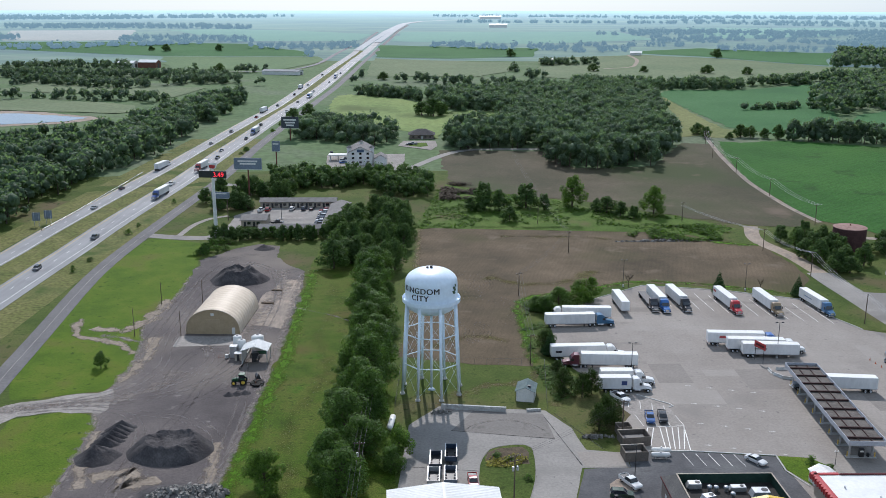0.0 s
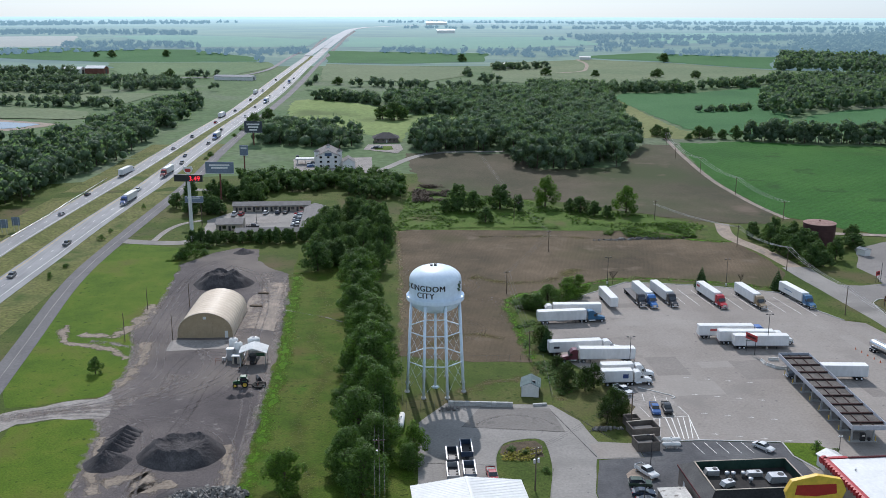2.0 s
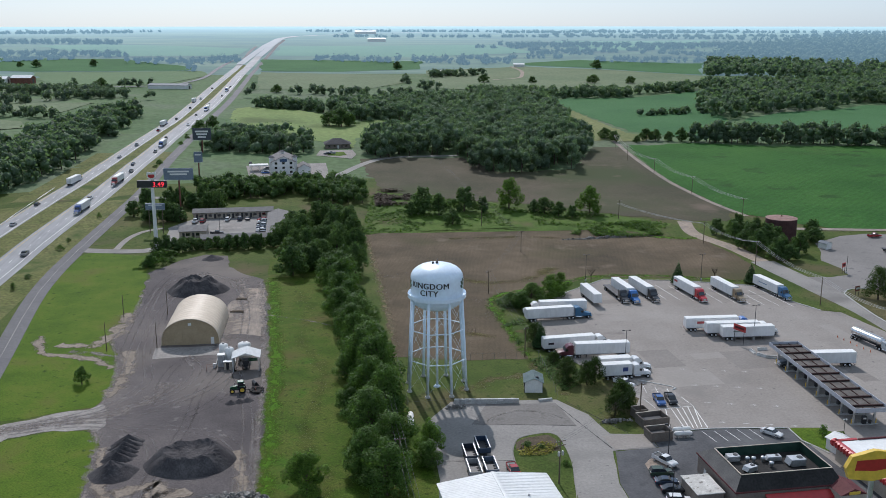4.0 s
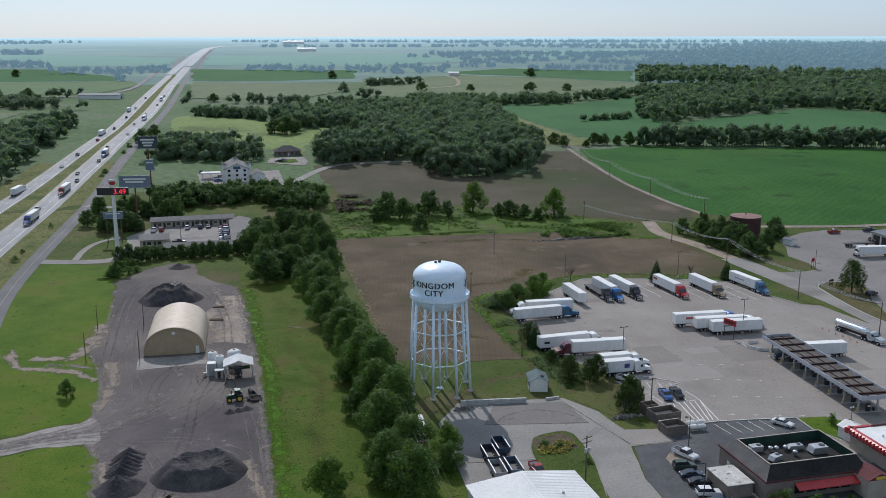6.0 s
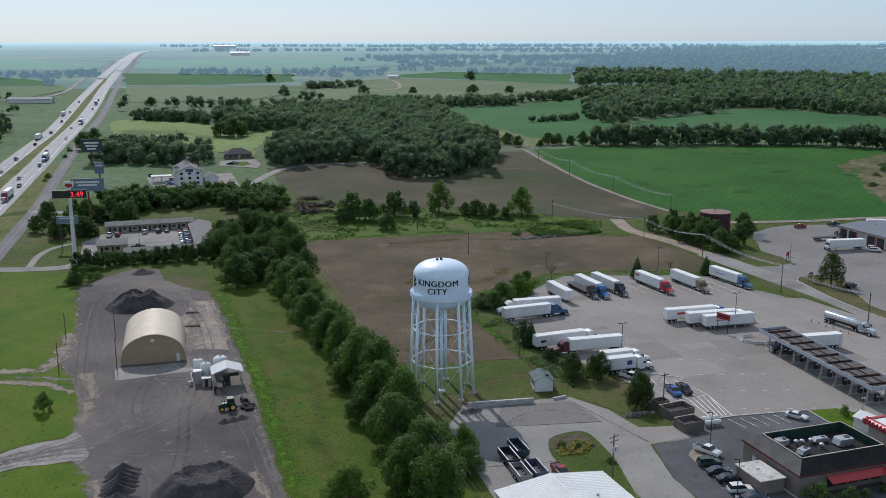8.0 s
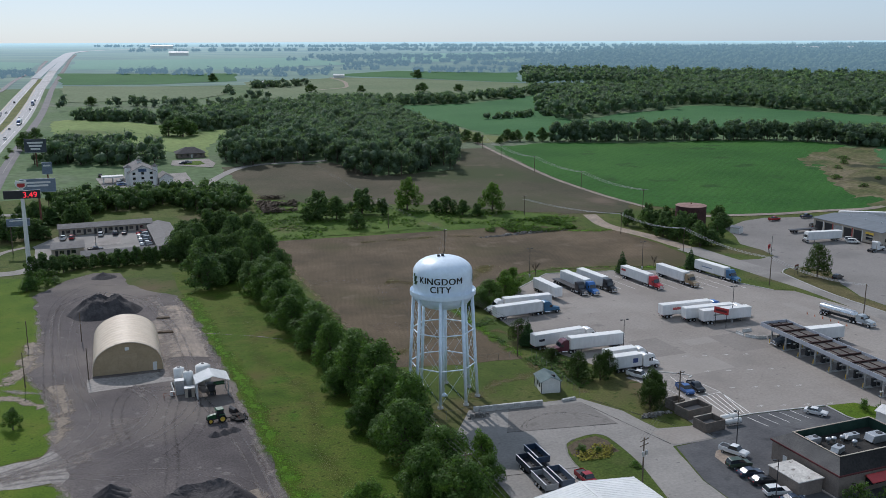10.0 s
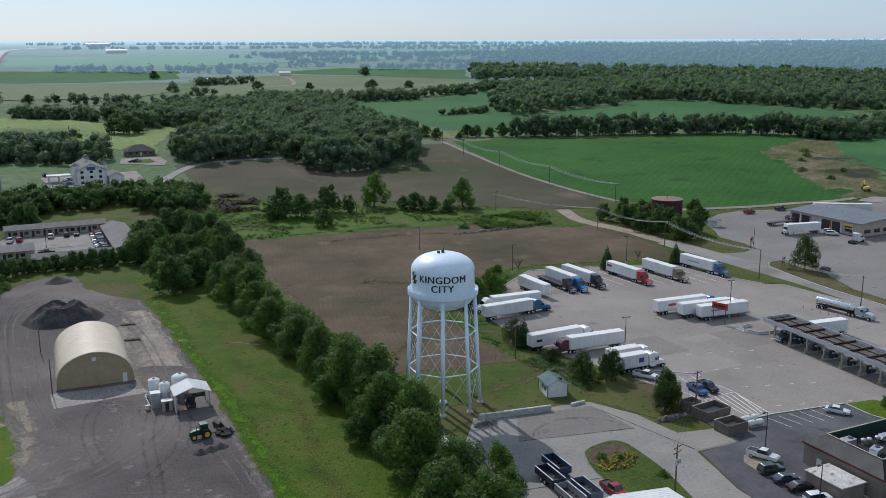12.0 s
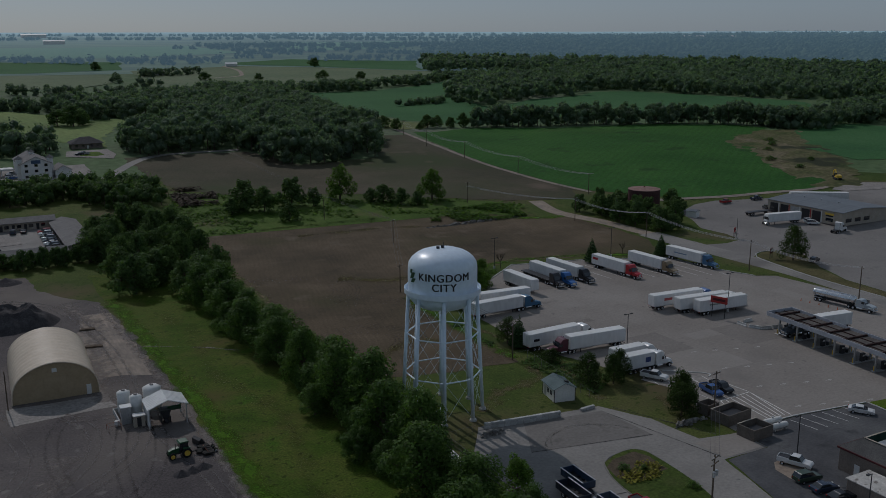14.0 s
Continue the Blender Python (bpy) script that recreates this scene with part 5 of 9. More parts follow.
def semi(rear, nose, col, label, mark=None, cablab="", share=0.725, sleeper=True, bed=False, reefer=False):
    d = Vector((nose[0] - rear[0], nose[1] - rear[1]))
    ln = d.length
    e = thing("semi_truck", pose(rear[0], rear[1], gz(*rear) + 0.06, 0, 0, math.degrees(math.atan2(d.y, d.x))), label, "truck", "parked trucks")
    lt = ln * share
    if bed:
        part("flatbed", bx(0, -1.28, 1.2, lt, 1.28, 1.45, bev=0.03), DARKM, e, "low dark flatbed deck")
        part("frame", bx(0.3, -0.5, 0.8, lt - 0.3, 0.5, 1.2, bev=0.03), DARKM, e)
        for ax in (1.3, 2.6):
            for s in (-1, 1):
                wheel(e, ax, s * 0.98, TRUCK_WHEEL, 0.51)
    else:
        trailer_parts(e, lt, mark=mark, reefer=reefer)
    tractor_parts(e, lt, ln - lt, col, sleeper, cablab)
    return e


semi((70.4, 78), (70.7, 59.5), (0.03, 0.03, 0.035), "empty flatbed truck with a dark tractor", bed=True)
semi((73.0, 77.5), (74.0, 58.2), (0.05, 0.16, 0.42), "white box trailer with a bright blue tractor")
semi((79.4, 78), (80.9, 58.9), (0.02, 0.022, 0.028), "white box trailer with a glossy black tractor")
semi((94.6, 75.6), (96.0, 56.2), (0.45, 0.02, 0.03), "white box trailer with red mark and a red tractor", mark=("bold red plain mark", (0.4, 0.02, 0.03), 0.04, 0.2, 2.6, 3.3))
semi((106.9, 73.3), (108.2, 54.3), (0.30, 0.22, 0.13), "white box trailer with a tan tractor")
semi((122.3, 73.2), (124.1, 53.9), (0.06, 0.16, 0.30), "white box trailer with a blue tractor", mark=("faded blue-grey plain bar", (0.25, 0.32, 0.42), 0.25, 0.6, 2.4, 2.75))
semi((55.2, 53.7), (35.2, 54.8), (0.72, 0.72, 0.71), "white box trailer with a white tractor", share=0.74, mark=("dark plain bar", (0.08, 0.08, 0.09), 0.78, 0.93, 2.3, 2.6))
semi((34.3, 47.5), (55.2, 48.4), (0.035, 0.13, 0.24), "long white box trailer with a dark teal-blue tractor", share=0.71)
semi((32.4, 20.8), (53.2, 21.8), (0.75, 0.75, 0.74), "white box trailer with dark mark and a white tractor", share=0.71, mark=("dark plain mark", (0.02, 0.02, 0.03), 0.08, 0.19, 2.2, 2.8))
semi((54.6, 14.3), (34.6, 15.6), (0.12, 0.03, 0.045), "white box trailer with a maroon and white tractor", share=0.745)
semi((42.6, 3.2), (56.4, 3.0), (0.75, 0.75, 0.74), "short white box trailer with a white tractor", share=0.6)
semi((41.6, -1.2), (54.6, -1.4), (0.75, 0.75, 0.74), "short white box trailer with round mark and a white tractor", share=0.6, mark=("dark blue plain mark", (0.03, 0.06, 0.2), 0.68, 0.86, 2.1, 3.2))
semi((78.3, 31.4), (100.2, 29.8), (0.04, 0.13, 0.38), "white box trailer with red mark and a blue tractor", share=0.72, mark=("red plain mark", (0.45, 0.08, 0.08), 0.2, 0.36, 2.4, 3.1))
semi((82.3, 26.2), (103.5, 24.4), (0.72, 0.72, 0.7), "white box trailer with a white tractor beside others", share=0.73)
semi((110.5, -2.8), (90.5, -0.5), (0.10, 0.12, 0.14), "white box trailer with a dark grey tractor at the pumps", share=0.72)
semi((202, 90.2), (187, 92.6), (0.75, 0.75, 0.74), "white box trailer parked before the service building", share=0.97)


def lone_trailer(x, y, rot, ln, label, mark=None):
    e = thing("box_trailer", pose(x, y, 0.06, 0, 0, rot), label, "trailer", "parked trucks")
    trailer_parts(e, ln, mark=mark)


lone_trailer(60.4, 72.2, -88, 13.6, "white box trailer parked without a tractor")
lone_trailer(85.2, 22.2, -4.5, 15.2, "white box trailer with a green mark and no tractor", ("grey-green plain bar", (0.25, 0.3, 0.26), 0.2, 0.42, 2.5, 2.9))


def tanker():
    e = thing("tanker_truck", pose(123.3, 18.2, 0.06, 0, 0, -81), "polished steel tanker truck with a pale grey tractor", "truck")
    bm = nb()
    bmesh.ops.rotate(lathe(bm, [(0, 0.3), (0.7, 0.32), (1.0, 0.55), (1.06, 0.9), (1.06, 11.4), (1.0, 11.8), (0.7, 12.05), (0, 12.1)], 28), verts=bm.verts, matrix=Matrix.Rotation(math.pi / 2, 3, "Y"))
    bmesh.ops.translate(bm, verts=bm.verts, vec=(0, 0, 2.25))
    part("tank", bm, CHROME, e, "mirror-polished cylindrical tank", smooth=True)
    for x in (1.2, 4.3, 7.4, 10.5):
        bm = nb()
        rod(bm, (x, 0, 2.25), (x + 0.08, 0, 2.25), 1.1, 1.1, 28)
        part("band", bm, GALV, e)
        part("hatch", rod(nb(), (x + 0.6, 0, 3.25), (x + 0.6, 0, 3.45), 0.28, 0.28, 12), GALV, e)
    part("walkway", bx(0.8, 0.15, 3.3, 11.4, 0.55, 3.36, bev=0.01), GALV, e)
    part("frame", bx(0.6, -0.5, 0.8, 11.6, 0.5, 1.2, bev=0.03), DARKM, e)
    for ax in (1.5, 2.8):
        for s in (-1, 1):
            wheel(e, ax, s * 0.98, TRUCK_WHEEL, 0.51)
            part("mudguard", bx(ax - 0.6, min(s * 0.7, s * 1.25), 1.05, ax + 0.6, max(s * 0.7, s * 1.25), 1.15, bev=0.04), CHROME, e)
    tractor_parts(e, 12.0, 5.4, (0.42, 0.46, 0.48), sleeper=False)


tanker()


def bobtail(x, y, rot):
    e = thing("road_tractor", pose(x, y, gz(x, y) + 0.06, 0, 0, rot), "white road tractor standing without a trailer", "truck")
    tractor_parts(e, 0.0, 5.8, (0.75, 0.75, 0.74))


bobtail(199.5, 71.5, 10)


def car_meshes(kind, col):
    """Body, glass and lights of a car that faces +x, centred on the origin."""
    dims = {"sedan": (4.7, 0.9, 1.42), "suv": (4.7, 0.93, 1.75), "pickup": (5.6, 0.97, 1.85)}
    ln, w, h = dims[kind]
    a = ln / 2
    if kind == "sedan":
        low = [(-a, 0.45), (-a + 0.05, 0.95), (-a + 0.6, 1.02), (a - 1.5, 0.98), (a - 0.35, 0.82), (a, 0.6), (a - 0.05, 0.3), (-a + 0.1, 0.3)]
        top = [(-a + 0.55, 0.98), (-a + 1.25, h - 0.04), (-a + 2.0, h), (-a + 2.75, h - 0.06), (a - 1.3, 0.95)]
    elif kind == "suv":
        low = [(-a, 0.5), (-a, 1.1), (a - 1.4, 1.08), (a - 0.3, 0.98), (a, 0.75), (a - 0.05, 0.38), (-a + 0.1, 0.38)]
        top = [(-a + 0.05, 1.05), (-a + 0.35, h - 0.05), (-a + 1.6, h), (-a + 2.7, h - 0.05), (a - 1.25, 1.05)]
    else:
        low = [(-a, 0.55), (-a, 1.15), (a - 1.7, 1.17), (a - 0.3, 1.08), (a, 0.85), (a - 0.05, 0.42), (-a + 0.1, 0.45)]
        top = [(-a + 1.95, 1.1), (-a + 2.1, h - 0.04), (-a + 3.0, h), (-a + 3.6, h - 0.05), (a - 1.5, 1.12)]
    out = []
    bm = bevelled(prism(nb(), low, -w, w), 0.07)
    if kind == "pickup":
        pass
    out.append(("body", bm, colour(col, 0.25), ""))
    wt = w * 0.80
    bm = nb()
    lo = [bm.verts.new((u, s * (w * 0.93 if z < h * 0.75 else wt), z)) for s in (-1, 1) for u, z in top]
    n = len(top)
    for i in range(n - 1):
        bm.faces.new((lo[i], lo[i + 1], lo[n + i + 1], lo[n + i]))
    bm.faces.new(lo[:n][::-1])
    bm.faces.new(lo[n:])
    bmesh.ops.recalc_face_normals(bm, faces=bm.faces)
    out.append(("cabin", bm, GLASS, "dark glazed cabin"))
    roof = [(u, z) for u, z in top[1:-1]]
    bm = prism(nb(), [(roof[0][0] + 0.05, h - 0.07), (roof[0][0] + 0.15, h), (roof[1][0], h + 0.03), (roof[-1][0] - 0.1, h - 0.01), (roof[-1][0], h - 0.08)], -wt + 0.02, wt - 0.02)
    out.append(("roof", bm, colour(col, 0.25), ""))
    if kind == "pickup":
        out.append(("bed", bx(-a + 0.1, -w + 0.12, 1.14, -a + 1.85, w - 0.12, 1.19, bev=0.01), DARKM, "dark open bed"))
        bm = nb()
        for s in (-1, 1):
            box(bm, -a + 0.02, min(s * (w - 0.1), s * w), 1.1, -a + 1.9, max(s * (w - 0.1), s * w), 1.34, bev=0.03)
        box(bm, -a, -w, 1.1, -a + 0.1, w, 1.34, bev=0.03)
        out.append(("bed_sides", bm, colour(col, 0.25), ""))
    for s in (-1, 1):
        out.append(("headlight", bx(a - 0.2, min(s * w * 0.6, s * w * 0.92), 0.62, a + 0.01, max(s * w * 0.6, s * w * 0.92), 0.76, bev=0.03), HEAD_LIGHT, "clear headlight"))
        out.append(("tail_light", bx(-a - 0.01, min(s * w * 0.65, s * w * 0.94), 0.75, -a + 0.12, max(s * w * 0.65, s * w * 0.94), 0.95, bev=0.02), RED_LIGHT, "red tail light"))
    return out, ln, w


CAR_CACHE = {}
CNAME = {(0.7, 0.7, 0.69): "white", (0.02, 0.022, 0.026): "black", (0.05, 0.12, 0.32): "blue", (0.33, 0.34, 0.35): "silver", (0.12, 0.125, 0.13): "grey", (0.32, 0.02, 0.025): "red", (0.05, 0.075, 0.05): "dark green", (0.035, 0.05, 0.08): "dark blue"}
CW, CK, CB, CS, CG, CR, CGR, CDB = CNAME


def car(kind, col, x, y, rot, where="parked on the lot", dz=0.06, group="parked cars"):
    key = (kind, col)
    m = pose(x, y, gz(x, y) + dz, 0, 0, rot)
    lab = f"{CNAME[col]} {kind if kind != 'suv' else 'sport utility car'} {where}"
    if key in CAR_CACHE:
        return tagged(copy_thing(CAR_CACHE[key], m), lab, "car", group)
    name = {"sedan": "sedan_car", "suv": "suv_car", "pickup": "pickup_truck"}[kind]
    e = thing(name, m, lab, "car", group)
    parts, ln, w = car_meshes(kind, col)
    for nm, bm, mat, lb in parts:
        part(nm, bm, mat, e, lb)
    for ax in (-ln / 2 + 0.95, ln / 2 - 0.95):
        for s in (-1, 1):
            wheel(e, ax, s * (w - 0.1), CAR_WHEEL, 0.33)
    CAR_CACHE[key] = e
    return e


car("pickup", CB, 50.3, -18.2, -97)
car("pickup", CK, 53.3, -18.0, -97)
car("pickup", CW, 45.8, -6.6, -60)
car("sedan", CW, 67.8, -39.2, -55)
car("pickup", CW, 39.3, -48.3, -65, "parked beside the restaurant")
car("suv", CGR, 36.6, -53.0, -8, "parked beside the restaurant")
car("sedan", CDB, 36.2, -56.6, -8, "parked beside the restaurant")
car("sedan", CK, 36.2, -59.8, -8, "parked beside the restaurant")
car("suv", CW, 35.6, -64.2, -12, "parked beside the restaurant")
car("sedan", CDB, 36.2, -67.6, -12, "parked beside the restaurant")
car("pickup", CR, 7.7, -47.6, -88, "parked on the concrete drive")
car("suv", CK, 157.5, 46.0, 20, "parked beyond the road")
car("pickup", CR, 204, 129, 5, "parked on the service lot")
car("pickup", CDB, 220, 127.5, 0, "parked on the service lot")
car("suv", CW, 204.5, 87.2, -30, "parked on the service lot")
car("suv", CW, 203.0, 84.6, -30, "parked on the service lot")
car("pickup", CK, 209, 112, 60, "parked by the service building")
# motel and hotel guests
for i, (c, k) in enumerate(((CR, "suv"), (CW, "suv"), (CK, "sedan"), (CS, "suv"), (CDB, "sedan"), (CW, "sedan"), (CG, "suv"), (CK, "suv"))):
    car(k, c, -47.6, 205 - i * 3.6, 175, "parked at the motel")
for x, y, c, k in ((-77, 205.5, CW, "pickup"), (-73.8, 206.0, CR, "suv"), (-63, 208, CW, "suv"), (-57.5, 208.3, CDB, "suv"), (-54, 208.6, CK, "sedan"), (-66, 182.5, CK, "pickup")):
    car(k, c, x, y, 82 if y > 200 else 2, "parked at the motel")
for x, y, c, k in ((-48.5, 322, CW, "suv"), (-48, 326, CS, "sedan"), (-48.3, 318, CB, "sedan"), (-47.5, 330, CW, "sedan"), (-57.5, 345, CK, "suv"), (-25, 303, CK, "sedan"), (-22.5, 302.5, CS, "suv"), (-11, 375, CK, "sedan"), (-8.5, 376, CS, "pickup")):
    car(k, c, x, y, trng.choice((5, 95, 185)), "parked at the hotel", dz=0.2)


# vehicles on the highway stand in their lanes
def lane_at(pts, y, off):
    ln = smooth_line(pts, 8.0)
    L = np.array(ln)
    x = np.interp(y, L[:, 1], L[:, 0])
    x2 = np.interp(y + 5, L[:, 1], L[:, 0])
    return x + off, math.degrees(math.atan2(5, x2 - x))


vr = random.Random(3)
for y in (58, 112, 158, 262, 330, 352, 398, 462, 540, 610, 700, 790, 900):
    x, a = lane_at(EB, y, vr.choice((-1.9, 1.9)))
    car(vr.choice(("sedan", "suv", "pickup")), vr.choice((CW, CK, CS, CDB, CG)), x, y, a + 180, "driving on the near carriageway", dz=0.12, group="highway traffic")
for y in (86, 210, 252, 380, 430, 505, 580, 670, 760, 880):
    x, a = lane_at(WB, y, vr.choice((-1.9, 1.9)))
    car(vr.choice(("sedan", "suv", "pickup")), vr.choice((CW, CK, CS, CR, CG)), x, y, a, "driving on the far carriageway", dz=0.12, group="highway traffic")
for pts, ys, flip in ((EB, (236, 300, 425, 650, 850), True), (WB, (305, 545, 735), False)):
    for y in ys:
        x, a = lane_at(pts, y, 1.9 if flip else -1.9)
        d = np.array((math.cos(radians(a)), math.sin(radians(a)))) * (-1 if flip else 1)
        p = np.array((x, y))
        semi(tuple(p - d * 9.5), tuple(p + d * 9.5), vr.choice(((0.7, 0.7, 0.7), (0.3, 0.03, 0.03), (0.05, 0.1, 0.3))), "white box trailer truck driving on the highway")


# ---------------------------------------------------------------- near the tower
def dump_trailer(x, y, rot, col, label):
    e = thing("dump_trailer", pose(x, y, 0.06, 0, 0, rot), label, "trailer", "dump trailers")
    m = colour(col, 0.4)
    body = part("bed_floor", bx(-3.0, -1.15, 0.75, 3.0, 1.15, 0.9, bev=0.03), DARKM, e)
    for s in (-1, 1):
        part("side_wall", bx(-3.0, min(s * 1.08, s * 1.2), 0.9, 3.0, max(s * 1.08, s * 1.2), 2.0, bev=0.03), m, e)
        for i in range(6):
            part("rib", bx(-2.9 + i * 1.15, min(s * 1.2, s * 1.29), 0.8, -2.78 + i * 1.15, max(s * 1.2, s * 1.29), 2.0, bev=0.02), m, e)
    for u in (-3.0, 2.9):
        part("end_wall", bx(u, -1.2, 0.9, u + 0.1, 1.2, 2.0, bev=0.03), m, e)
    part("top_rail", box(box(nb(), -3.05, -1.3, 1.98, 3.05, -1.06, 2.1, bev=0.03), -3.05, 1.06, 1.98, 3.05, 1.3, 2.1, bev=0.03), GALV, e, "pale worn top rail")
    part("hitch", prism(nb(), [(3.0, -0.5), (4.6, -0.08), (4.6, 0.08), (3.0, 0.5)], 0.6, 0.75, axis="z"), DARKM, e)
    for ax in (-0.9, 0.3):
        for s in (-1, 1):
            wheel(e, ax, s * 0.95, TRUCK_WHEEL, 0.51)


dump_trailer(3.6, -36.4, -92, (0.03, 0.055, 0.10), "dark blue open-top dump trailer on the drive")
dump_trailer(0.3, -39.6, -92, (0.03, 0.04, 0.06), "dark steel open-top dump trailer in tower shade")
dump_trailer(-0.2, -46.6, -92, (0.30, 0.31, 0.32), "grey open-top dump trailer with pale rails")
dump_trailer(3.2, -46.2, -92, (0.10, 0.13, 0.18), "worn blue-grey open-top dump trailer")


def shed(x, y, rot, sx, sy, h, rise, wall, roof, label, name="shed"):
    e = thing(name, pose(x, y, gz(x, y) + 0.02, 0, 0, rot), label, "shed")
    part("wall_shell", prism(nb(), [(-sx / 2, 0), (-sx / 2, h), (0, h + rise), (sx / 2, h), (sx / 2, 0)], -sy / 2, sy / 2), wall, e)
    for s in (-1, 1):
        bm = prism(nb(), [(0, h + rise + 0.02), (s * (sx / 2 + 0.3), h - rise * 0.6 / sx), (s * (sx / 2 + 0.3), h - rise * 0.6 / sx + 0.1), (0, h + rise + 0.13)], -sy / 2 - 0.25, sy / 2 + 0.25)
        rf = part("roof", bm, roof, e)
        rb = nb()
        for i in range(int(sy / 0.6)):
            yy = -sy / 2 + 0.3 + i * 0.6
            rod(rb, (0, yy, h + rise + 0.14), (s * (sx / 2 + 0.28), yy, h - rise * 0.55 / sx + 0.11), 0.03, 0.03, 4)
        part("seams", rb, roof, rf)
    part("door", bx(-0.45, -sy / 2 - 0.05, 0.02, 0.45, -sy / 2 + 0.01, 2.0, bev=0.02), WALLW, e, "plain closed door")
    return e


GREENROOF = ramp_mat("grey_green_metal", ((0.13, 0.17, 0.17), (0.18, 0.225, 0.225)), scale=0.5, fine=3, rough=0.85, spec=0.1, mix=0.08)
pump_shed = shed(23.0, -4.6, -12, 4.4, 5.6, 2.7, 1.0, WALLW, GREENROOF, "small white pump shed with a grey-green metal roof")
for sx in (-1, 1):
    for sy in (-1, 1):
        part("corner_trim", bx(sx * 2.2 - 0.07, sy * 2.8 - 0.07, 0, sx * 2.2 + 0.07, sy * 2.8 + 0.07, 2.62, bev=0.01), DARKM, pump_shed, "dark corner trim")
for y in (-1.2, 0.2):
    part("window", bx(-2.26, y - 0.4, 1.1, -2.17, y + 0.4, 2.0, bev=0.02), DARKM, pump_shed, "small dark window")
part("side_door", bx(-2.27, 1.1, 0.02, -2.17, 2.0, 2.05, bev=0.02), GALV, pump_shed, "grey steel door")
part("roof_vent", bx(0.5, -1.9, 3.3, 1.2, -1.2, 3.85, bev=0.04), DARKM, pump_shed, "dark square roof vent")


def block_wall(x0, y0, x1, y1, n, rows):
    d = Vector((x1 - x0, y1 - y0))
    e = thing("block_wall", pose(x0, y0, 0.03, 0, 0, math.degrees(math.atan2(d.y, d.x))), "low wall of pale stacked concrete blocks", "wall")
    ln = d.length / n
    bm = bx(0.015, -0.3, 0.01, ln - 0.015, 0.3, 0.59, bev=0.04)
    me = bpy.data.meshes.new("block")
    bm.to_mesh(me)
    bm.free()
    me.materials.append(CBLOCK)
    for r in range(rows):
        for i in range(n):
            shared("block", me, e, pose(i * ln + (0.15 if r else 0) - (0.1 if r else 0), trng.uniform(-0.03, 0.03), r * 0.6))


block_wall(2.0, -10.8, 17.3, -12.9, 12, 2)
block_wall(22.2, -12.8, 25.6, -12.5, 3, 1)


def capsule_tank(x0, y0, x1, y1, r, mat, label):
    a, b = Vector((x0, y0, 0)), Vector((x1, y1, 0))
    ln = (b - a).length
    e = thing("gas_tank", pose(x0, y0, 0.05, 0, 0, math.degrees(math.atan2((b - a).y, (b - a).x))), label, "tank")
    bm = nb()
    lathe(bm, [(0, 0)] + [(r * math.sin(t), r - r * math.cos(t)) for t in (0.4, 0.8, 1.2, 1.571)] + [(r * math.sin(t), ln - r - r * math.cos(t)) for t in (1.571, 1.95, 2.35, 2.75)] + [(0, ln)], 20)
    bmesh.ops.rotate(bm, verts=bm.verts, matrix=Matrix.Rotation(math.pi / 2, 3, "Y"))
    bmesh.ops.translate(bm, verts=bm.verts, vec=(0, 0, r + 0.35))
    part("vessel", bm, mat, e, "rounded pressure vessel", smooth=True)
    for f in (0.22, 0.78):
        part("saddle", bx(ln * f - 0.15, -r * 0.75, 0, ln * f + 0.15, r * 0.75, 0.6, bev=0.03), CBLOCK, e)
    part("valve_dome", rod(nb(), (ln * 0.5, 0, 2 * r + 0.3), (ln * 0.5, 0, 2 * r + 0.6), 0.2, 0.18, 10), GALV, e)


capsule_tank(-9.2, -17.0, -9.9, -23.8, 0.7, WALLW, "long white gas tank lying on saddles")
capsule_tank(46.6, -34.9, 50.9, -35.1, 0.55, WALLW, "white gas tank beside the waste enclosure")
capsule_tank(46.0, -37.0, 50.2, -37.2, 0.55, WALLW, "white gas tank beside the waste enclosure")


def metal_building():
    e = thing("metal_building", pose(1.5, -56, 0.05, 0, 0, 2), "large white metal building with a low gable roof", "building")
    w, h, rise, ln = 10.4, 3.6, 1.3, 45.0
    part("wall_shell", prism(nb(), [(-w, 0), (-w, h), (0, h + rise), (w, h), (w, 0)], -ln, 0), WALLW, e)
    for s in (-1, 1):
        rf = part("roof", prism(nb(), [(0, h + rise + 0.03), (s * (w + 0.4), h - 0.02), (s * (w + 0.4), h + 0.1), (0, h + rise + 0.15)], -ln - 0.3, 0.35), METALROOF, e, "white ribbed metal roof")
        bm = nb()
        for i in range(74):
            y = 0.2 - i * 0.61
            rod(bm, (0, y, h + rise + 0.16), (s * (w + 0.38), y, h + 0.11), 0.03, 0.03, 4)
        part("ribs", bm, METALROOF, rf)
    part("ridge_cap", bx(-0.3, -ln - 0.3, h + rise + 0.1, 0.3, 0.36, h + rise + 0.2, bev=0.04), METALROOF, e)
    for u in (-6.5, 0, 6.5):
        part("roller_door", bx(u - 1.8, 0.0, 0.02, u + 1.8, 0.06, 3.2, bev=0.02), GALV, e, "grey roller door")
    for y in (-9, -20):
        part("roof_vent", rod(nb(), (4.5, y, h + 0.6), (4.5, y, h + 1.3), 0.22, 0.26, 10), GALV, e)


metal_building()


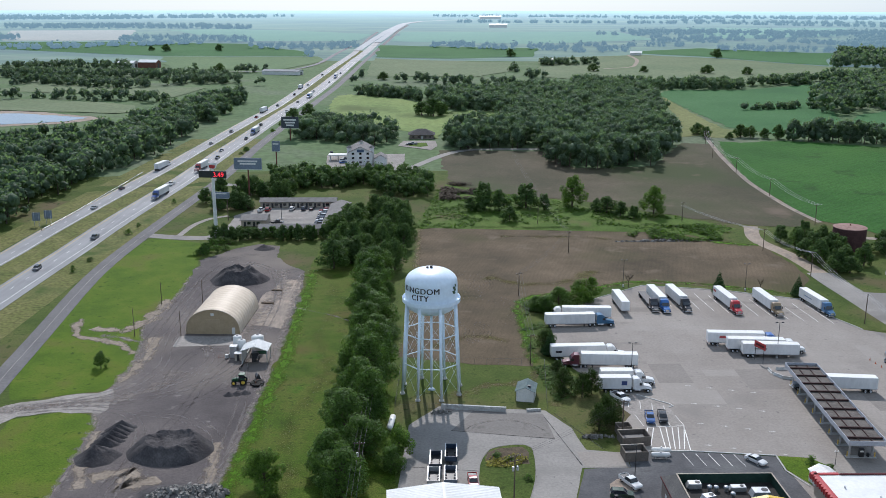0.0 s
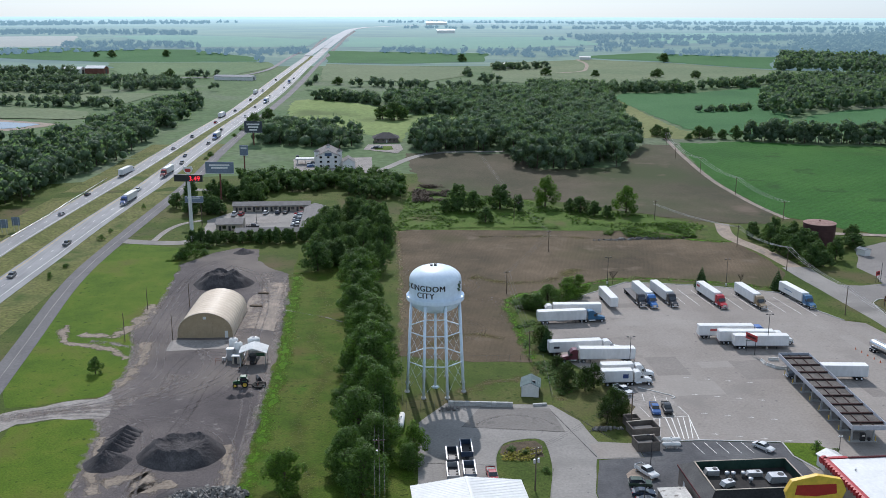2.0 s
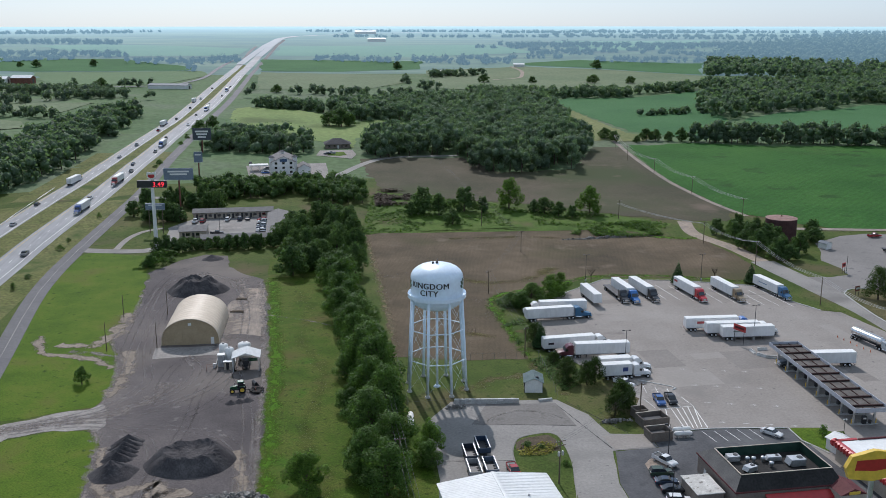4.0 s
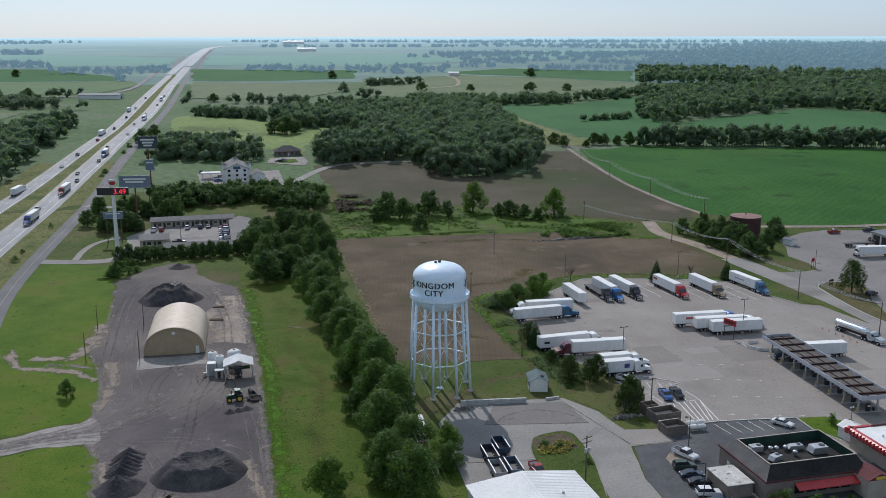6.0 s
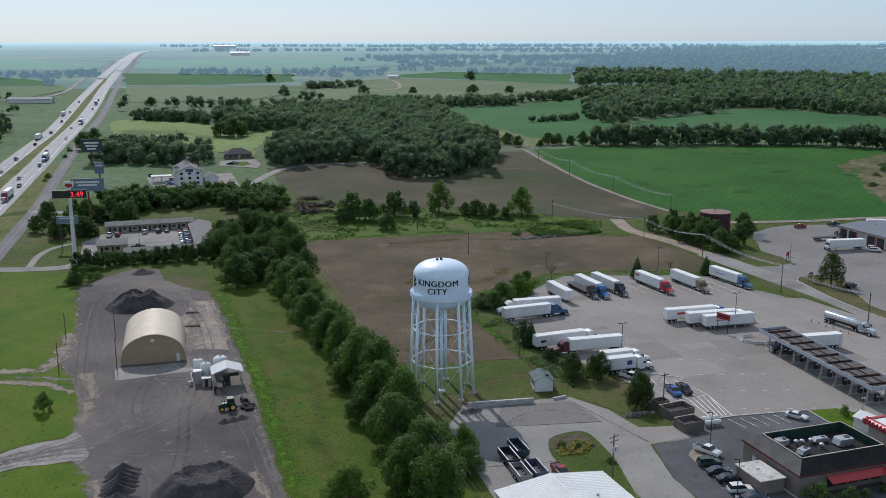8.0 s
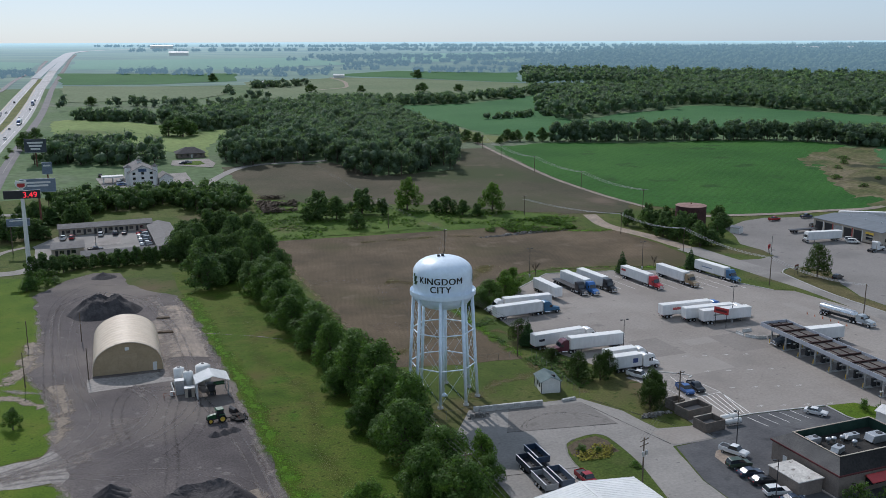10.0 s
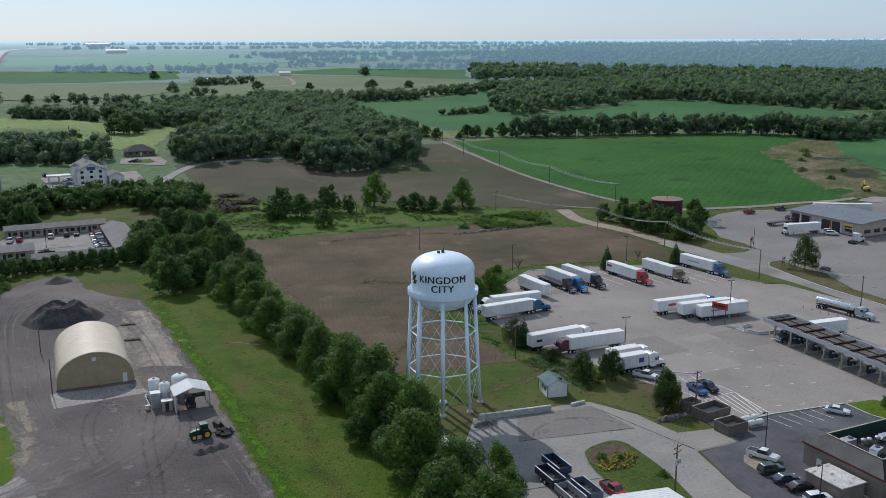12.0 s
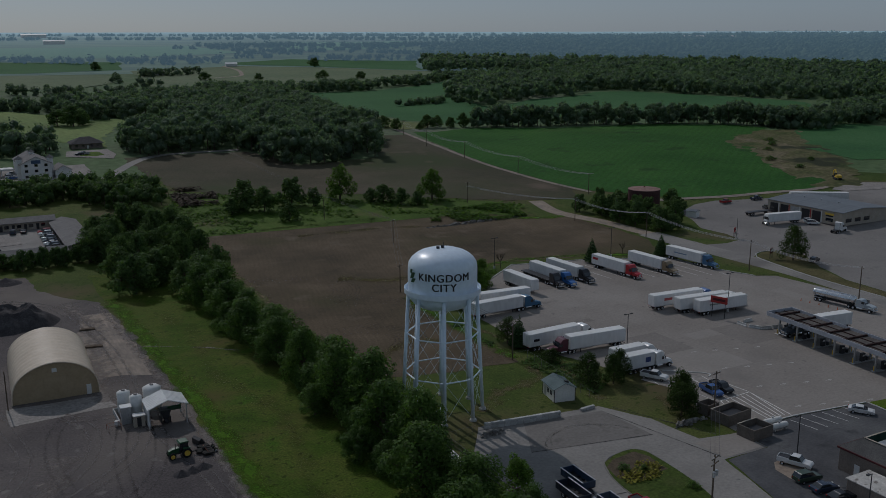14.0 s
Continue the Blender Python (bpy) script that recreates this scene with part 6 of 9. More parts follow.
# ---------------------------------------------------------------- plant in the yard
def plant_shelter():
    e = thing("plant_shelter", pose(-47.4, 21.4, 0.05, 0, 0, -1), "open white-roofed steel shelter over dark machinery", "shelter")
    for u in (-3.3, 3.3):
        for y in (-2.6, 2.6):
            part("post", bx(u - 0.1, y - 0.1, 0, u + 0.1, y + 0.1, 3.8, bev=0.02), GALV, e)
    part("gable", prism(nb(), [(-3.4, 3.7), (0, 4.9), (3.4, 3.7)], 2.55, 2.65), WALLW, e)
    part("side_wall", bx(-3.45, -2.7, 0.0, -3.35, 2.7, 3.8, bev=0.01), WALLW, e)
    for s in (-1, 1):
        rf = part("roof", prism(nb(), [(0, 4.95), (s * 3.7, 3.65), (s * 3.7, 3.75), (0, 5.07)], -3.0, 3.0), METALROOF, e, "white metal roof sheet")
        bm = nb()
        for i in range(9):
            y = -2.8 + i * 0.7
            rod(bm, (0, y, 5.08), (s * 3.68, y, 3.77), 0.035, 0.035, 4)
        part("ribs", bm, METALROOF, rf)


def brine_tank(x, y, r, h, label):
    e = thing("liquid_tank", pose(x, y, 0.05), label, "tank", "liquid tanks")
    part("shell", lathe(nb(), [(0, 0), (r, 0), (r, h * 0.3), (r * 1.02, h * 0.31), (r, h * 0.33), (r, h * 0.6), (r * 1.02, h * 0.61), (r, h * 0.63), (r, h), (r * 0.6, h + r * 0.25), (0.3, h + r * 0.32), (0, h + r * 0.33)], 28), WALLW, e, "white plastic tank shell", smooth=True)
    part("lid", rod(nb(), (0, 0, h + r * 0.3), (0, 0, h + r * 0.3 + 0.15), 0.35, 0.35, 12), DARKM, e, "dark round lid")


def crusher():
    e = thing("mixing_machine", pose(-47.6, 21.3, 0.05), "dark steel mixing machine under the shelter", "machine")
    part("hopper", prism(nb(), [(-1.0, 2.4), (1.0, 2.4), (0.45, 0.9), (-0.45, 0.9)], -1.1, 1.1), DARKM, e)
    part("side_frame", bx(-0.9, -1.1, 0, -0.7, 1.1, 1.2, bev=0.02), DARKM, e)
    part("side_frame", bx(0.7, -1.1, 0, 0.9, 1.1, 1.2, bev=0.02), DARKM, e)
    part("drum", rod(nb(), (0.6, 0.2, 2.2), (3.0, 0.2, 2.2), 0.45, 0.45, 14), GREENM, e)
    part("chute", bx(-0.4, -2.0, 0.3, 0.4, -1.0, 0.9, bev=0.05), DARKM, e)


plant_shelter()
crusher()
brine_tank(-53.6, 27.6, 1.2, 4.6, "tall white liquid storage tank")
brine_tank(-51.9, 25.0, 1.1, 4.4, "tall white liquid storage tank beside shelter")
brine_tank(-48.2, 28.6, 1.7, 4.2, "wide white round liquid tank behind shelter")


def control_hut(x, y, sx, sy, h, mat, label):
    e = thing("control_hut", pose(x, y, 0.05, 0, 0, -3), label, "hut")
    part("wall_shell", bx(-sx / 2, -sy / 2, 0, sx / 2, sy / 2, h, bev=0.03), mat, e)
    part("roof", bx(-sx / 2 - 0.12, -sy / 2 - 0.15, h, sx / 2 + 0.12, sy / 2 + 0.12, h + 0.12, bev=0.03), METALROOF, e)
    part("door", bx(-0.4, -sy / 2 - 0.05, 0.05, 0.35, -sy / 2 + 0.01, 1.9, bev=0.02), DARKM if mat is WALLT else GALV, e)


control_hut(-52.2, 21.4, 2.0, 1.4, 2.1, WALLT, "small weathered tan control hut with a dark door")
control_hut(-54.0, 23.9, 1.8, 1.6, 3.2, GALV, "grey metal equipment cabinet")


def containment():
    e = thing("containment_wall", pose(-52.6, 26.2, 0.05), "low concrete wall round the liquid tanks", "wall")
    for a in ((-2.8, -3.2, 0, -2.6, 3.6, 0.9), (2.0, -1.5, 0, 2.2, 3.6, 0.9), (-2.6, 3.4, 0, 2.0, 3.6, 0.9)):
        part("wall_side", bx(*a, bev=0.02), CBLOCK, e)


containment()


def frame_rack(x, y):
    e = thing("pipe_rack", pose(x, y, 0.05, 0, 0, 5), "thin rusty pipe rack on the gravel", "rack")
    bm = nb()
    for u in (-1.1, 1.1):
        for v in (-0.8, 0.8):
            rod(bm, (u, v, 0), (u, v, 1.1), 0.04, 0.04, 5)
    for v in (-0.8, 0.8):
        rod(bm, (-1.1, v, 1.1), (1.1, v, 1.1), 0.04, 0.04, 5)
    for u in (-1.1, 1.1):
        rod(bm, (u, -0.8, 1.1), (u, 0.8, 1.1), 0.04, 0.04, 5)
    part("rails", bm, RUST, e)
    part("pump", bx(0.5, 0.9, 0.1, 1.3, 1.7, 1.1, bev=0.1), WALLW, e)


frame_rack(-56.6, 21.6)


def farm_tractor():
    e = thing("farm_tractor", pose(-48.7, 4.9, 0.05, 0, 0, 182), "green farm tractor with yellow wheels in the yard", "tractor")
    part("bonnet", bevelled(prism(nb(), [(0.2, 0.9), (0.2, 1.75), (1.4, 1.65), (2.1, 1.4), (2.15, 0.8)], -0.42, 0.42), 0.07), GREENM, e)
    cab = part("cab_glass", bevelled(prism(nb(), [(-1.1, 1.2), (-1.2, 2.6), (0.2, 2.6), (0.35, 1.2)], -0.72, 0.72), 0.04), GLASS, e, "glazed cab")
    part("cab_roof", bevelled(prism(nb(), [(-1.35, 2.6), (-1.2, 2.85), (0.2, 2.85), (0.4, 2.6)], -0.85, 0.85), 0.06), GREENM, e)
    part("chassis", bx(-1.3, -0.3, 0.6, 2.0, 0.3, 1.0, bev=0.05), DARKM, e)
    part("exhaust", rod(nb(), (0.9, 0.35, 1.6), (0.9, 0.35, 2.7), 0.06, 0.06, 8), DARKM, e)
    for s in (-1, 1):
        wheel(e, -0.85, s * 0.95, BIG_WHEEL, 0.85)
        wheel(e, 1.55, s * 0.85, MID_WHEEL, 0.6)
        part("mudguard", bx(-1.5, min(s * 0.7, s * 1.2), 1.65, -0.2, max(s * 0.7, s * 1.2), 1.78, bev=0.05), GREENM, e)


MOWERDARK = ramp_mat("worn_dark_steel", ((0.02, 0.02, 0.02), (0.05, 0.046, 0.042)), scale=1.5, fine=6, rough=0.85, spec=0.1, mix=0.3)


def mower():
    e = thing("rotary_mower", pose(-44.7, 4.7, 0.05, 0, 0, 182), "dark folding rotary mower hitched behind the tractor", "mower")
    part("deck", bevelled(prism(nb(), [(-1.3, -0.8), (1.1, -0.8), (1.5, -0.35), (1.5, 0.35), (1.1, 0.8), (-1.3, 0.8)], 0.3, 0.55, axis="z"), 0.05), MOWERDARK, e)
    part("gearbox", bx(-0.3, -0.3, 0.55, 0.4, 0.3, 0.95, bev=0.08), MOWERDARK, e)
    part("drawbar", bx(1.3, -0.08, 0.5, 2.4, 0.08, 0.65, bev=0.02), MOWERDARK, e)
    part("rear_bar", rod(nb(), (-1.7, -1.5, 0.7), (-1.7, 1.5, 0.7), 0.07, 0.07, 6), MOWERDARK, e)
    for s in (-1, 1):
        part("wing_deck", bevelled(prism(nb(), [(-1.2, min(s * 0.9, s * 2.0)), (0.5, min(s * 0.9, s * 2.0)), (0.9, s * 1.45), (0.5, max(s * 0.9, s * 2.0)), (-1.2, max(s * 0.9, s * 2.0))], 0.34, 0.58, axis="z"), 0.04), MOWERDARK, e)
        wheel(e, -1.7, s * 0.8, CAR_WHEEL, 0.33)
        part("wing_brace", rod(nb(), (0, s * 0.3, 0.9), (-0.2, s * 1.6, 0.6), 0.06, 0.06, 6), RUST, e)
        part("hitch_arm", rod(nb(), (-1.7, s * 0.5, 0.75), (0.9, s * 0.15, 0.95), 0.05, 0.05, 6), MOWERDARK, e)


farm_tractor()
mower()


def bucket(x, y):
    e = thing("loader_bucket", pose(x, y, 0.05, 0, 0, 20), "black steel loader bucket lying on the ground", "bucket")
    part("shell", prism(nb(), [(-0.7, 0.05), (0.6, 0.0), (0.7, 0.1), (-0.5, 0.25), (-0.6, 1.0), (-0.2, 1.3), (-0.35, 1.35), (-0.8, 1.05)], -1.1, 1.1), DARKM, e)
    for s in (-1, 1):
        part("cheek", prism(nb(), [(-0.75, 0.05), (0.65, 0.05), (-0.2, 1.3), (-0.75, 1.0)], s * 1.1 - 0.03, s * 1.1 + 0.03), DARKM, e)


bucket(-44.6, 8.4)


def pile(x, y, rx, ry, h, seed, label, flat=0.0, mat=None, dip=0.0):
    """A heap with an uneven skin and sloping sides."""
    e = thing("aggregate_pile", pose(x, y, 0.0), label, "pile", "aggregate piles", "stuff")
    bm = nb()
    na, nr = 56, 16
    rings = []
    for j in range(nr + 1):
        f = j / nr
        ring = []
        for i in range(na):
            a = 2 * math.pi * i / na
            k = 1 + 0.16 * noise.noise((math.cos(a) * 1.6, math.sin(a) * 1.6, seed))
            px, py = rx * f * k * math.cos(a), ry * f * k * math.sin(a)
            z = h * (1 - max(0, (f - flat) / (1 - flat)) ** 1.0)
            z *= 1 - dip * max(0.0, 1 - (f / max(0.05, flat)) ** 3)
            z *= 1 + 0.22 * noise.noise((px * 0.35, py * 0.35, seed)) + 0.08 * noise.noise((px * 1.4, py * 1.4, seed))
            z += 0.10 * noise.noise((px * 3, py * 3, seed)) * (1 - f)
            ring.append(bm.verts.new((px, py, max(0.02, z) if f < 1 else 0.03)))
        rings.append(ring)
    for a, b in zip(rings, rings[1:]):
        for i in range(na):
            j = (i + 1) % na
            if a is rings[0]:
                bm.faces.new((a[0], b[i], b[j]))
            else:
                bm.faces.new((a[i], b[i], b[j], a[j]))
    for v in [v for v in bm.verts if not v.link_faces]:
        bm.verts.remove(v)
    bmesh.ops.recalc_face_normals(bm, faces=bm.faces)
    part("heap", bm, mat or COAL, e, smooth=False)


pile(-56.5, -32, 9.4, 7.2, 3.3, 1.0, "broad hollow-topped heap of dark aggregate in the yard", flat=0.58, dip=0.28)
pile(-71.6, -34.5, 4.8, 4.6, 3.0, 2.0, "steep dark heap of aggregate", flat=0.05)
for i in range(6):
    pile(-71.9 + i * 0.25, -28.6 + i * 1.75, 3.5, 1.55, 1.9, 3.0 + i, "dark dumped load of aggregate in a line")
pile(-67.0, 98, 10, 8.5, 4.4, 9.0, "broad dark heap of aggregate behind the barn", flat=0.45, dip=0.25)
pile(-64.9, 141.5, 4.2, 3.4, 1.9, 12.0, "small dark heap of aggregate at the yard end")
for i in range(3):
    pile(-50.2 + i * 1.9, -2.0 + i * 0.5, 1.5, 1.4, 0.9, 20.0 + i, "small grey load of gravel near tractor")
pile(-52, -50.5, 6.5, 4.5, 1.6, 25.0, "rough heap of rubble and soil at the yard edge", mat=COAL)


def rubble(x, y, rx, ry, h, n, seed, mat, label):
    """Broken lumps heaped on one another."""
    rng = random.Random(seed)
    bm = nb()
    for i in range(n):
        a, f = rng.uniform(0, 6.283), math.sqrt(rng.random())
        s = rng.uniform(0.15, 0.55) * rng.uniform(0.6, 1.2)
        c = Vector((x + rx * f * math.cos(a), y + ry * f * math.sin(a), h * (1 - f) * rng.uniform(0.7, 1.0) + s * 0.4))
        q = Euler((rng.uniform(0, 3), rng.uniform(0, 3), rng.uniform(0, 3))).to_matrix()
        vs = [bm.verts.new(c + q @ Vector((u * s * rng.uniform(0.6, 1.2), v * s * rng.uniform(0.5, 1.0), w * s * rng.uniform(0.3, 0.8)))) for u in (-1, 1) for v in (-1, 1) for w in (-1, 1)]
        for f4 in ((0, 1, 3, 2), (4, 6, 7, 5), (0, 4, 5, 1), (2, 3, 7, 6), (0, 2, 6, 4), (1, 5, 7, 3)):
            bm.faces.new([vs[k] for k in f4])
    return tagged(part("rubble_heap", bm, mat), label, "rubble", kind="stuff")


STONE = ramp_mat("broken_stone", ((0.10, 0.095, 0.09), (0.2, 0.19, 0.175), (0.3, 0.285, 0.26)), scale=0.6, fine=3, bump=0.5, mix=0.3, rand=0.35, island=True)
rubble(-46.5, -50.5, 6.0, 3.4, 1.3, 420, 5, STONE, "heap of grey broken concrete and stones")
rubble(-51.5, -51.0, 5.0, 3.0, 1.5, 260, 6, STONE, "heap of grey broken concrete and soil")
rubble(2.0, -13.5, 2.4, 0.7, 0.6, 40, 7, STONE, "few grey stones beside the block wall")
rubble(98, 150, 22, 1.6, 0.9, 320, 8, STONE, "bank of pale broken stones at the field edge")
rubble(36, -27, 4.5, 0.6, 0.4, 36, 9, STONE, "stones along the edge of the drive")


def timber(x, y, ln, rot):
    e = thing("timber_stack", pose(x, y, 0.05, 0, 0, rot), "short stack of weathered timbers on the dirt", "timber")
    for i in range(3):
        part("beam", bx(-ln / 2 + i * 0.2, i * 0.45 - 0.7, 0, ln / 2 - i * 0.15, i * 0.45 - 0.3, 0.4, bev=0.03), WOODP, e)


timber(-51.5, 85.5, 3.6, -8)
timber(-52.3, 71.5, 4.2, -12)


# ---------------------------------------------------------------- poles
def utility_pole(x, y, h, rot, arms=1, boxes=0, lean=0.0, r=0.16):
    e = thing("utility_pole", pose(x, y, gz(x, y), lean, 0, rot), "weathered wooden utility pole with crossarms" if arms else "plain weathered wooden pole", "pole", "wooden poles")
    part("pole", rod(nb(), (0, 0, -0.3), (0, 0, h), r, r * 0.7, 10), WOODP, e)
    for i in range(arms):
        z = h - 0.4 - i * 0.9
        part("crossarm", bx(-1.2, -0.16, z - 0.07, 1.2, -0.04, z + 0.07, bev=0.015), WOODP, e)
        for u in (-1.05, -0.45, 0.45, 1.05):
            part("insulator", lathe(nb(), [(0, z + 0.07), (0.05, z + 0.08), (0.07, z + 0.16), (0.04, z + 0.24), (0, z + 0.25)], 8, cx=u, cy=-0.1), GALV, e)
    for i in range(boxes):
        u = (-0.45, 0.45, 0.0)[i]
        part("transformer", lathe(nb(), [(0, h - 3.3), (0.24, h - 3.28), (0.25, h - 2.5), (0.18, h - 2.4), (0, h - 2.38)], 12, cx=u, cy=-0.25), GALV, e, "grey can transformer")
    return e


# Matt pale grey: bare aluminium with its sun glint put into the colour.
WIRE = paint("aluminium_wire", (0.42, 0.42, 0.42), rough=0.75, dirt=0.1)


def cable(points, sag, r=0.03, name="overhead_cable", mat=None):
    """A hanging line from pole to pole."""
    cu = bpy.data.curves.new(name, "CURVE")
    cu.dimensions = "3D"
    cu.bevel_depth = r
    cu.bevel_resolution = 0
    for a, b in zip(points, points[1:]):
        a, b = Vector(a), Vector(b)
        s = cu.splines.new("POLY")
        s.points.add(12)
        for i in range(13):
            f = i / 12
            p = a.lerp(b, f)
            s.points[i].co = (p.x, p.y, p.z - 4 * sag * f * (1 - f), 1)
    cu.materials.append(mat or DARKM)
    return tagged(new(name, cu), "bare bright overhead wire between poles" if mat else "thin dark overhead cable between poles", "cable", "cables")


for x, y, h in ((-86.2, 70.5, 7.5), (-86.1, 41, 8.5), (-72.6, 40.5, 8), (-73.4, 71.8, 8)):
    utility_pole(x, y, h, 0, arms=0, r=0.13)
UP = [(-14.3, -10, 8.8), (-15, -46, 9.0)]
for x, y, h in UP:
    utility_pole(x, y, h, 0, arms=1, boxes=1)
utility_pole(15.4, -53.4, 9.6, 20, arms=2, boxes=2)
utility_pole(42.0, -27.2, 9.2, 10, arms=1)
utility_pole(26.5, 17.4, 8.5, 30, arms=1)
utility_pole(29.5, 78.5, 8.0, 30, arms=1)
utility_pole(54.5, 134, 8.5, 30, arms=1)
utility_pole(131.0, 134, 9.0, 20, arms=1)
for py in (372, 322, 279, 228, 173):
    utility_pole(178 if py == 372 else 167.5, py, 9.0, 5, arms=1)
utility_pole(112, 182, 8.8, 20, arms=1)
utility_pole(135.8, 99.3, 9.2, 40, arms=1)
utility_pole(131.5, 48.2, 9.5, 60, arms=1)
utility_pole(132.5, 10.9, 9.5, 60, arms=1)
utility_pole(48, 180, 8, 20, arms=0)
for dx in (-0.9, 0.0, 0.9):
    cable([(54.5 + dx, 134, 8.2), (29.5 + dx, 78.5, 7.7), (26.5 + dx, 17.4, 8.1)], 1.0)
    cable([(48 + dx, 300, gz(48, 300) + 9), (54.5 + dx, 134, 8.2)], 2.0)
    cable([(-14.3 + dx, -10, 8.5), (-15 + dx, -46, 8.7), (-15.5 + dx, -110, 9)], 0.6)
    cable([(15.4 + dx, -53.4, 9.3), (42.0 + dx, -27.2, 8.9)], 0.8, r=0.02)
    cable([(131 + dx, 134, 8.8), (135.8 + dx, 99.3, 9.0), (131.5 + dx, 48.2, 9.2), (132.5 + dx, 10.9, 9.2)], 1.6, r=0.045, mat=WIRE)
    cable([(112 + dx, 182, 8.6), (131 + dx, 134, 8.8)], 1.2, r=0.045, mat=WIRE)
    cable([(178 + dx * 1.6, 372, gz(178, 372) + 8.5), (167 + dx * 1.6, 322, gz(167, 322) + 8.7), (167.5 + dx * 1.6, 279, gz(167.5, 279) + 8.7), (168 + dx * 1.6, 228, gz(168, 228) + 8.7), (168.5 + dx * 1.6, 173, gz(168.5, 173) + 8.7)], 1.6, r=0.05, mat=WIRE)


def light_pole(x, y, h, heads=2, label="tall dark steel parking light pole", rot=0):
    e = thing("light_pole", pose(x, y, gz(x, y) + 0.05, 0, 0, rot), label, "lamp post", "light poles")
    part("base", rod(nb(), (0, 0, 0), (0, 0, 0.8), 0.3, 0.3, 12), CBLOCK, e, "concrete base")
    part("pole", rod(nb(), (0, 0, 0.7), (0, 0, h), 0.1, 0.07, 8), DARKM, e)
    for i in range(heads):
        s = (-1, 1)[i]
        part("arm", rod(nb(), (0, 0, h - 0.15), (s * 0.6, 0, h), 0.04, 0.04, 6), DARKM, e)
        part("lamp_head", bx(min(s * 0.5, s * 1.15), -0.2, h - 0.12, max(s * 0.5, s * 1.15), 0.2, h + 0.1, bev=0.05), DARKM, e)


light_pole(94.4, 20.6, 10.3)
light_pole(66.3, 88.2, 9.5)
light_pole(106.6, 82.6, 9.5)
light_pole(40.2, -47.8, 8.5, heads=1)
light_pole(33.2, -66.5, 8.0, heads=1)
light_pole(52.0, 9.5, 8.8)
light_pole(162.5, 83, 7, heads=0, label="thin grey steel pole")


def globe_lamp(x, y):
    e = thing("globe_lamp", pose(x, y, 0.06), "short post lamp with white globes", "lamp post")
    part("post", rod(nb(), (0, 0, 0), (0, 0, 3.0), 0.06, 0.05, 8), DARKM, e)
    for u in (-0.3, 0.3):
        bm = nb()
        bmesh.ops.create_uvsphere(bm, u_segments=12, v_segments=8, radius=0.2, matrix=Matrix.Translation((u, 0, 3.15)))
        part("globe", bm, WALLW, e, smooth=True)
    part("arm", bx(-0.3, -0.03, 2.9, 0.3, 0.03, 2.96, bev=0.01), DARKM, e)


globe_lamp(84.0, -40.8)


# ---------------------------------------------------------------- buildings
FASCIA = ramp_mat("fascia_paint", ((0.36, 0.37, 0.41), (0.44, 0.45, 0.48)), scale=0.3, fine=2.5, rough=0.55, mix=0.1)
RUSTBEAM = ramp_mat("brown_beam_paint", ((0.035, 0.02, 0.018), (0.06, 0.034, 0.03)), scale=0.5, fine=3, rough=0.7, mix=0.2)


def fuel_canopy():
    e = thing("fuel_canopy", pose(90, 4.2, 0.06, 0, 0, -4.2), "long flat truck fuel canopy with an open-framed roof", "canopy")
    W, L, zt, zb = 8.0, 44.5, 5.2, 4.15
    part("roof_deck", bx(0.1, -L + 0.1, zb + 0.25, W - 0.1, -0.1, zb + 0.4, bev=0.02), ramp_mat("canopy_deck", ((0.085, 0.075, 0.068), (0.15, 0.135, 0.122)), scale=0.35, fine=2.0, rough=0.7, mix=0.2), e, "weathered grey roof deck")
    for a in ((0, -L, zb, 0.14, 0, zt), (W - 0.14, -L, zb, W, 0, zt), (0.14, -0.14, zb, W - 0.14, 0, zt), (0.14, -L, zb, W - 0.14, -L + 0.14, zt)):
        part("fascia", bx(*a, bev=0.02), FASCIA, e, "pale grey fascia")
    for i in range(9):
        y = -2.6 - i * 4.9
        part("roof_beam", bx(0.15, y - 0.22, zb + 0.4, W - 0.15, y + 0.22, zb + 0.78, bev=0.03), RUSTBEAM, e, "dark red-brown steel roof beam")
    for u in (W * 0.33, W * 0.66):
        part("purlin", bx(u - 0.1, -L + 0.2, zb + 0.4, u + 0.1, -0.2, zb + 0.6, bev=0.02), RUSTBEAM, e)
    for i in range(8):
        y = -2.8 - i * 5.5
        for u in (1.6, W - 1.6):
            part("column", bx(u - 0.18, y - 0.18, 0, u + 0.18, y + 0.18, zb + 0.3, bev=0.02), GALV, e)


def fuel_island(x, y, rot):
    e = thing("fuel_island", pose(x, y, 0.06, 0, 0, rot), "concrete pump island with dispenser and yellow bollards", "fuel pump", "fuel islands")
    part("kerb", bx(-3.2, -0.55, 0, 3.2, 0.55, 0.16, bev=0.05), CBLOCK, e)
    d = part("dispenser", bx(-0.5, -0.35, 0.16, 0.5, 0.35, 2.0, bev=0.05), DARKM, e, "dark fuel dispenser")
    part("display", bx(-0.35, -0.375, 1.3, 0.35, -0.34, 1.7, bev=0.01), WALLW, d)
    for u in (-2.9, -2.3, 2.3, 2.9):
        part("bollard", rod(nb(), (u, 0, 0.1), (u, 0, 1.25), 0.11, 0.11, 10), YEL, e, "yellow steel bollard")
    part("bin", bx(1.2, -0.3, 0.16, 1.7, 0.3, 1.0, bev=0.05), DARKM, e)


fuel_canopy()
for i in range(8):
    fuel_island(93.8 - 0.40 * i, 1.2 - 5.5 * i, -4.2)


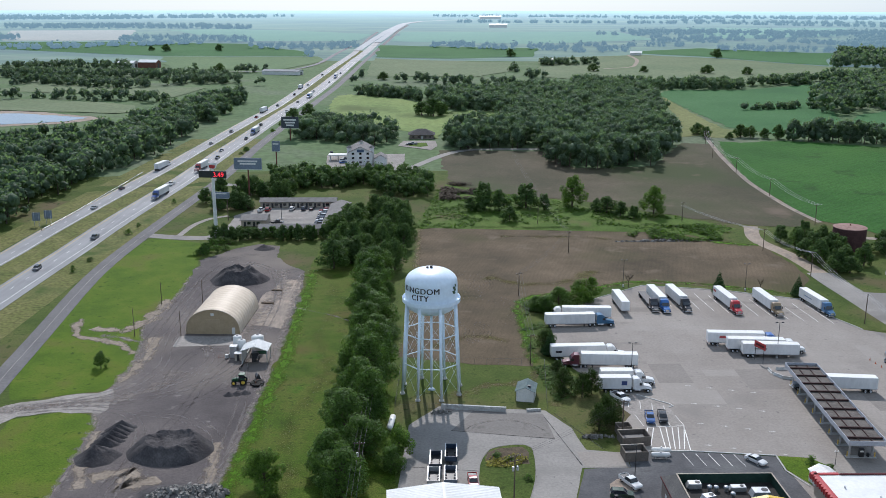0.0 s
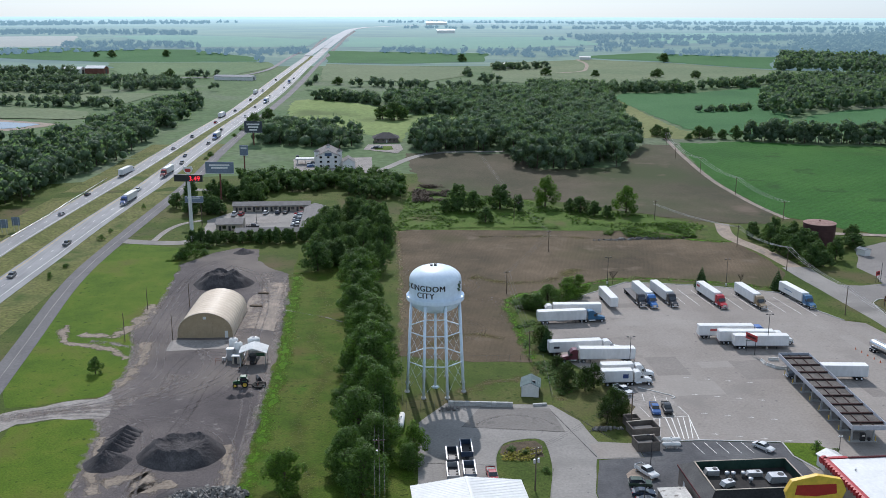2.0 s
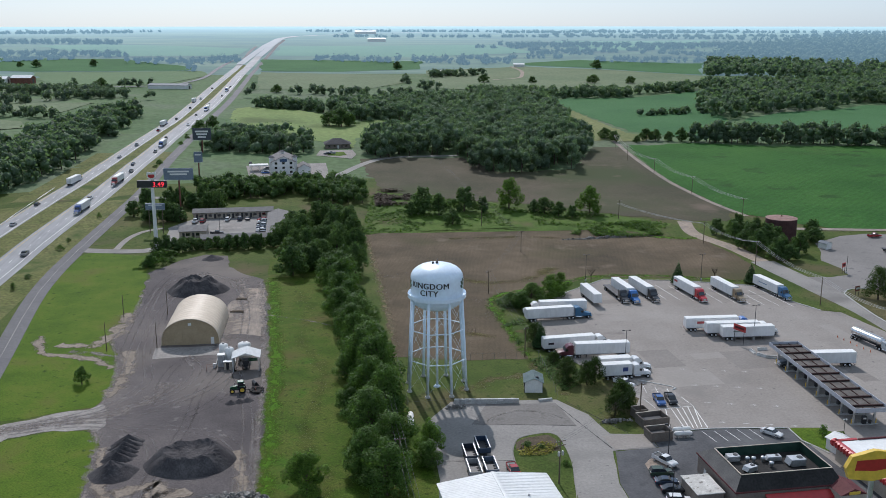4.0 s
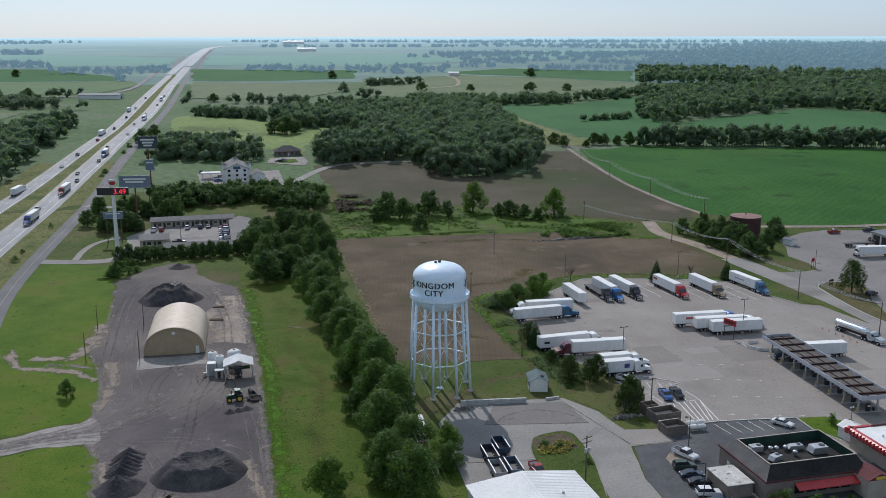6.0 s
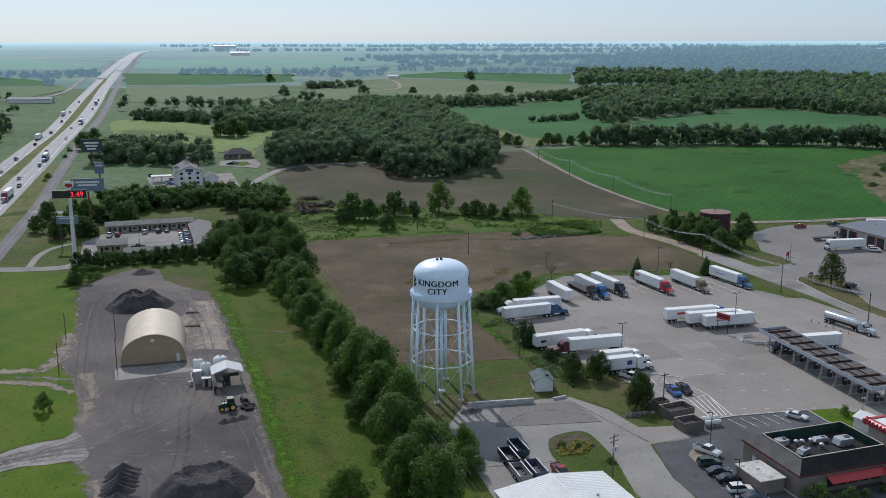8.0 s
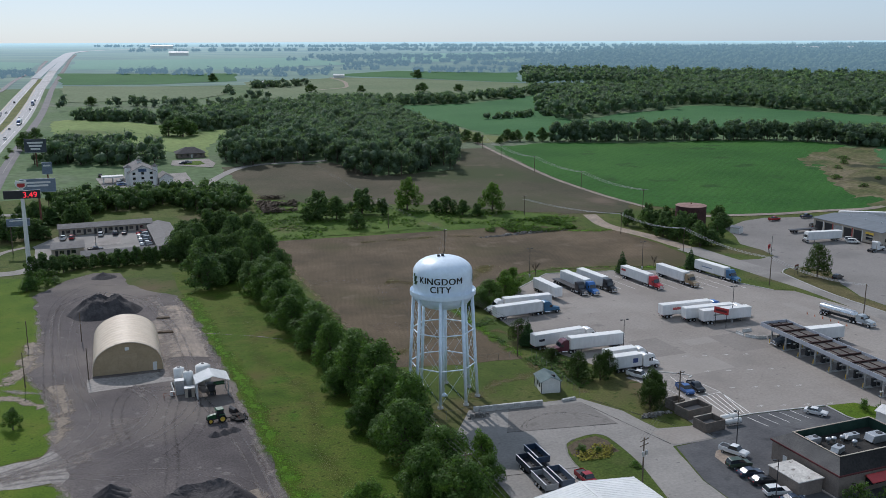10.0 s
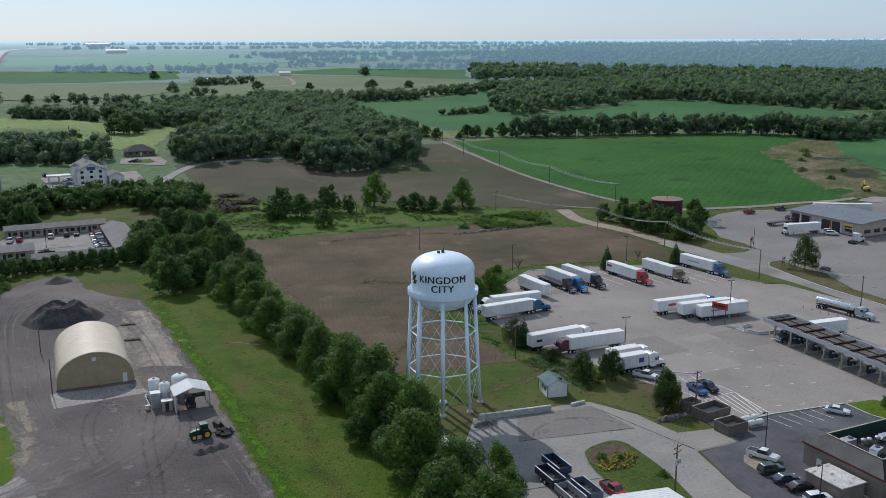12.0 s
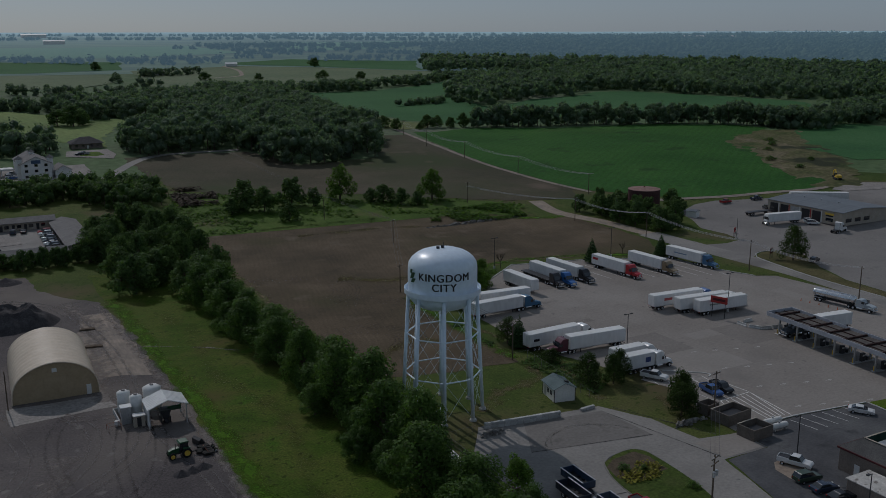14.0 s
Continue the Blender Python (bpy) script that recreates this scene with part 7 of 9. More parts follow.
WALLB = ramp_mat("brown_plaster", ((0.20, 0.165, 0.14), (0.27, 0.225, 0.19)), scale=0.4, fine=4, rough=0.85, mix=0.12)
STAINROOF = ramp_mat("stained_roof", ((0.40, 0.38, 0.35), (0.60, 0.58, 0.54)), scale=0.5, fine=3, rough=0.7, mix=0.15, spots=(0.8, 0.6, 0.08, (0.2, 0.18, 0.16)))


# Lighter copy for the west mansard slope: its sunlit tone put into the colour.
LITSLATE = ramp_mat("sunlit_shingle", ((0.095, 0.092, 0.09), (0.135, 0.13, 0.125)), scale=0.4, fine=5, rough=0.85, mix=0.2, bump=0.4)


def restaurant():
    e = thing("restaurant", pose(0, 0, 0.06), "restaurant with dark mansard roof, maroon trim and rooftop units", "restaurant")
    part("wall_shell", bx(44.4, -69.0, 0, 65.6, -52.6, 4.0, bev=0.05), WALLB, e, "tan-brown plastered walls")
    part("trim_band", bx(44.1, -69.3, 3.75, 65.9, -52.3, 4.1, bev=0.04), MAROON, e, "maroon eave band")
    o = [(44.2, -69.2), (65.8, -69.2), (65.8, -52.4), (44.2, -52.4)]
    i_ = [(46.2, -67.0), (64.6, -67.0), (64.6, -55.6), (46.2, -55.6)]
    for k in range(4):
        a, b, c, d = o[k], o[(k + 1) % 4], i_[(k + 1) % 4], i_[k]
        bm = nb()
        v = [bm.verts.new((*p, z)) for p, z in ((a, 4.1), (b, 4.1), (c, 6.2), (d, 6.2))]
        w2 = [bm.verts.new((*p, z)) for p, z in ((a, 3.95), (b, 3.95), (c, 6.0), (d, 6.0))]
        bm.faces.new(v)
        bm.faces.new(w2[::-1])
        for q in range(4):
            bm.faces.new((v[q], w2[q], w2[(q + 1) % 4], v[(q + 1) % 4]))
        part("mansard_slope", bm, LITSLATE if k == 3 else BLACKROOF, e, "dark sloping mansard roof face")
    for k in range(4):
        a, b = Vector((*i_[k], 0)), Vector((*i_[(k + 1) % 4], 0))
        n = (b - a).normalized().cross(Vector((0, 0, 1))) * -0.12
        bm = nb()
        prism(bm, [(a.x, a.y), (b.x, b.y), (b.x + n.x, b.y + n.y), (a.x + n.x, a.y + n.y)], 4.3, 6.3, axis="z")
        part("parapet", bm, GREENDARK, e, "dark green inner parapet")
        part("coping", prism(nb(), [(a.x - n.x * 0.6, a.y - n.y * 0.6), (b.x - n.x * 0.6, b.y - n.y * 0.6), (b.x + n.x * 1.5, b.y + n.y * 1.5), (a.x + n.x * 1.5, a.y + n.y * 1.5)], 6.3, 6.38, axis="z"), WALLT, e)
    part("roof_deck", bx(46.4, -66.8, 4.3, 64.4, -55.8, 4.42, bev=0.01), BLACKROOF, e, "dark flat roof deck")
    part("awning", prism(nb(), [(-69.3, 3.3), (-71.0, 2.5), (-71.0, 2.4), (-69.3, 3.15)], 50, 63, axis="x"), RED, e, "dark red sloping awning")
    for k in range(5):
        w3 = part("window_frame", bx(50.4 + k * 2.5, -69.08, 0.9, 52.4 + k * 2.5, -68.98, 2.6, bev=0.02), DARKM, e)
        part("pane", bx(50.5 + k * 2.5, -69.12, 1.0, 52.3 + k * 2.5, -69.07, 2.5, bev=0.005), GLASS, w3)
    part("entrance", bx(63.0, -73.0, 0, 68.0, -67.5, 3.8, bev=0.05), WALLT, e, "projecting stone entrance")
    part("entrance_gable", prism(nb(), [(62.8, 3.8), (65.5, 5.0), (68.2, 3.8)], -73.1, -67.5), MAROON, e)
    part("sign_board", bx(64.4, -73.22, 3.9, 66.6, -73.1, 4.5, bev=0.04), YEL, e, "small yellow sign board")
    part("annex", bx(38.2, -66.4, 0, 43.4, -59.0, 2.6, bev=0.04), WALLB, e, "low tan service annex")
    part("annex_roof", bx(38.0, -66.6, 2.6, 43.6, -58.8, 2.78, bev=0.04), STAINROOF, e, "pale stained flat roof")
    part("side_door", bx(44.33, -56.6, 0, 44.42, -55.6, 2.1, bev=0.01), WALLW, e)


GREENDARK = ramp_mat("dark_green_panel", ((0.02, 0.045, 0.035), (0.035, 0.065, 0.05)), scale=0.4, fine=2, rough=0.5, mix=0.12)
restaurant()


def rooftop_unit(x, y, sx, sy, h, rot=0, z=4.48):
    e = thing("rooftop_unit", pose(x, y, z, 0, 0, rot), "grey metal rooftop air conditioning unit", "air conditioner", "rooftop units")
    part("casing", bx(-sx / 2, -sy / 2, 0.1, sx / 2, sy / 2, h, bev=0.04), GALV, e)
    part("curb", bx(-sx / 2 + 0.1, -sy / 2 + 0.1, 0, sx / 2 - 0.1, sy / 2 - 0.1, 0.12, bev=0.01), DARKM, e)
    part("fan_ring", rod(nb(), (sx * 0.22, 0, h), (sx * 0.22, 0, h + 0.08), min(sx, sy) * 0.28, min(sx, sy) * 0.28, 16), DARKM, e, "dark fan grille")
    part("hood", prism(nb(), [(-sx / 2, 0.3), (-sx / 2 - 0.45, 0.35), (-sx / 2, h - 0.1)], -sy / 2 + 0.1, sy / 2 - 0.1), GALV, e)


for x, y, sx, sy, h, rz in ((49.2, -57.6, 2.4, 1.7, 1.2, 0), (50.6, -62.2, 2.2, 1.6, 1.1, 20), (57.2, -58.8, 2.8, 1.3, 1.0, 0), (60.6, -61.2, 3.0, 2.2, 1.5, 0)):
    rooftop_unit(x, y, sx, sy, h, rz)
for x, y in ((51.8, -58.6), (53.0, -58.8), (54.9, -58.9), (55.4, -61.3)):
    e = thing("roof_exhaust", pose(x, y, 4.42), "round galvanised exhaust fan on the roof", "fan", "roof exhausts")
    part("drum", lathe(nb(), [(0.3, 0), (0.3, 0.5), (0.48, 0.6), (0.48, 1.0), (0.3, 1.15), (0, 1.18)], 16), GALV, e, smooth=True)


def store():
    e = thing("store", pose(0, 0, 0.06), "low store with a white roof and red rounded eaves", "store")
    x0, x1, y0, y1 = 74.6, 100.0, -92.0, -52.6
    part("wall_shell", bx(x0, y0, 0, x1, y1, 3.7, bev=0.05), WALLT, e, "tan block walls")
    part("roof", bx(x0 + 0.4, y0 + 0.4, 3.7, x1 - 0.4, y1 - 0.4, 4.3, bev=0.05), METALROOF, e, "white membrane roof")
    prof = [(0, 3.2), (-0.7, 3.3), (-0.95, 3.7), (-0.8, 4.2), (-0.35, 4.5), (0.35, 4.5), (0.35, 4.35), (0, 4.3)]
    part("eave_red", prism(nb(), [(x0 + u, z) for u, z in prof], y0, y1 + 0.9), RED, e, "glossy red rounded eave")
    part("eave_red", prism(nb(), [(y1 - u, z) for u, z in prof], x0 - 0.9, x0 + 4.5, axis="x"), RED, e, "glossy red rounded eave")
    for k in range(40):
        part("eave_rib", bx(x0 - 1.0, y1 - k * 1.0 - 0.06, 3.3, x0 - 0.3, y1 - k * 1.0 + 0.06, 4.45, bev=0.03), RED, e)
    for x, y in ((78, -58), (83, -62), (80, -68), (88, -57), (90, -66)):
        part("roof_vent", rod(nb(), (x, y, 4.28), (x, y, 4.75), 0.18, 0.2, 8), GALV, e)
    part("parapet", bx(x0 + 4.6, y1 - 0.5, 3.7, x1, y1 - 0.1, 4.6, bev=0.04), MAROON, e, "dark red parapet")


store()
shed(78.2, -49.4, 10, 4.2, 5.0, 2.7, 0.8, WALLW, METALROOF, "small white storage shed with a gable roof")


def tall_sign():
    e = thing("pylon_sign", pose(42.3, -109.1, 0, 0, 0, 0), "tall pole sign with yellow six-sided panel", "sign")
    part("pole", rod(nb(), (0, 0, 0), (0, 0, 27.6), 0.45, 0.35, 16), GALV, e)
    hexa = [(-4.2, 29.6), (-3.6, 28.0), (0, 27.4), (3.6, 28.0), (4.2, 29.6), (3.4, 31.2), (0, 31.9), (-3.4, 31.2)]
    part("panel", prism(nb(), hexa, -0.35, 0.35), YEL, e, "yellow panel with rounded six-sided outline")
    for s in (-1, 1):
        y = s * 0.37
        part("red_mark", prism(nb(), [(-2.9, 29.2), (-2.7, 30.6), (2.7, 30.6), (2.9, 29.2), (0, 28.9)], min(y, y + s * 0.02), max(y, y + s * 0.02)), RED, e, "plain red mark")


tall_sign()


def waste_enclosure(x0, y0, x1, y1, rot, label):
    e = thing("waste_enclosure", pose(x0, y0, 0.06, 0, 0, rot), label, "enclosure", "waste enclosures")
    sx, sy = x1, y1
    m = BROWNBLOCK
    for a in ((0, -sy, 0, 0.2, 0, 2.1), (sx - 0.2, -sy, 0, sx, 0, 2.1), (0.2, -0.2, 0, sx - 0.2, 0, 2.1), (0.2, -sy, 0, sx - 0.2, -sy + 0.2, 2.1)):
        w_ = part("wall", bx(*a, bev=0.02), m, e, "brown-grey block wall")
    part("coping", bx(-0.05, -0.25, 2.1, sx + 0.05, 0.05, 2.18, bev=0.02), WALLT, e)
    part("skip", bevelled(prism(nb(), [(0.8, 0.1), (0.6, 1.3), (sx - 0.9, 1.3), (sx - 1.1, 0.1)], -sy + 0.8, -0.8), 0.05), DARKM, e, "dark open waste skip")


BROWNBLOCK = ramp_mat("brown_block", ((0.13, 0.11, 0.095), (0.19, 0.165, 0.14)), scale=0.6, fine=4, rough=0.85, mix=0.12, bump=0.2)
waste_enclosure(40.7, -27.6, 6.4, 4.2, 6, "brown block enclosure with waste bins")
waste_enclosure(40.0, -34.8, 5.0, 3.8, 4, "brown block enclosure holding a waste skip")
waste_enclosure(41.0, -23.8, 3.2, 2.6, 6, "small brown block enclosure beside trees")


def service_building():
    e = thing("service_building", pose(207.3, 110.0, gz(212, 95) + 0.05, 0, 0, 0), "long tan truck service building with grey metal roof", "building")
    L, W = 34.5, 27.0
    part("wall_shell", prism(nb(), [(0, 0), (0, 4.9), (11, 5.9), (W, 4.6), (W, 0)], -L, 0), WALLT, e, "pale tan metal walls")
    r1 = part("roof", prism(nb(), [(-0.5, 4.88), (11, 5.95), (11, 6.1), (-0.5, 5.03)], -L - 0.5, 0.5), ROOFBLUE, e, "blue-grey ribbed metal roof")
    r2 = part("roof", prism(nb(), [(11, 5.95), (W + 0.5, 4.55), (W + 0.5, 4.7), (11, 6.1)], -L - 0.5, 0.5), ROOFBLUE, e)
    for i in range(5):
        y = -3.2 - i * 5.0
        # Flat dark panels stand for the shade inside open bays.
        part("bay_door", bx(-0.08, y - 1.9, 0.02, 0.02, y + 1.9, 4.0, bev=0.02), DARKM if i != 2 else GALV, e, "flat dark panel for a shaded open bay" if i != 2 else "glazed roller door")
        part("door_post", bx(-0.12, y - 2.5, 0, 0.0, y - 2.1, 4.3, bev=0.02), RED if i % 2 else WALLW, e)
    for i in range(2):
        part("window", bx(-0.06, -30.6 - i * 0.0, 1.0 + i * 1.7, 0.02, -27.4, 2.2 + i * 1.7, bev=0.02), GLASS, e)
    part("sign_band", bx(-0.1, -31.0, 3.3, -0.02, -27.0, 4.1, bev=0.02), YEL, e, "yellow sign band")
    for i in range(3):
        part("window", bx(2 + i * 5.0, -L - 0.05, 1.2, 5.2 + i * 5.0, -L + 0.02, 2.6, bev=0.02), GLASS, e)
    for y in (-8, -16, -24):
        part("roof_vent", rod(nb(), (11, y, 6.0), (11, y, 6.5), 0.3, 0.3, 10), GALV, e)


ROOFBLUE = ramp_mat("blue_grey_roof", ((0.132, 0.150, 0.168), (0.174, 0.192, 0.210)), scale=0.3, fine=1.5, rough=0.7, spec=0.2, mix=0.08, stretch=(0.2, 2.0, 1))
service_building()
semi((248, 105), (228, 118), (0.7, 0.7, 0.7), "white box trailer parked behind the service building", share=0.97)


def flat_trailer(x, y, rot):
    e = thing("flatbed_trailer", pose(x, y, gz(x, y) + 0.06, 0, 0, rot), "empty dark flatbed trailer on the service lot", "trailer")
    part("deck", bx(-6.5, -1.25, 1.1, 6.5, 1.25, 1.35, bev=0.03), DARKM, e)
    part("headboard", bx(6.3, -1.25, 1.35, 6.4, 1.25, 2.4, bev=0.03), DARKM, e)
    for ax in (-5.0, -3.8):
        for s in (-1, 1):
            wheel(e, ax, s * 0.98, TRUCK_WHEEL, 0.51)
    part("landing_leg", bx(3.2, -0.8, 0, 3.4, 0.8, 1.1, bev=0.03), DARKM, e)


flat_trailer(199.5, 107, -4)


TANKRUST = ramp_mat("dark_tank_rust", ((0.06, 0.032, 0.03), (0.10, 0.055, 0.05)), scale=0.3, fine=3, rough=0.8, mix=0.2)


def rust_tank():
    x, y = 164.5, 134.0
    z = gz(x, y)
    e = thing("storage_tank", pose(x, y, z), "large rust-brown riveted steel storage tank", "tank")
    R, h = 6.2, 10.0 - z
    prof = [(R, 0)]
    for k in range(1, 5):
        prof += [(R, h * k / 4 - 0.1), (R + 0.04, h * k / 4 - 0.08), (R + 0.04, h * k / 4), (R, h * k / 4 + 0.02)] if k < 4 else [(R, h - 0.1)]
    part("shell", lathe(nb(), prof, 48), TANKRUST, e, smooth=False)
    part("roof", lathe(nb(), [(R + 0.1, h - 0.1), (R + 0.1, h + 0.02), (R * 0.5, h + 0.35), (0, h + 0.6)], 48), RUSTPALE, e, "paler rusted cone roof")
    part("vent", rod(nb(), (0, 0, h + 0.5), (0, 0, h + 1.1), 0.25, 0.25, 10), RUST, e)


RUSTPALE = ramp_mat("pale_rust", ((0.22, 0.13, 0.11), (0.31, 0.21, 0.18)), scale=0.5, fine=3, rough=0.8, mix=0.15)
rust_tank()
shed(174.5, 117, 20, 3.0, 4.0, 2.4, 0.5, WALLW, ROOFBLUE, "small pale blue-grey utility shed")


def motel_wing(x0, y0, x1, y1, along, label):
    """A one-storey wing with a low gable roof and a row of doors."""
    z = gz((x0 + x1) / 2, (y0 + y1) / 2)
    e = thing("motel_wing", pose(0, 0, z), label, "motel", "motel wings")
    part("wall_shell", bx(x0, y0, 0, x1, y1, 2.9, bev=0.04), WALLT, e, "tan wall")
    if along == "x":
        ym = (y0 + y1) / 2
        for a, b in ((y0 - 0.9, ym), (ym, y1 + 0.9)):
            lo, hi = (2.75, 4.1) if b == ym else (4.1, 2.75)
            part("roof", prism(nb(), [(a, lo), (b, hi), (b, hi + 0.15), (a, lo + 0.15)], x0 - 0.4, x1 + 0.4, axis="x"), ROOFGREY, e, "grey-brown shingle roof")
        n = int((x1 - x0) / 4)
        for i in range(n):
            u = x0 + 1.2 + i * 4
            part("door", bx(u, y0 - 0.06, 0, u + 0.95, y0 + 0.01, 2.1, bev=0.02), DARKM, e)
            w = part("window", bx(u + 1.5, y0 - 0.05, 0.8, u + 3.0, y0 + 0.01, 2.0, bev=0.02), GLASS, e)
    else:
        xm = (x0 + x1) / 2
        for a, b in ((x0 - 0.9, xm), (xm, x1 + 0.9)):
            lo, hi = (2.75, 4.1) if b == xm else (4.1, 2.75)
            part("roof", prism(nb(), [(a, lo), (b, hi), (b, hi + 0.15), (a, lo + 0.15)], y0 - 0.4, y1 + 0.4), ROOFGREY, e, "grey-brown shingle roof")
        n = int((y1 - y0) / 4)
        for i in range(n):
            u = y0 + 1.2 + i * 4
            part("door", bx(x0 - 0.06, u, 0, x0 + 0.01, u + 0.95, 2.1, bev=0.02), DARKM, e)
            part("window", bx(x0 - 0.05, u + 1.5, 0.8, x0 + 0.01, u + 3.0, 2.0, bev=0.02), GLASS, e)


patch("motel_lot", [(-88, 197), (-79, 212), (-44, 214), (-44, 170), (-70, 172), (-72, 180), (-84, 182)], CONC2, 0.06, "pale motel parking court", "parking lot", amp=0.2)
motel_wing(-78.5, 213.0, -43.0, 219.0, "x", "long motel wing with a grey-brown roof")
motel_wing(-44.4, 167.0, -36.6, 213.5, "y", "long side motel wing with a grey-brown roof")
motel_wing(-71, 164.0, -45.2, 169.5, "x", "low front motel wing behind shrubs")
motel_wing(-81, 178, -70, 189, "x", "motel office with a grey-brown roof")
patch("motel_island", [(-67, 190), (-56, 191), (-55.5, 203), (-66, 202)], GRAVROAD, 0.16, "pale gravel bed in the motel court", "island", amp=0.3)
light_pole(-65.5, 192, 7, heads=1)


def hotel():
    x, y = -38, 314
    z = gz(x, y)
    e = thing("hotel", pose(x, y, z, 0, 0, 2), "white three-storey hotel with gabled front and towers", "hotel")
    part("main_block", prism(nb(), [(-6.5, 0), (-6.5, 7.2), (0, 10.4), (6.5, 7.2), (6.5, 0)], 0, 26), WALLW, e, "off-white plastered walls")
    for s in (-1, 1):
        part("roof", prism(nb(), [(0, 10.45), (s * 7.1, 6.95), (s * 7.1, 7.15), (0, 10.65)], -0.5, 26.5), ROOFGREY, e, "grey shingle roof")
        part("tower", bx(s * 6.6 - 1.2, 3.0, 0, s * 6.6 + 1.2, 6.0, 9.2, bev=0.05), WALLW, e, "square corner tower")
        part("tower_roof", lathe(nb(), [(2.0, 9.2), (1.9, 9.4), (0, 10.8)], 4, cx=s * 6.6, cy=4.5), ROOFGREY, e)
    part("cupola", bx(-1.0, 12, 9.6, 1.0, 14, 11.4, bev=0.05), WALLW, e)
    part("cupola_roof", lathe(nb(), [(1.7, 11.4), (0, 12.6)], 4, cx=0, cy=13), ROOFGREY, e)
    part("gable_mark", bx(-2.0, -0.08, 7.3, 2.0, 0.01, 8.9, bev=0.05), colour((0.06, 0.1, 0.18)), e, "dark blue plain gable panel")
    for r in range(3):
        for u in (-4.2, 0, 4.2):
            w = part("window_frame", bx(u - 0.75, -0.06, 0.9 + r * 2.5, u + 0.75, 0.01, 2.2 + r * 2.5, bev=0.02), WALLT, e)
            part("pane", bx(u - 0.65, -0.09, 1.0 + r * 2.5, u + 0.65, -0.05, 2.1 + r * 2.5, bev=0.005), GLASS, w)
    part("side_wing", prism(nb(), [(8, 0), (8, 3.6), (11.5, 5.6), (15, 3.6), (15, 0)], 0, 12), WALLW, e)
    for s in (-1, 1):
        part("wing_roof", prism(nb(), [(11.5, 5.62), (11.5 + s * 3.9, 3.4), (11.5 + s * 3.9, 3.55), (11.5, 5.77)], -0.4, 12.4), ROOFGREY, e)
    part("entrance_canopy", bx(-19, 11, 3.6, -8.2, 17, 4.3, bev=0.06), WALLW, e, "white entrance canopy")
    for u in (-18, -13.5):
        for v in (12, 16):
            part("canopy_post", bx(u - 0.2, v - 0.2, 0, u + 0.2, v + 0.2, 3.6, bev=0.03), WALLW, e)


patch("hotel_lot", [(-60, 342), (-55, 284), (-50, 286), (-44, 308), (-24, 310), (-17, 290), (-13, 300), (-13, 345), (-28, 344)], GRAVROAD, 0.2, "pale concrete hotel parking", "parking lot", amp=0.3)
hotel()


ROOFDARK = ramp_mat("charcoal_shingle", ((0.06, 0.058, 0.06), (0.085, 0.08, 0.082)), scale=0.4, fine=3, rough=0.85, mix=0.15, bump=0.3)


def house():
    x, y = -3.0, 400
    e = thing("house", pose(x, y, gz(x, y), 0, 0, 0), "low brick office with a dark hipped roof", "house")
    part("wall_shell", bx(-8, 0, 0, 8, 12, 3.0, bev=0.04), WALLB, e, "brown brick walls")
    bm = nb()
    a = [bm.verts.new(p) for p in ((-9, -1, 2.9), (9, -1, 2.9), (9, 13, 2.9), (-9, 13, 2.9))]
    b = [bm.verts.new(p) for p in ((-2.5, 6, 6.2), (2.5, 6, 6.2))]
    for f in ((a[0], a[1], b[1], b[0]), (a[1], a[2], b[1]), (a[2], a[3], b[0], b[1]), (a[3], a[0], b[0]), (a[3], a[2], a[1], a[0])):
        bm.faces.new(f)
    part("roof", bm, ROOFDARK, e, "dark hipped shingle roof")
    for u in (-5.5, -2, 2.5, 5.5):
        part("window", bx(u - 0.7, -0.05, 1.0, u + 0.7, 0.01, 2.3, bev=0.02), GLASS, e)
    part("door", bx(-0.2, -0.05, 0, 0.8, 0.01, 2.1, bev=0.02), WALLW, e)


patch("office_lot", [(-18, 372), (-15, 392), (6, 392), (7, 372), (3, 356), (-8, 364)], GRAVROAD, 0.22, "pale concrete parking before an office", "parking lot", amp=0.4)
patch("office_green", [(-11, 371), (-9, 384), (0, 384), (1, 371), (-4, 367)], LAWN, 0.26, "grass inside the office drive", "island", amp=0.3)
house()
ribbon("hotel_road", [(-112, 268), (-98, 262), (-80, 268), (-56, 286), (-20, 290), (20, 352), (70, 358)], 5.0, CONC2, 0.19, "pale concrete lane to the hotel", "road", step=4.0)
ribbon("motel_road", [(-119, 164), (-104, 160), (-92, 159.5), (-86, 166), (-84, 182), (-84, 198)], 6.0, CONC2, 0.09, "pale concrete lane to the motel", "road", step=3.0)
ribbon("motel_road", [(-104, 162), (-102, 180), (-97, 192), (-90, 197)], 2.6, GRAVROAD, 0.08, "narrow pale path across the lawn", "path", step=3.0)


# ---------------------------------------------------------------- signs
LED_RED = bpy.data.materials.new("red_led")
LED_RED.use_nodes = True
LED_RED.node_tree.nodes["Principled BSDF"].inputs["Base Color"].default_value = (0.5, 0.01, 0.02, 1)
LED_RED.node_tree.nodes["Principled BSDF"].inputs["Emission Color"].default_value = (1, 0.04, 0.06, 1)
LED_RED.node_tree.nodes["Principled BSDF"].inputs["Emission Strength"].default_value = 1.2


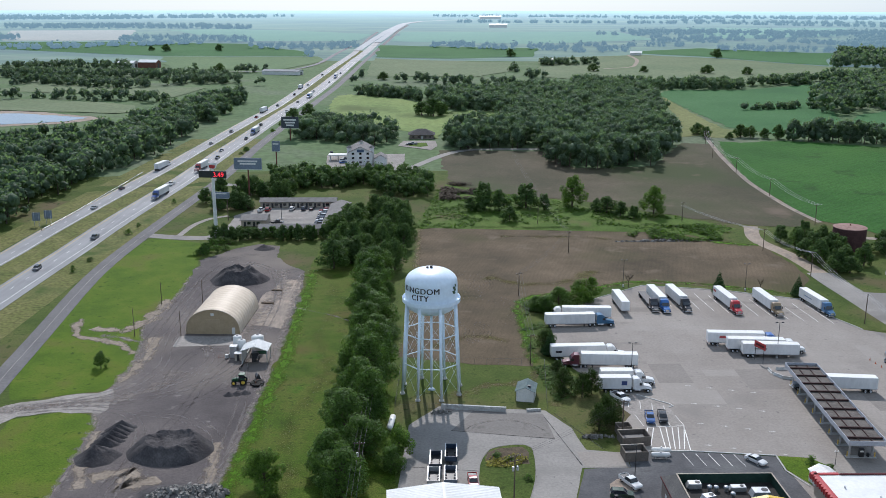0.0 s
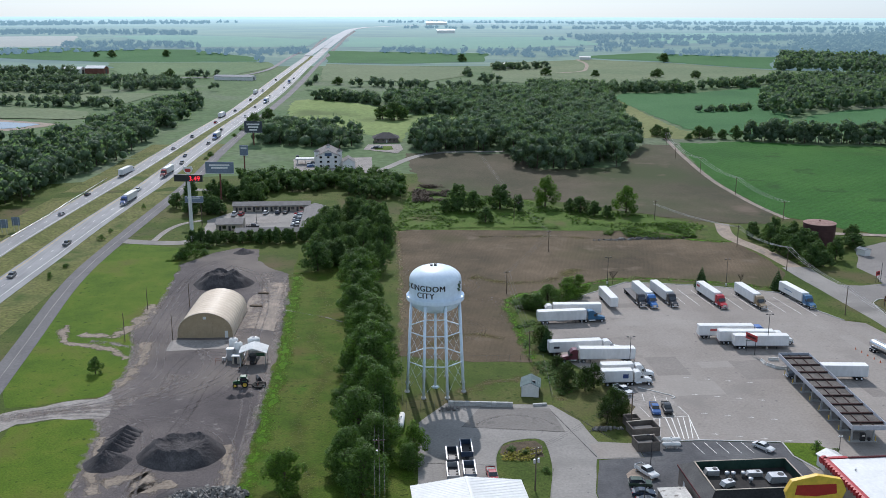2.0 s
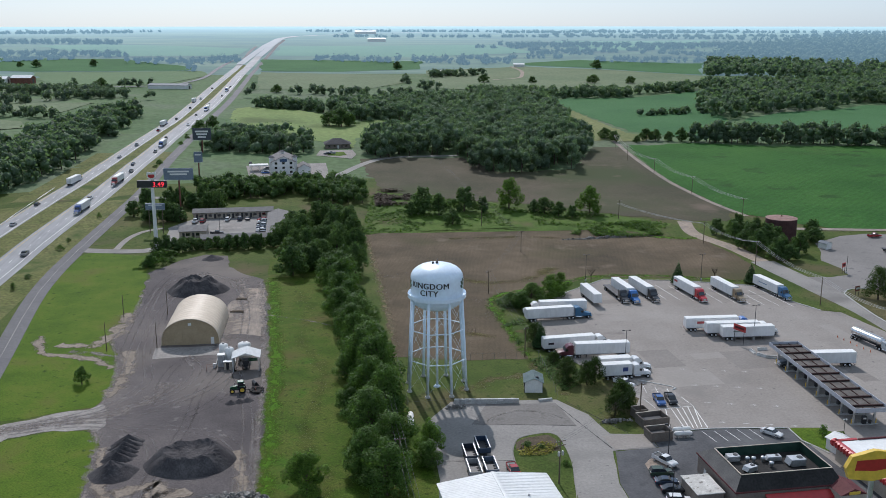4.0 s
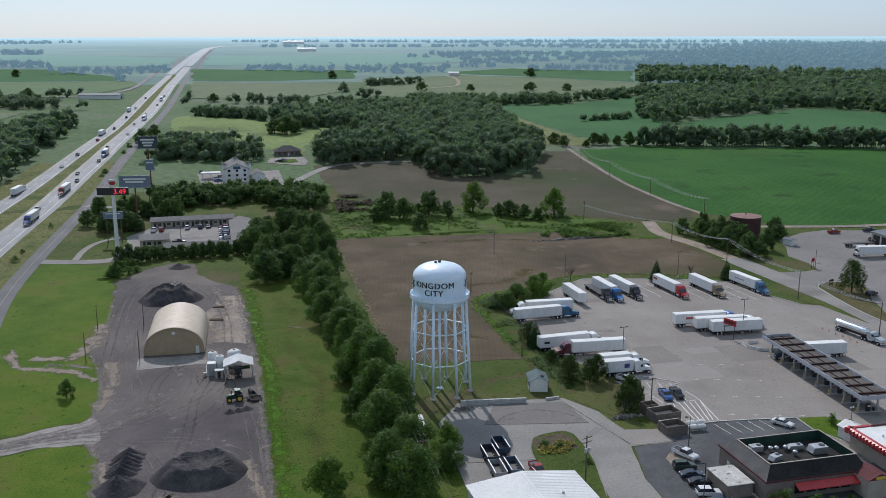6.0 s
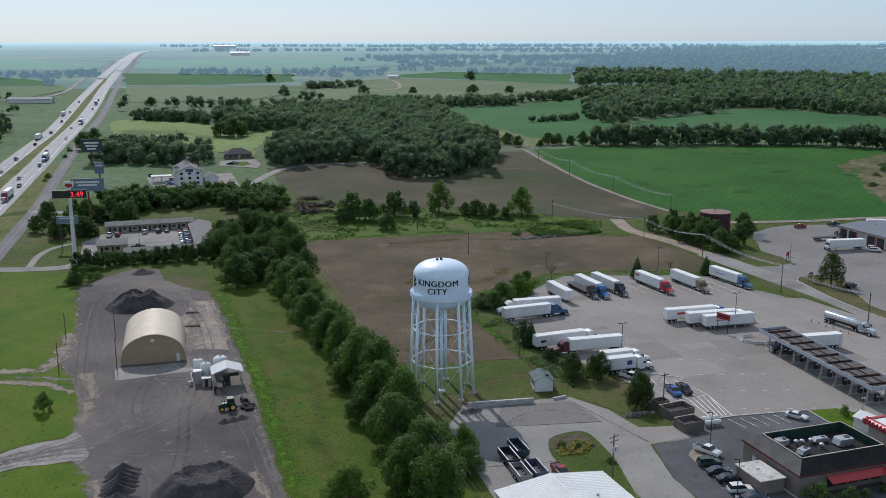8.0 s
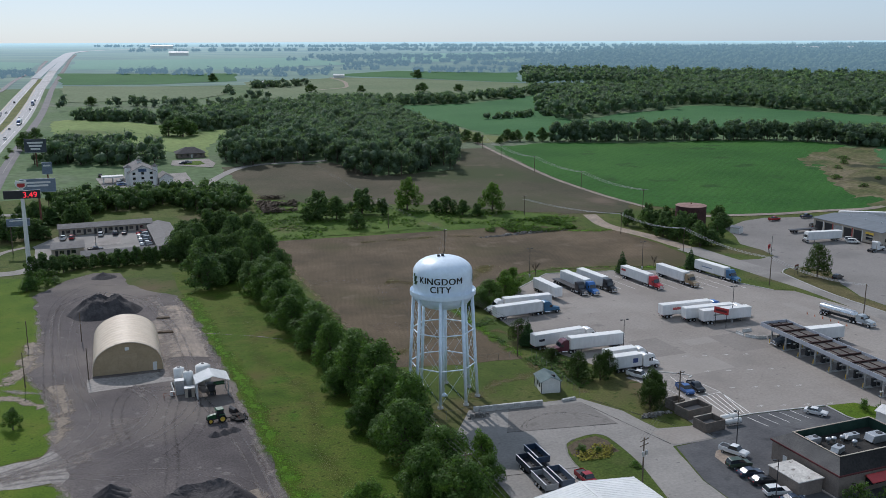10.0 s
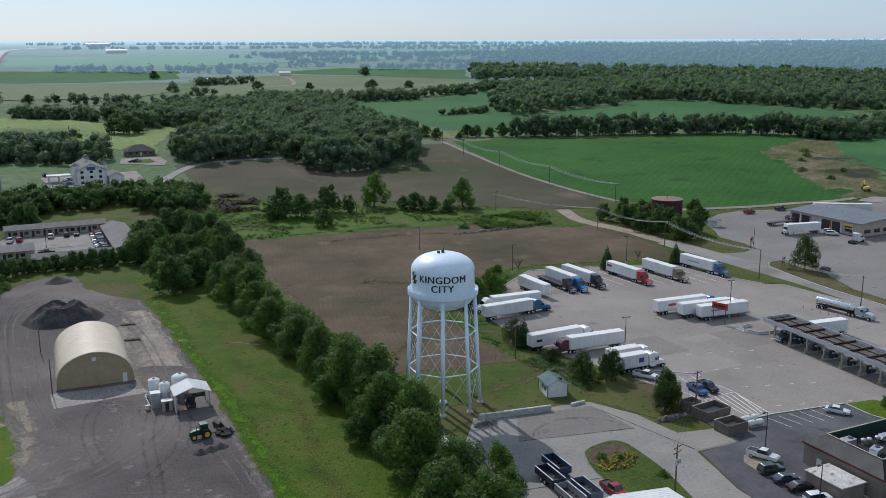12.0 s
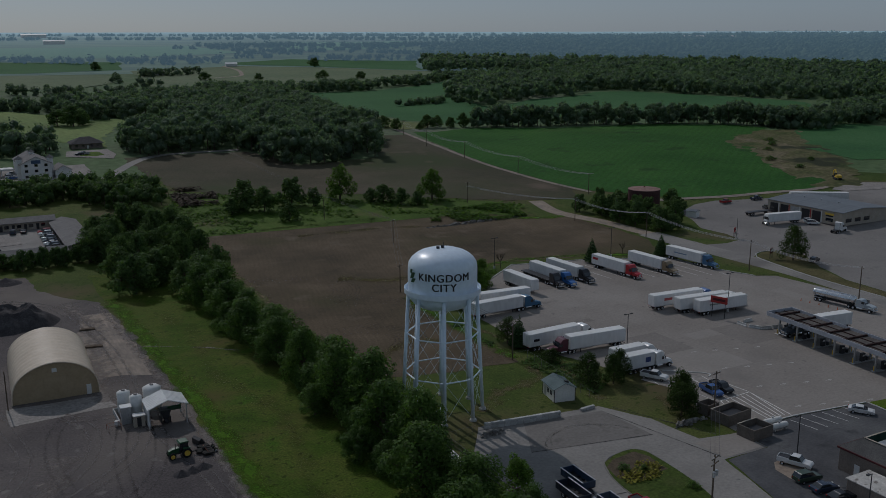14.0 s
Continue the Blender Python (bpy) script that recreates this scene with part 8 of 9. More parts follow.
def letters(word, size, mat, parent, x, y, z, name="digits", label=""):
    fc = bpy.data.curves.new(name, "FONT")
    fc.body, fc.size, fc.align_x, fc.extrude = word, size, "CENTER", 0.02
    fo = bpy.data.objects.new(name, fc)
    scene.collection.objects.link(fo)
    bpy.context.view_layer.update()
    me = bpy.data.meshes.new_from_object(fo.evaluated_get(bpy.context.evaluated_depsgraph_get()))
    bpy.data.objects.remove(fo)
    me.materials.clear()
    me.materials.append(mat)
    return shared(name, me, parent, Matrix.Translation((x, y, z)) @ pose(0, 0, 0, 90), label)


def price_sign():
    e = thing("price_sign", pose(-88, 161, 0, 0, 0, -8), "tall pale pole with a dark price display showing red digits", "sign")
    part("pole", rod(nb(), (0, 0, 0), (0, 0, 29), 0.85, 0.55, 16), WALLW, e, "thick pale steel pole")
    part("display", bx(-5.8, -0.6, 25.2, 5.8, 0.2, 28.0, bev=0.06), DARKM, e, "dark display cabinet")
    letters("3.49", 2.7, LED_RED, e, 2.6, -0.65, 25.6, label="glowing red digits")
    part("emblem", prism(nb(), [(-1.6, 31.4), (-1.9, 30.4), (-1.5, 29.2), (0, 28.2), (1.5, 29.2), (1.9, 30.4), (1.6, 31.4), (0, 31.0)], -0.4, 0.1), WALLW, e, "white shield-shaped emblem")
    part("emblem_mark", prism(nb(), [(-1.2, 30.4), (-1.2, 29.4), (0, 28.7), (1.2, 29.4), (1.2, 30.4)], -0.45, -0.4), RED, e, "red plain shape")


def billboard(x, y, zc, w, h, mat, label, posts=1, rot=-6, bars=3):
    z = gz(x, y)
    e = thing("billboard", pose(x, y, z, 0, 0, rot), label, "billboard", "billboards")
    zc -= z
    for i in range(posts):
        u = 0 if posts == 1 else (-w * 0.35, w * 0.35)[i]
        part("post", rod(nb(), (u, 0.2, 0), (u, 0.2, zc + h * 0.3), 0.4 if posts == 1 else 0.18, 0.35 if posts == 1 else 0.18, 12), RUST if posts == 1 else WOODP, e)
    p = part("panel", bx(-w / 2, -0.3, zc - h / 2, w / 2, 0.3, zc + h / 2, bev=0.05), mat, e)
    part("catwalk", bx(-w / 2, -1.0, zc - h / 2 - 0.15, w / 2, -0.3, zc - h / 2 - 0.05, bev=0.02), GALV, e)
    for i in range(bars):
        zz = zc + h * (0.22 - i * 0.24)
        part("bar", bx(-w * (0.36 - 0.07 * i), -0.33, zz - h * 0.07, w * (0.36 - 0.07 * i), -0.30, zz + h * 0.07, bev=0), WALLW, p, "pale plain lettering bar")


price_sign()
SIGNBLUE = paint("sign_blue_grey", (0.16, 0.20, 0.25), rough=0.6)
SIGNDARK = paint("sign_dark", (0.05, 0.06, 0.075), rough=0.6)
billboard(-84.5, 219, 21.4, 13.2, 5.2, SIGNBLUE, "grey-blue roadside billboard on one post", bars=2)
billboard(-81.9, 288, 19.6, 4.4, 5.4, SIGNBLUE, "square blue roadside sign on one post", bars=1)
billboard(-89, 395, 19.6, 11.5, 7.4, SIGNDARK, "dark roadside billboard on one post", bars=3)
billboard(-91.5, 189, 12.4, 8.0, 2.6, SIGNBLUE, "low wide motel sign on two posts", posts=2, bars=1)


def back_sign(x, y):
    e = thing("road_sign", pose(x, y, gz(x, y), 0, 0, 0), "grey back of a highway sign on two posts", "sign", "road signs")
    for u in (-1.0, 1.0):
        part("post", bx(u - 0.08, -0.08, 0, u + 0.08, 0.08, 6.0, bev=0.01), GALV, e)
    part("board", bx(-1.7, -0.05, 2.4, 1.7, 0.03, 6.0, bev=0.02), SIGNBLUE, e)


back_sign(-168.5, 178)
back_sign(-165.0, 182)


def small_sign(x, y, rot, w, h, zc, mat, label, mark=None):
    e = thing("site_sign", pose(x, y, gz(x, y) + 0.05, 0, 0, rot), label, "sign")
    for u in (-w * 0.38, w * 0.38):
        part("post", rod(nb(), (u, 0, 0), (u, 0, zc + h / 2), 0.08, 0.08, 8), DARKM, e)
    p = part("board", bx(-w / 2, -0.1, zc - h / 2, w / 2, 0.1, zc + h / 2, bev=0.03), mat, e)
    for s in (-1, 1):
        part("bar", bx(-w * 0.38, min(s * 0.104, s * 0.12), zc - h * 0.16, w * 0.38, max(s * 0.104, s * 0.12), zc + h * 0.2, bev=0), mark or WALLW, p, "plain lettering bar")


small_sign(88.6, 18.1, -70, 4.4, 1.7, 4.6, RED, "red board on two posts beside the trailers", mark=MAROON)
small_sign(161.2, 82.8, 30, 2.2, 1.6, 3.2, RED, "red board on two posts on grass", mark=MAROON)
small_sign(149.2, 55.8, 20, 2.2, 1.8, 2.6, RUST, "brown board on two posts on an island")


def barrier(x, y, rot):
    e = thing("concrete_barrier", pose(x, y, 0.06, 0, 0, rot), "low weathered concrete barrier on the lot", "barrier", "concrete barriers")
    part("body", prism(nb(), [(-0.3, 0), (-0.3, 0.2), (-0.12, 0.4), (-0.09, 0.8), (0.09, 0.8), (0.12, 0.4), (0.3, 0.2), (0.3, 0)], -1.4, 1.4, axis="x"), CBLOCK, e)


for i, (x, y, rz) in enumerate(((89.0, 10.6, 90), (89.9, 7.4, -60), (91.8, 5.6, -20), (95.0, 5.0, -8), (92.5, 12.0, 0))):
    barrier(x, y, rz)


def kerb_run(pts, name="kerb", h=0.16, w=0.3, close=False, mat=None):
    """A raised concrete edge along a line."""
    line = [np.array(p, float) for p in pts] + ([np.array(pts[0], float)] if close else [])
    bm = nb()
    for a, b in zip(line, line[1:]):
        d = b - a
        box(bm, 0, -w / 2, 0, float(np.linalg.norm(d)) + 0.05, w / 2, h, bev=0.03, m=pose(a[0], a[1], gz(*a) + 0.05, 0, 0, math.degrees(math.atan2(d[1], d[0]))))
    return tagged(part(name, bm, mat or CBLOCK), "raised pale concrete kerb", "kerb", kind="structure")


kerb_run([(36, 58.3), (57, 76.8), (73, 89.3), (99, 83.3), (122, 72.8), (124.3, 55), (128.7, 43.2)])
kerb_run([(41.5, -33.8), (56, -34.0), (73, -36.3)])
kerb_run([(73.2, -36.5), (72.8, -43), (75.2, -49.5)])
kerb_run([(50.5, -3.6), (57.2, -9.2), (57.8, -10.5), (56.6, -11.2)])
kerb_run(smooth_line([(9, -60), (9, -45), (10, -37.5), (12.3, -32.2), (16, -30.6), (19.5, -30.3), (21.3, -32), (21.4, -37), (20.6, -45), (18.5, -54), (17, -60)], 1.5), h=0.12, w=0.16, mat=CONC2)
MULCH = ramp_mat("brown_mulch", ((0.07, 0.055, 0.038), (0.115, 0.09, 0.062)), scale=0.6, fine=4, bump=0.6, mix=0.3)
patch("planting_bed", [(11.5, -34), (14, -32), (19, -31.6), (20.4, -34), (20, -39), (14, -40), (11, -38)], MULCH, 0.155, "bare mulch bed at the head of the island", "bed", amp=0.4, step=1.0)
kerb_run(smooth_line([(141.3, 9.4), (141.9, 30.5), (144.3, 47.2), (147.1, 59.8), (153.4, 64), (159.3, 63.1)], 3.0))
patch("road_island", [(141.6, 9.4), (142.2, 30.5), (144.6, 47.2), (147.4, 59.6), (153.4, 63.6), (159.3, 62.8), (162.5, 54.8), (153, 40), (147.5, 27), (146, 10)], DRYGRASS, 0.1, "dry grass island between road and service lot", "island", amp=0.3)
patch("road_verge", [(124.5, 72), (131.5, 84), (136.5, 80), (136.8, 58), (135.5, 41), (129, 43), (124.6, 55)], GRASS, 0.08, "grass strip between truck lot and road", "verge", amp=0.4)
patch("parking_median", [(40.3, -45.5), (41.5, -48), (40.0, -51), (37.5, -52), (34.8, -51.4), (35.2, -48), (37, -46)], DIRT, 0.12, "brown mulch bed with a kerb", "island", amp=0.1)
patch("restaurant_green", [(73.4, -36.6), (80, -37.5), (83, -42), (80, -46), (75.6, -49), (73.2, -43)], LAWN, 0.12, "small patch of lawn beside the lot", "lawn", amp=0.2)
patch("side_pad", [(30.8, -33.8), (40.5, -34.2), (40.2, -40.5), (31.5, -40.6)], CONC, 0.075, "pale concrete pad", "pavement", amp=0.1)
patch("car_bay", [(43.0, -5.6), (50.5, -3.8), (56.6, -10.2), (57.6, -21.0), (48.8, -21.8), (46.5, -15)], GRAVROAD, 0.068, "pale tan parking bay", "parking bay", amp=0.1)


def stripes(name, segs, width, mat, dz, label):
    bm = nb()
    for (x0, y0), (x1, y1) in segs:
        strip_mesh(bm, [np.array((x0, y0)), np.array((x1, y1))], 0, width, dz)
    return tagged(part(name, bm, mat), label, "road marking", kind="structure")


seg = []
for i in range(7):
    seg.append(((48.9 + 1.4 * i, -22.2 + 0.03 * i), (48.4 + 1.0 * i - 2.0 * (i < 2), -33.0 + 3.0 * max(0, 2 - i) / 2)))
seg += [((48.8, -22.0), (57.4, -21.4)), ((57.4, -21.4), (55.6, -33.4))]
stripes("hatching", seg, 0.2, WHITE, 0.085, "white painted diagonal hatching")
stripes("bay_lines", [((53.5 + 2.7 * i, -35.0 - 0.12 * i), (54.3 + 2.7 * i, -40.4 - 0.12 * i)) for i in range(6)], 0.12, WHITE, 0.075, "faded white bay lines on asphalt")
stripes("bay_lines", [((45.2 + 2.6 * i, -5.0 - 1.3 * i), (43.8 + 2.6 * i + 0.6, -9.6 - 1.3 * i)) for i in range(5)] + [((47.6 + 3.1 * i, -15.6 - 0.1 * i), (48.2 + 3.1 * i, -21.3)) for i in range(4)], 0.13, WHITE, 0.088, "white bay lines")
stripes("bay_lines", [((76.2 + 4.1 * i, 84.5 - 1.6 * i), (77.3 + 4.1 * i, 66 - 1.6 * i)) for i in range(12)], 0.14, WHITE, 0.078, "faded white truck bay lines")
ARROWPAINT = paint("faded_arrow_paint", (0.46, 0.44, 0.41), rough=0.8, dirt=0.25)


def lane_arrow(bm, x, y, rot):
    m = Matrix.Translation((x, y, 0.08)) @ Matrix.Rotation(radians(rot), 4, "Z")
    for f in ([(-0.7, -0.12), (0.2, -0.12), (0.2, 0.12), (-0.7, 0.12)], [(0.2, -0.4), (0.9, 0), (0.2, 0.4)]):
        bm.faces.new([bm.verts.new(m @ Vector((u, v, 0))) for u, v in f])


bm = nb()
for i in range(16):
    lane_arrow(bm, 64.8 + 5.0 * (i % 4) - 1.6 * (i // 4), 1.8 - 11 * (i // 4) - 1.5 * (i % 4), -10)
tagged(part("lane_arrows", bm, ARROWPAINT), "worn white arrows on concrete", "road marking", kind="structure")


NEWCONC = ramp_mat("newer_concrete", ((0.262, 0.238, 0.214), (0.295, 0.268, 0.242)), scale=0.15, fine=1.5, rough=0.8, mix=0.06, bump=0.05)
DARKCONC = ramp_mat("stained_concrete", ((0.205, 0.184, 0.166), (0.235, 0.212, 0.192)), scale=0.15, fine=1.5, rough=0.8, mix=0.1, bump=0.05)


# slabs of the truck lot: saw-cut joints and newer patches
def joints():
    bm = nb()
    poly = [(36, 58), (57, 76.5), (73, 89), (99, 83), (122, 72.5), (124, 55), (128.5, 43), (134, 40), (137, 10), (135, -60), (74, -60), (73, -38), (56, -33.7), (41, -33.5), (53, -8), (46, -2), (37.5, 14), (35.5, 26)]
    for k in range(34):
        y = -58 + k * 4.4
        xs = [x for x in np.arange(34, 138, 0.8) if inside(poly, x, y)]
        if len(xs) > 2:
            strip_mesh(bm, [np.array((xs[0], y)), np.array((xs[-1], y))], 0, 0.035, 0.07)
    for k in range(24):
        x = 36 + k * 4.4
        ys = [y for y in np.arange(-59, 90, 0.8) if inside(poly, x, y)]
        if len(ys) > 2:
            strip_mesh(bm, [np.array((x, ys[0])), np.array((x, ys[-1]))], 0, 0.035, 0.072)
    return tagged(part("slab_joints", bm, DARKCONC), "dark filled joints between concrete slabs", "joint", kind="structure")


joints()
pr = random.Random(12)
for i in range(18):
    x, y = pr.uniform(56, 122), pr.uniform(-34, 62)
    sx, sy = pr.choice((4.4, 8.8)), pr.choice((4.4, 8.8, 13.2))
    x, y = 36 + round((x - 36) / 4.4) * 4.4, -58 + round((y + 58) / 4.4) * 4.4
    patch("slab_patch", [(x, y), (x + sx, y), (x + sx, y + sy), (x, y + sy)], pr.choice((NEWCONC, DARKCONC)), 0.064 + 0.0006 * i, "replaced concrete slab of another shade", "slab", amp=0.0, step=50)


patch("slab_patch", [(4, -23), (9.5, -12.5), (26, -14.5), (27, -27.5)], DARKCONC2, 0.058, "older darker concrete slab in the drive", "slab", amp=0.1, step=4)
for i, (r, y) in enumerate(((7.5, -24), (9.0, -25), (10.0, -26.5))):
    soft_strip("tyre_track", [(16 + r * math.cos(a), y + r * 0.85 * math.sin(a)) for a in np.linspace(0.2, 2.9, 9)], 0.8, OILY, 0.0905 + 0.001 * i, "curved tyre marks on the drive", "track")
for i, (x0, y0, x1, y1) in enumerate(((26, -16, 31, -40), (28.5, -14, 37, -33), (4, -23, 27, -27.5), (-5, -40, 9, -42))):
    soft_strip("drive_seam", [(x0, y0), ((x0 + x1) / 2, (y0 + y1) / 2), (x1, y1)], 0.35, DARKSEAM, 0.0945 + 0.001 * i, "dark seam between drive slabs", "joint")

# ---------------------------------------------------------------- single trees and bushes
tree("young", -87.7, 16.5, 5.0, 4.2, "small young tree alone on the lawn")
tree("pale", -33.5, -50, 9.5, 9, "round green tree at the grass strip")
tree("cone", 96.6, 79.5, 8.2, 5.0, "dark green conifer behind the truck row", "conifers", name="conifer")
tree("cone", 122.1, 76.5, 7.2, 4.8, "dark green conifer behind the truck row", "conifers", name="conifer")
for x, y, h, w, k in ((47.5, 68, 8.5, 9, "pale"), (41, 66, 7, 8, "broad"), (36, 60, 6, 7, "broad"), (52.5, 73.5, 8, 8, "pale"), (33.5, 63, 5, 6, "broad"), (31.8, 27.5, 6.5, 6, "lot"), (32.6, 24, 7.5, 4.8, "cone"), (33, 12, 3.4, 4, "lot"), (32.6, -1.5, 6.5, 6.5, "lot"), (36.8, -4.5, 6.5, 5.5, "lot"), (39.4, -3, 6.8, 5, "lot"), (39.6, -21, 8, 6, "lot"), (37.5, -23.5, 7, 6, "lot"), (42.0, -19.5, 6, 5, "lot"), (-7.5, -36, 7.5, 6.5, "pale"), (-9, -42, 6, 5.5, "broad"), (153.5, 50.8, 11.5, 9.5, "lot")):
    tree(k, x, y, h, w, "green tree at the edge of the truck lot" if k != "cone" else "dark conifer at the edge of the truck lot", "lot trees")
for x, y, h, w, k in ((26, 209, 13, 12, "low"), (33, 205, 10, 10, "low"), (46, 210, 12, 12, "low"), (54, 206, 8, 8, "low"), (68, 212, 15, 12.5, "pale"), (102.5, 195, 13.5, 11.5, "pale"), (82, 199, 8, 9, "low"), (87, 193, 7, 7, "low"), (92, 188, 6, 6, "low"), (36, 185, 7, 8, "low"), (20, 205, 7, 7, "low"), (78, 203, 6, 7, "low")):
    tree(k, x, y, h, w, "field tree in summer leaf among scrub", "field trees")
rr = random.Random(18)
for x, y in ((143, 146), (147, 141), (150, 136), (148, 128), (152, 124), (156, 127), (176, 128), (179, 133), (157, 140), (152, 145), (163, 142), (170, 143), (146, 135), (146, 116), (150, 110), (155, 116), (147, 104), (152, 103), (160, 112), (144, 124), (157, 122)):
    tree("low", x + rr.uniform(-1, 1), y + rr.uniform(-1, 1), rr.uniform(6, 9.5), rr.uniform(6, 8.5), "dark green tree round the rusted tank", "tank trees")
for x, y, h, w in ((6, 516, 15, 17), (-3, 524, 11, 14), (13, 522, 10, 10), (210, 400, 9, 10), (216, 398, 8, 9), (224, 394, 7, 8), (186, 398, 8, 8), (232, 391, 10, 9), (200, 392, 5, 6), (-60, 430, 13, 12), (-97, 470, 12, 12), (-92, 520, 10, 11)):
    tree("low", x, y, h, w, "big round tree in the open meadow", "meadow trees")
for x, y, h, w in ((421, 1141, 14, 20), (333, 891, 11, 15), (375, 876, 9, 13), (205, 928, 10, 14), (263, 913, 8, 11), (128, 1186, 12, 16), (-46, 829, 9, 14), (-247, 931, 10, 14), (-398, 1262, 12, 15), (-321, 1281, 11, 14), (-423, 1268, 8, 10), (185, 415, 8, 11)):
    tree("low", x, y, h, w, "lone round tree in a far field", "far field trees")
for i in range(26):
    x = rr.uniform(-110, -66)
    tree("low", x, rr.uniform(206, 250) if x < -82 else rr.uniform(224, 254), rr.uniform(5, 10), rr.uniform(6, 9), "green tree near the billboards", "roadside trees")
for i in range(16):
    tree("low", -86 + i * 3.0 + rr.uniform(-0.8, 0.8), 157 + rr.uniform(-2.5, 2.5), rr.uniform(4.5, 7.5), rr.uniform(4.5, 6.5), "green shrub tree before the motel", "motel shrubs")
for i in range(14):
    tree("bush", -91 + rr.uniform(0, 12), 128 + rr.uniform(0, 24), rr.uniform(2, 3.6), rr.uniform(4, 6), "overgrown shrub on the yard bank", "bank shrubs", name="shrub", category="shrub")
for i in range(16):
    y = rr.choice((150, 235, 330, 420, 520)) + rr.gauss(0, 34)
    x, _ = lane_at(EB, y, 11.5 + rr.uniform(-2, 2))
    tree("bush", x, y, rr.uniform(1.2, 2.6), rr.uniform(2, 4.5), "low shrub on the highway bank", "bank shrubs", name="shrub", category="shrub")
for x, y, h, w in ((13.5, -36, 1.2, 3.4), (16, -37.5, 1.0, 2.6), (19, -46, 1.2, 2.4), (46.5, -71.5, 3.5, 5), (52, -73, 2.6, 4), (78.5, -41.5, 2.6, 3.2), (82, -43.0, 1.6, 2.4), (60, -72.6, 1.4, 2.6), (56, -72.8, 1.6, 3)):
    tree("bush", x, y, h, w, "clipped green shrub in a planting bed", "bed shrubs", name="shrub", category="shrub")


def scatter(name, poly, n, size, mat, label, seed, h=0.5):
    """Weeds and clumps over a piece of ground, as one mass."""
    rng = random.Random(seed)
    vs, fs = [], []
    xs, ys = [p[0] for p in poly], [p[1] for p in poly]
    while len(fs) < n * 5:
        x, y = rng.uniform(min(xs), max(xs)), rng.uniform(min(ys), max(ys))
        if not inside(poly, x, y) or noise.noise((x * 0.08, y * 0.08, seed)) < -0.08:
            continue
        z = gz(x, y)
        for k in range(5):
            a, s = rng.uniform(0, 6.28), size * rng.uniform(0.5, 1.3)
            c = Vector((x + rng.gauss(0, size), y + rng.gauss(0, size), z + h * rng.uniform(0.1, 1.0)))
            u = Vector((math.cos(a), math.sin(a), rng.uniform(-0.3, 0.3))) * s
            v = Vector((-math.sin(a), math.cos(a), rng.uniform(-0.3, 0.9))) * s * 0.7
            b = len(vs)
            vs += [tuple(c + u), tuple(c + v), tuple(c - u), tuple(c - v)]
            fs.append((b, b + 1, b + 2, b + 3))
    me = bpy.data.meshes.new(name)
    me.from_pydata(vs, [], fs)
    me.materials.append(mat)
    return tagged(new(name, me), label, "undergrowth", kind="stuff")


SCRUBLEAF = leaf_mat("leaves_scrub", (0.062, 0.115, 0.022), (0.10, 0.165, 0.035), trans=0.5, rand=0.25)
scatter("scrub", [(2, 225), (-5, 172), (11, 173), (28, 183), (84, 174), (117, 150), (131, 168), (107, 196), (76, 205), (60, 228), (28, 244), (8, 262)], 1500, 0.5, SCRUBLEAF, "tangled green scrub between the brown fields", 3, h=0.8)
scatter("scrub", [(82, 158), (95, 174), (122, 172), (120, 150), (104, 148)], 900, 0.45, SCRUBLEAF, "dense weeds on a rubble bank", 5, h=1.2)
scatter("brush_pile", [(8, 266), (27, 261), (22, 228), (6, 226)], 700, 0.5, BARK, "dark heap of cut brush and roots", 7, h=1.6)
scatter("scrub", [(30, 70), (42, 78), (54, 82), (40, 66), (35, 56), (30, 58)], 420, 0.35, LEAF, "bright weeds behind the truck lot", 9, h=0.7)
scatter("scrub", [(27, 15), (27, 45), (34, 52), (33, 28), (36, 10), (41, 0), (30, -8)], 500, 0.3, LEAF, "rough grass and weeds along the fence", 11, h=0.4)

scatter("weeds", [(11, -35), (16, -34), (20, -37), (17, -41), (11, -40)], 160, 0.25, leaf_mat("yellow_flowers", (0.17, 0.16, 0.03), (0.30, 0.27, 0.05)), "yellow flowering weeds on the kerbed island", 15, h=0.6)


# ---------------------------------------------------------------- fence by the tower
FENCEM = paint("weathered_fence", (0.20, 0.20, 0.19), rough=0.7)


def fence(pts, h=1.8, gap=3.0):
    e = thing("wire_fence", pose(0, 0, 0), "thin chain-link fence with steel posts", "fence")
    for a, b in zip(pts, pts[1:]):
        a, b = Vector((*a, 0)), Vector((*b, 0))
        n = max(1, int((b - a).length / gap))
        for i in range(n):
            p = a.lerp(b, i / n)
            part("post", rod(nb(), p, p + Vector((0, 0, h)), 0.03, 0.03, 5), FENCEM, e)
        for z in (h,):
            part("rail", rod(nb(), a + Vector((0, 0, z)), b + Vector((0, 0, z)), 0.016, 0.016, 4), FENCEM, e)


fence([(-8, -12.2), (2, -12.0)])
fence([(27.3, -11.5), (30.2, 17), (18, 17), (-8, 19), (-9, -12)])


def cone(x, y):
    e = thing("traffic_cone", pose(x, y, 0.06), "small orange traffic cone on concrete", "cone", "traffic cones")
    part("body", lathe(nb(), [(0.15, 0.04), (0.04, 0.7), (0, 0.7)], 10), colour((0.6, 0.14, 0.04)), e)
    part("foot", bx(-0.2, -0.2, 0, 0.2, 0.2, 0.04, bev=0.01), colour((0.6, 0.14, 0.04)), e)


for i in range(6):
    cone(119.2 + 0.35 * i, 18.5 - 2.6 * i)


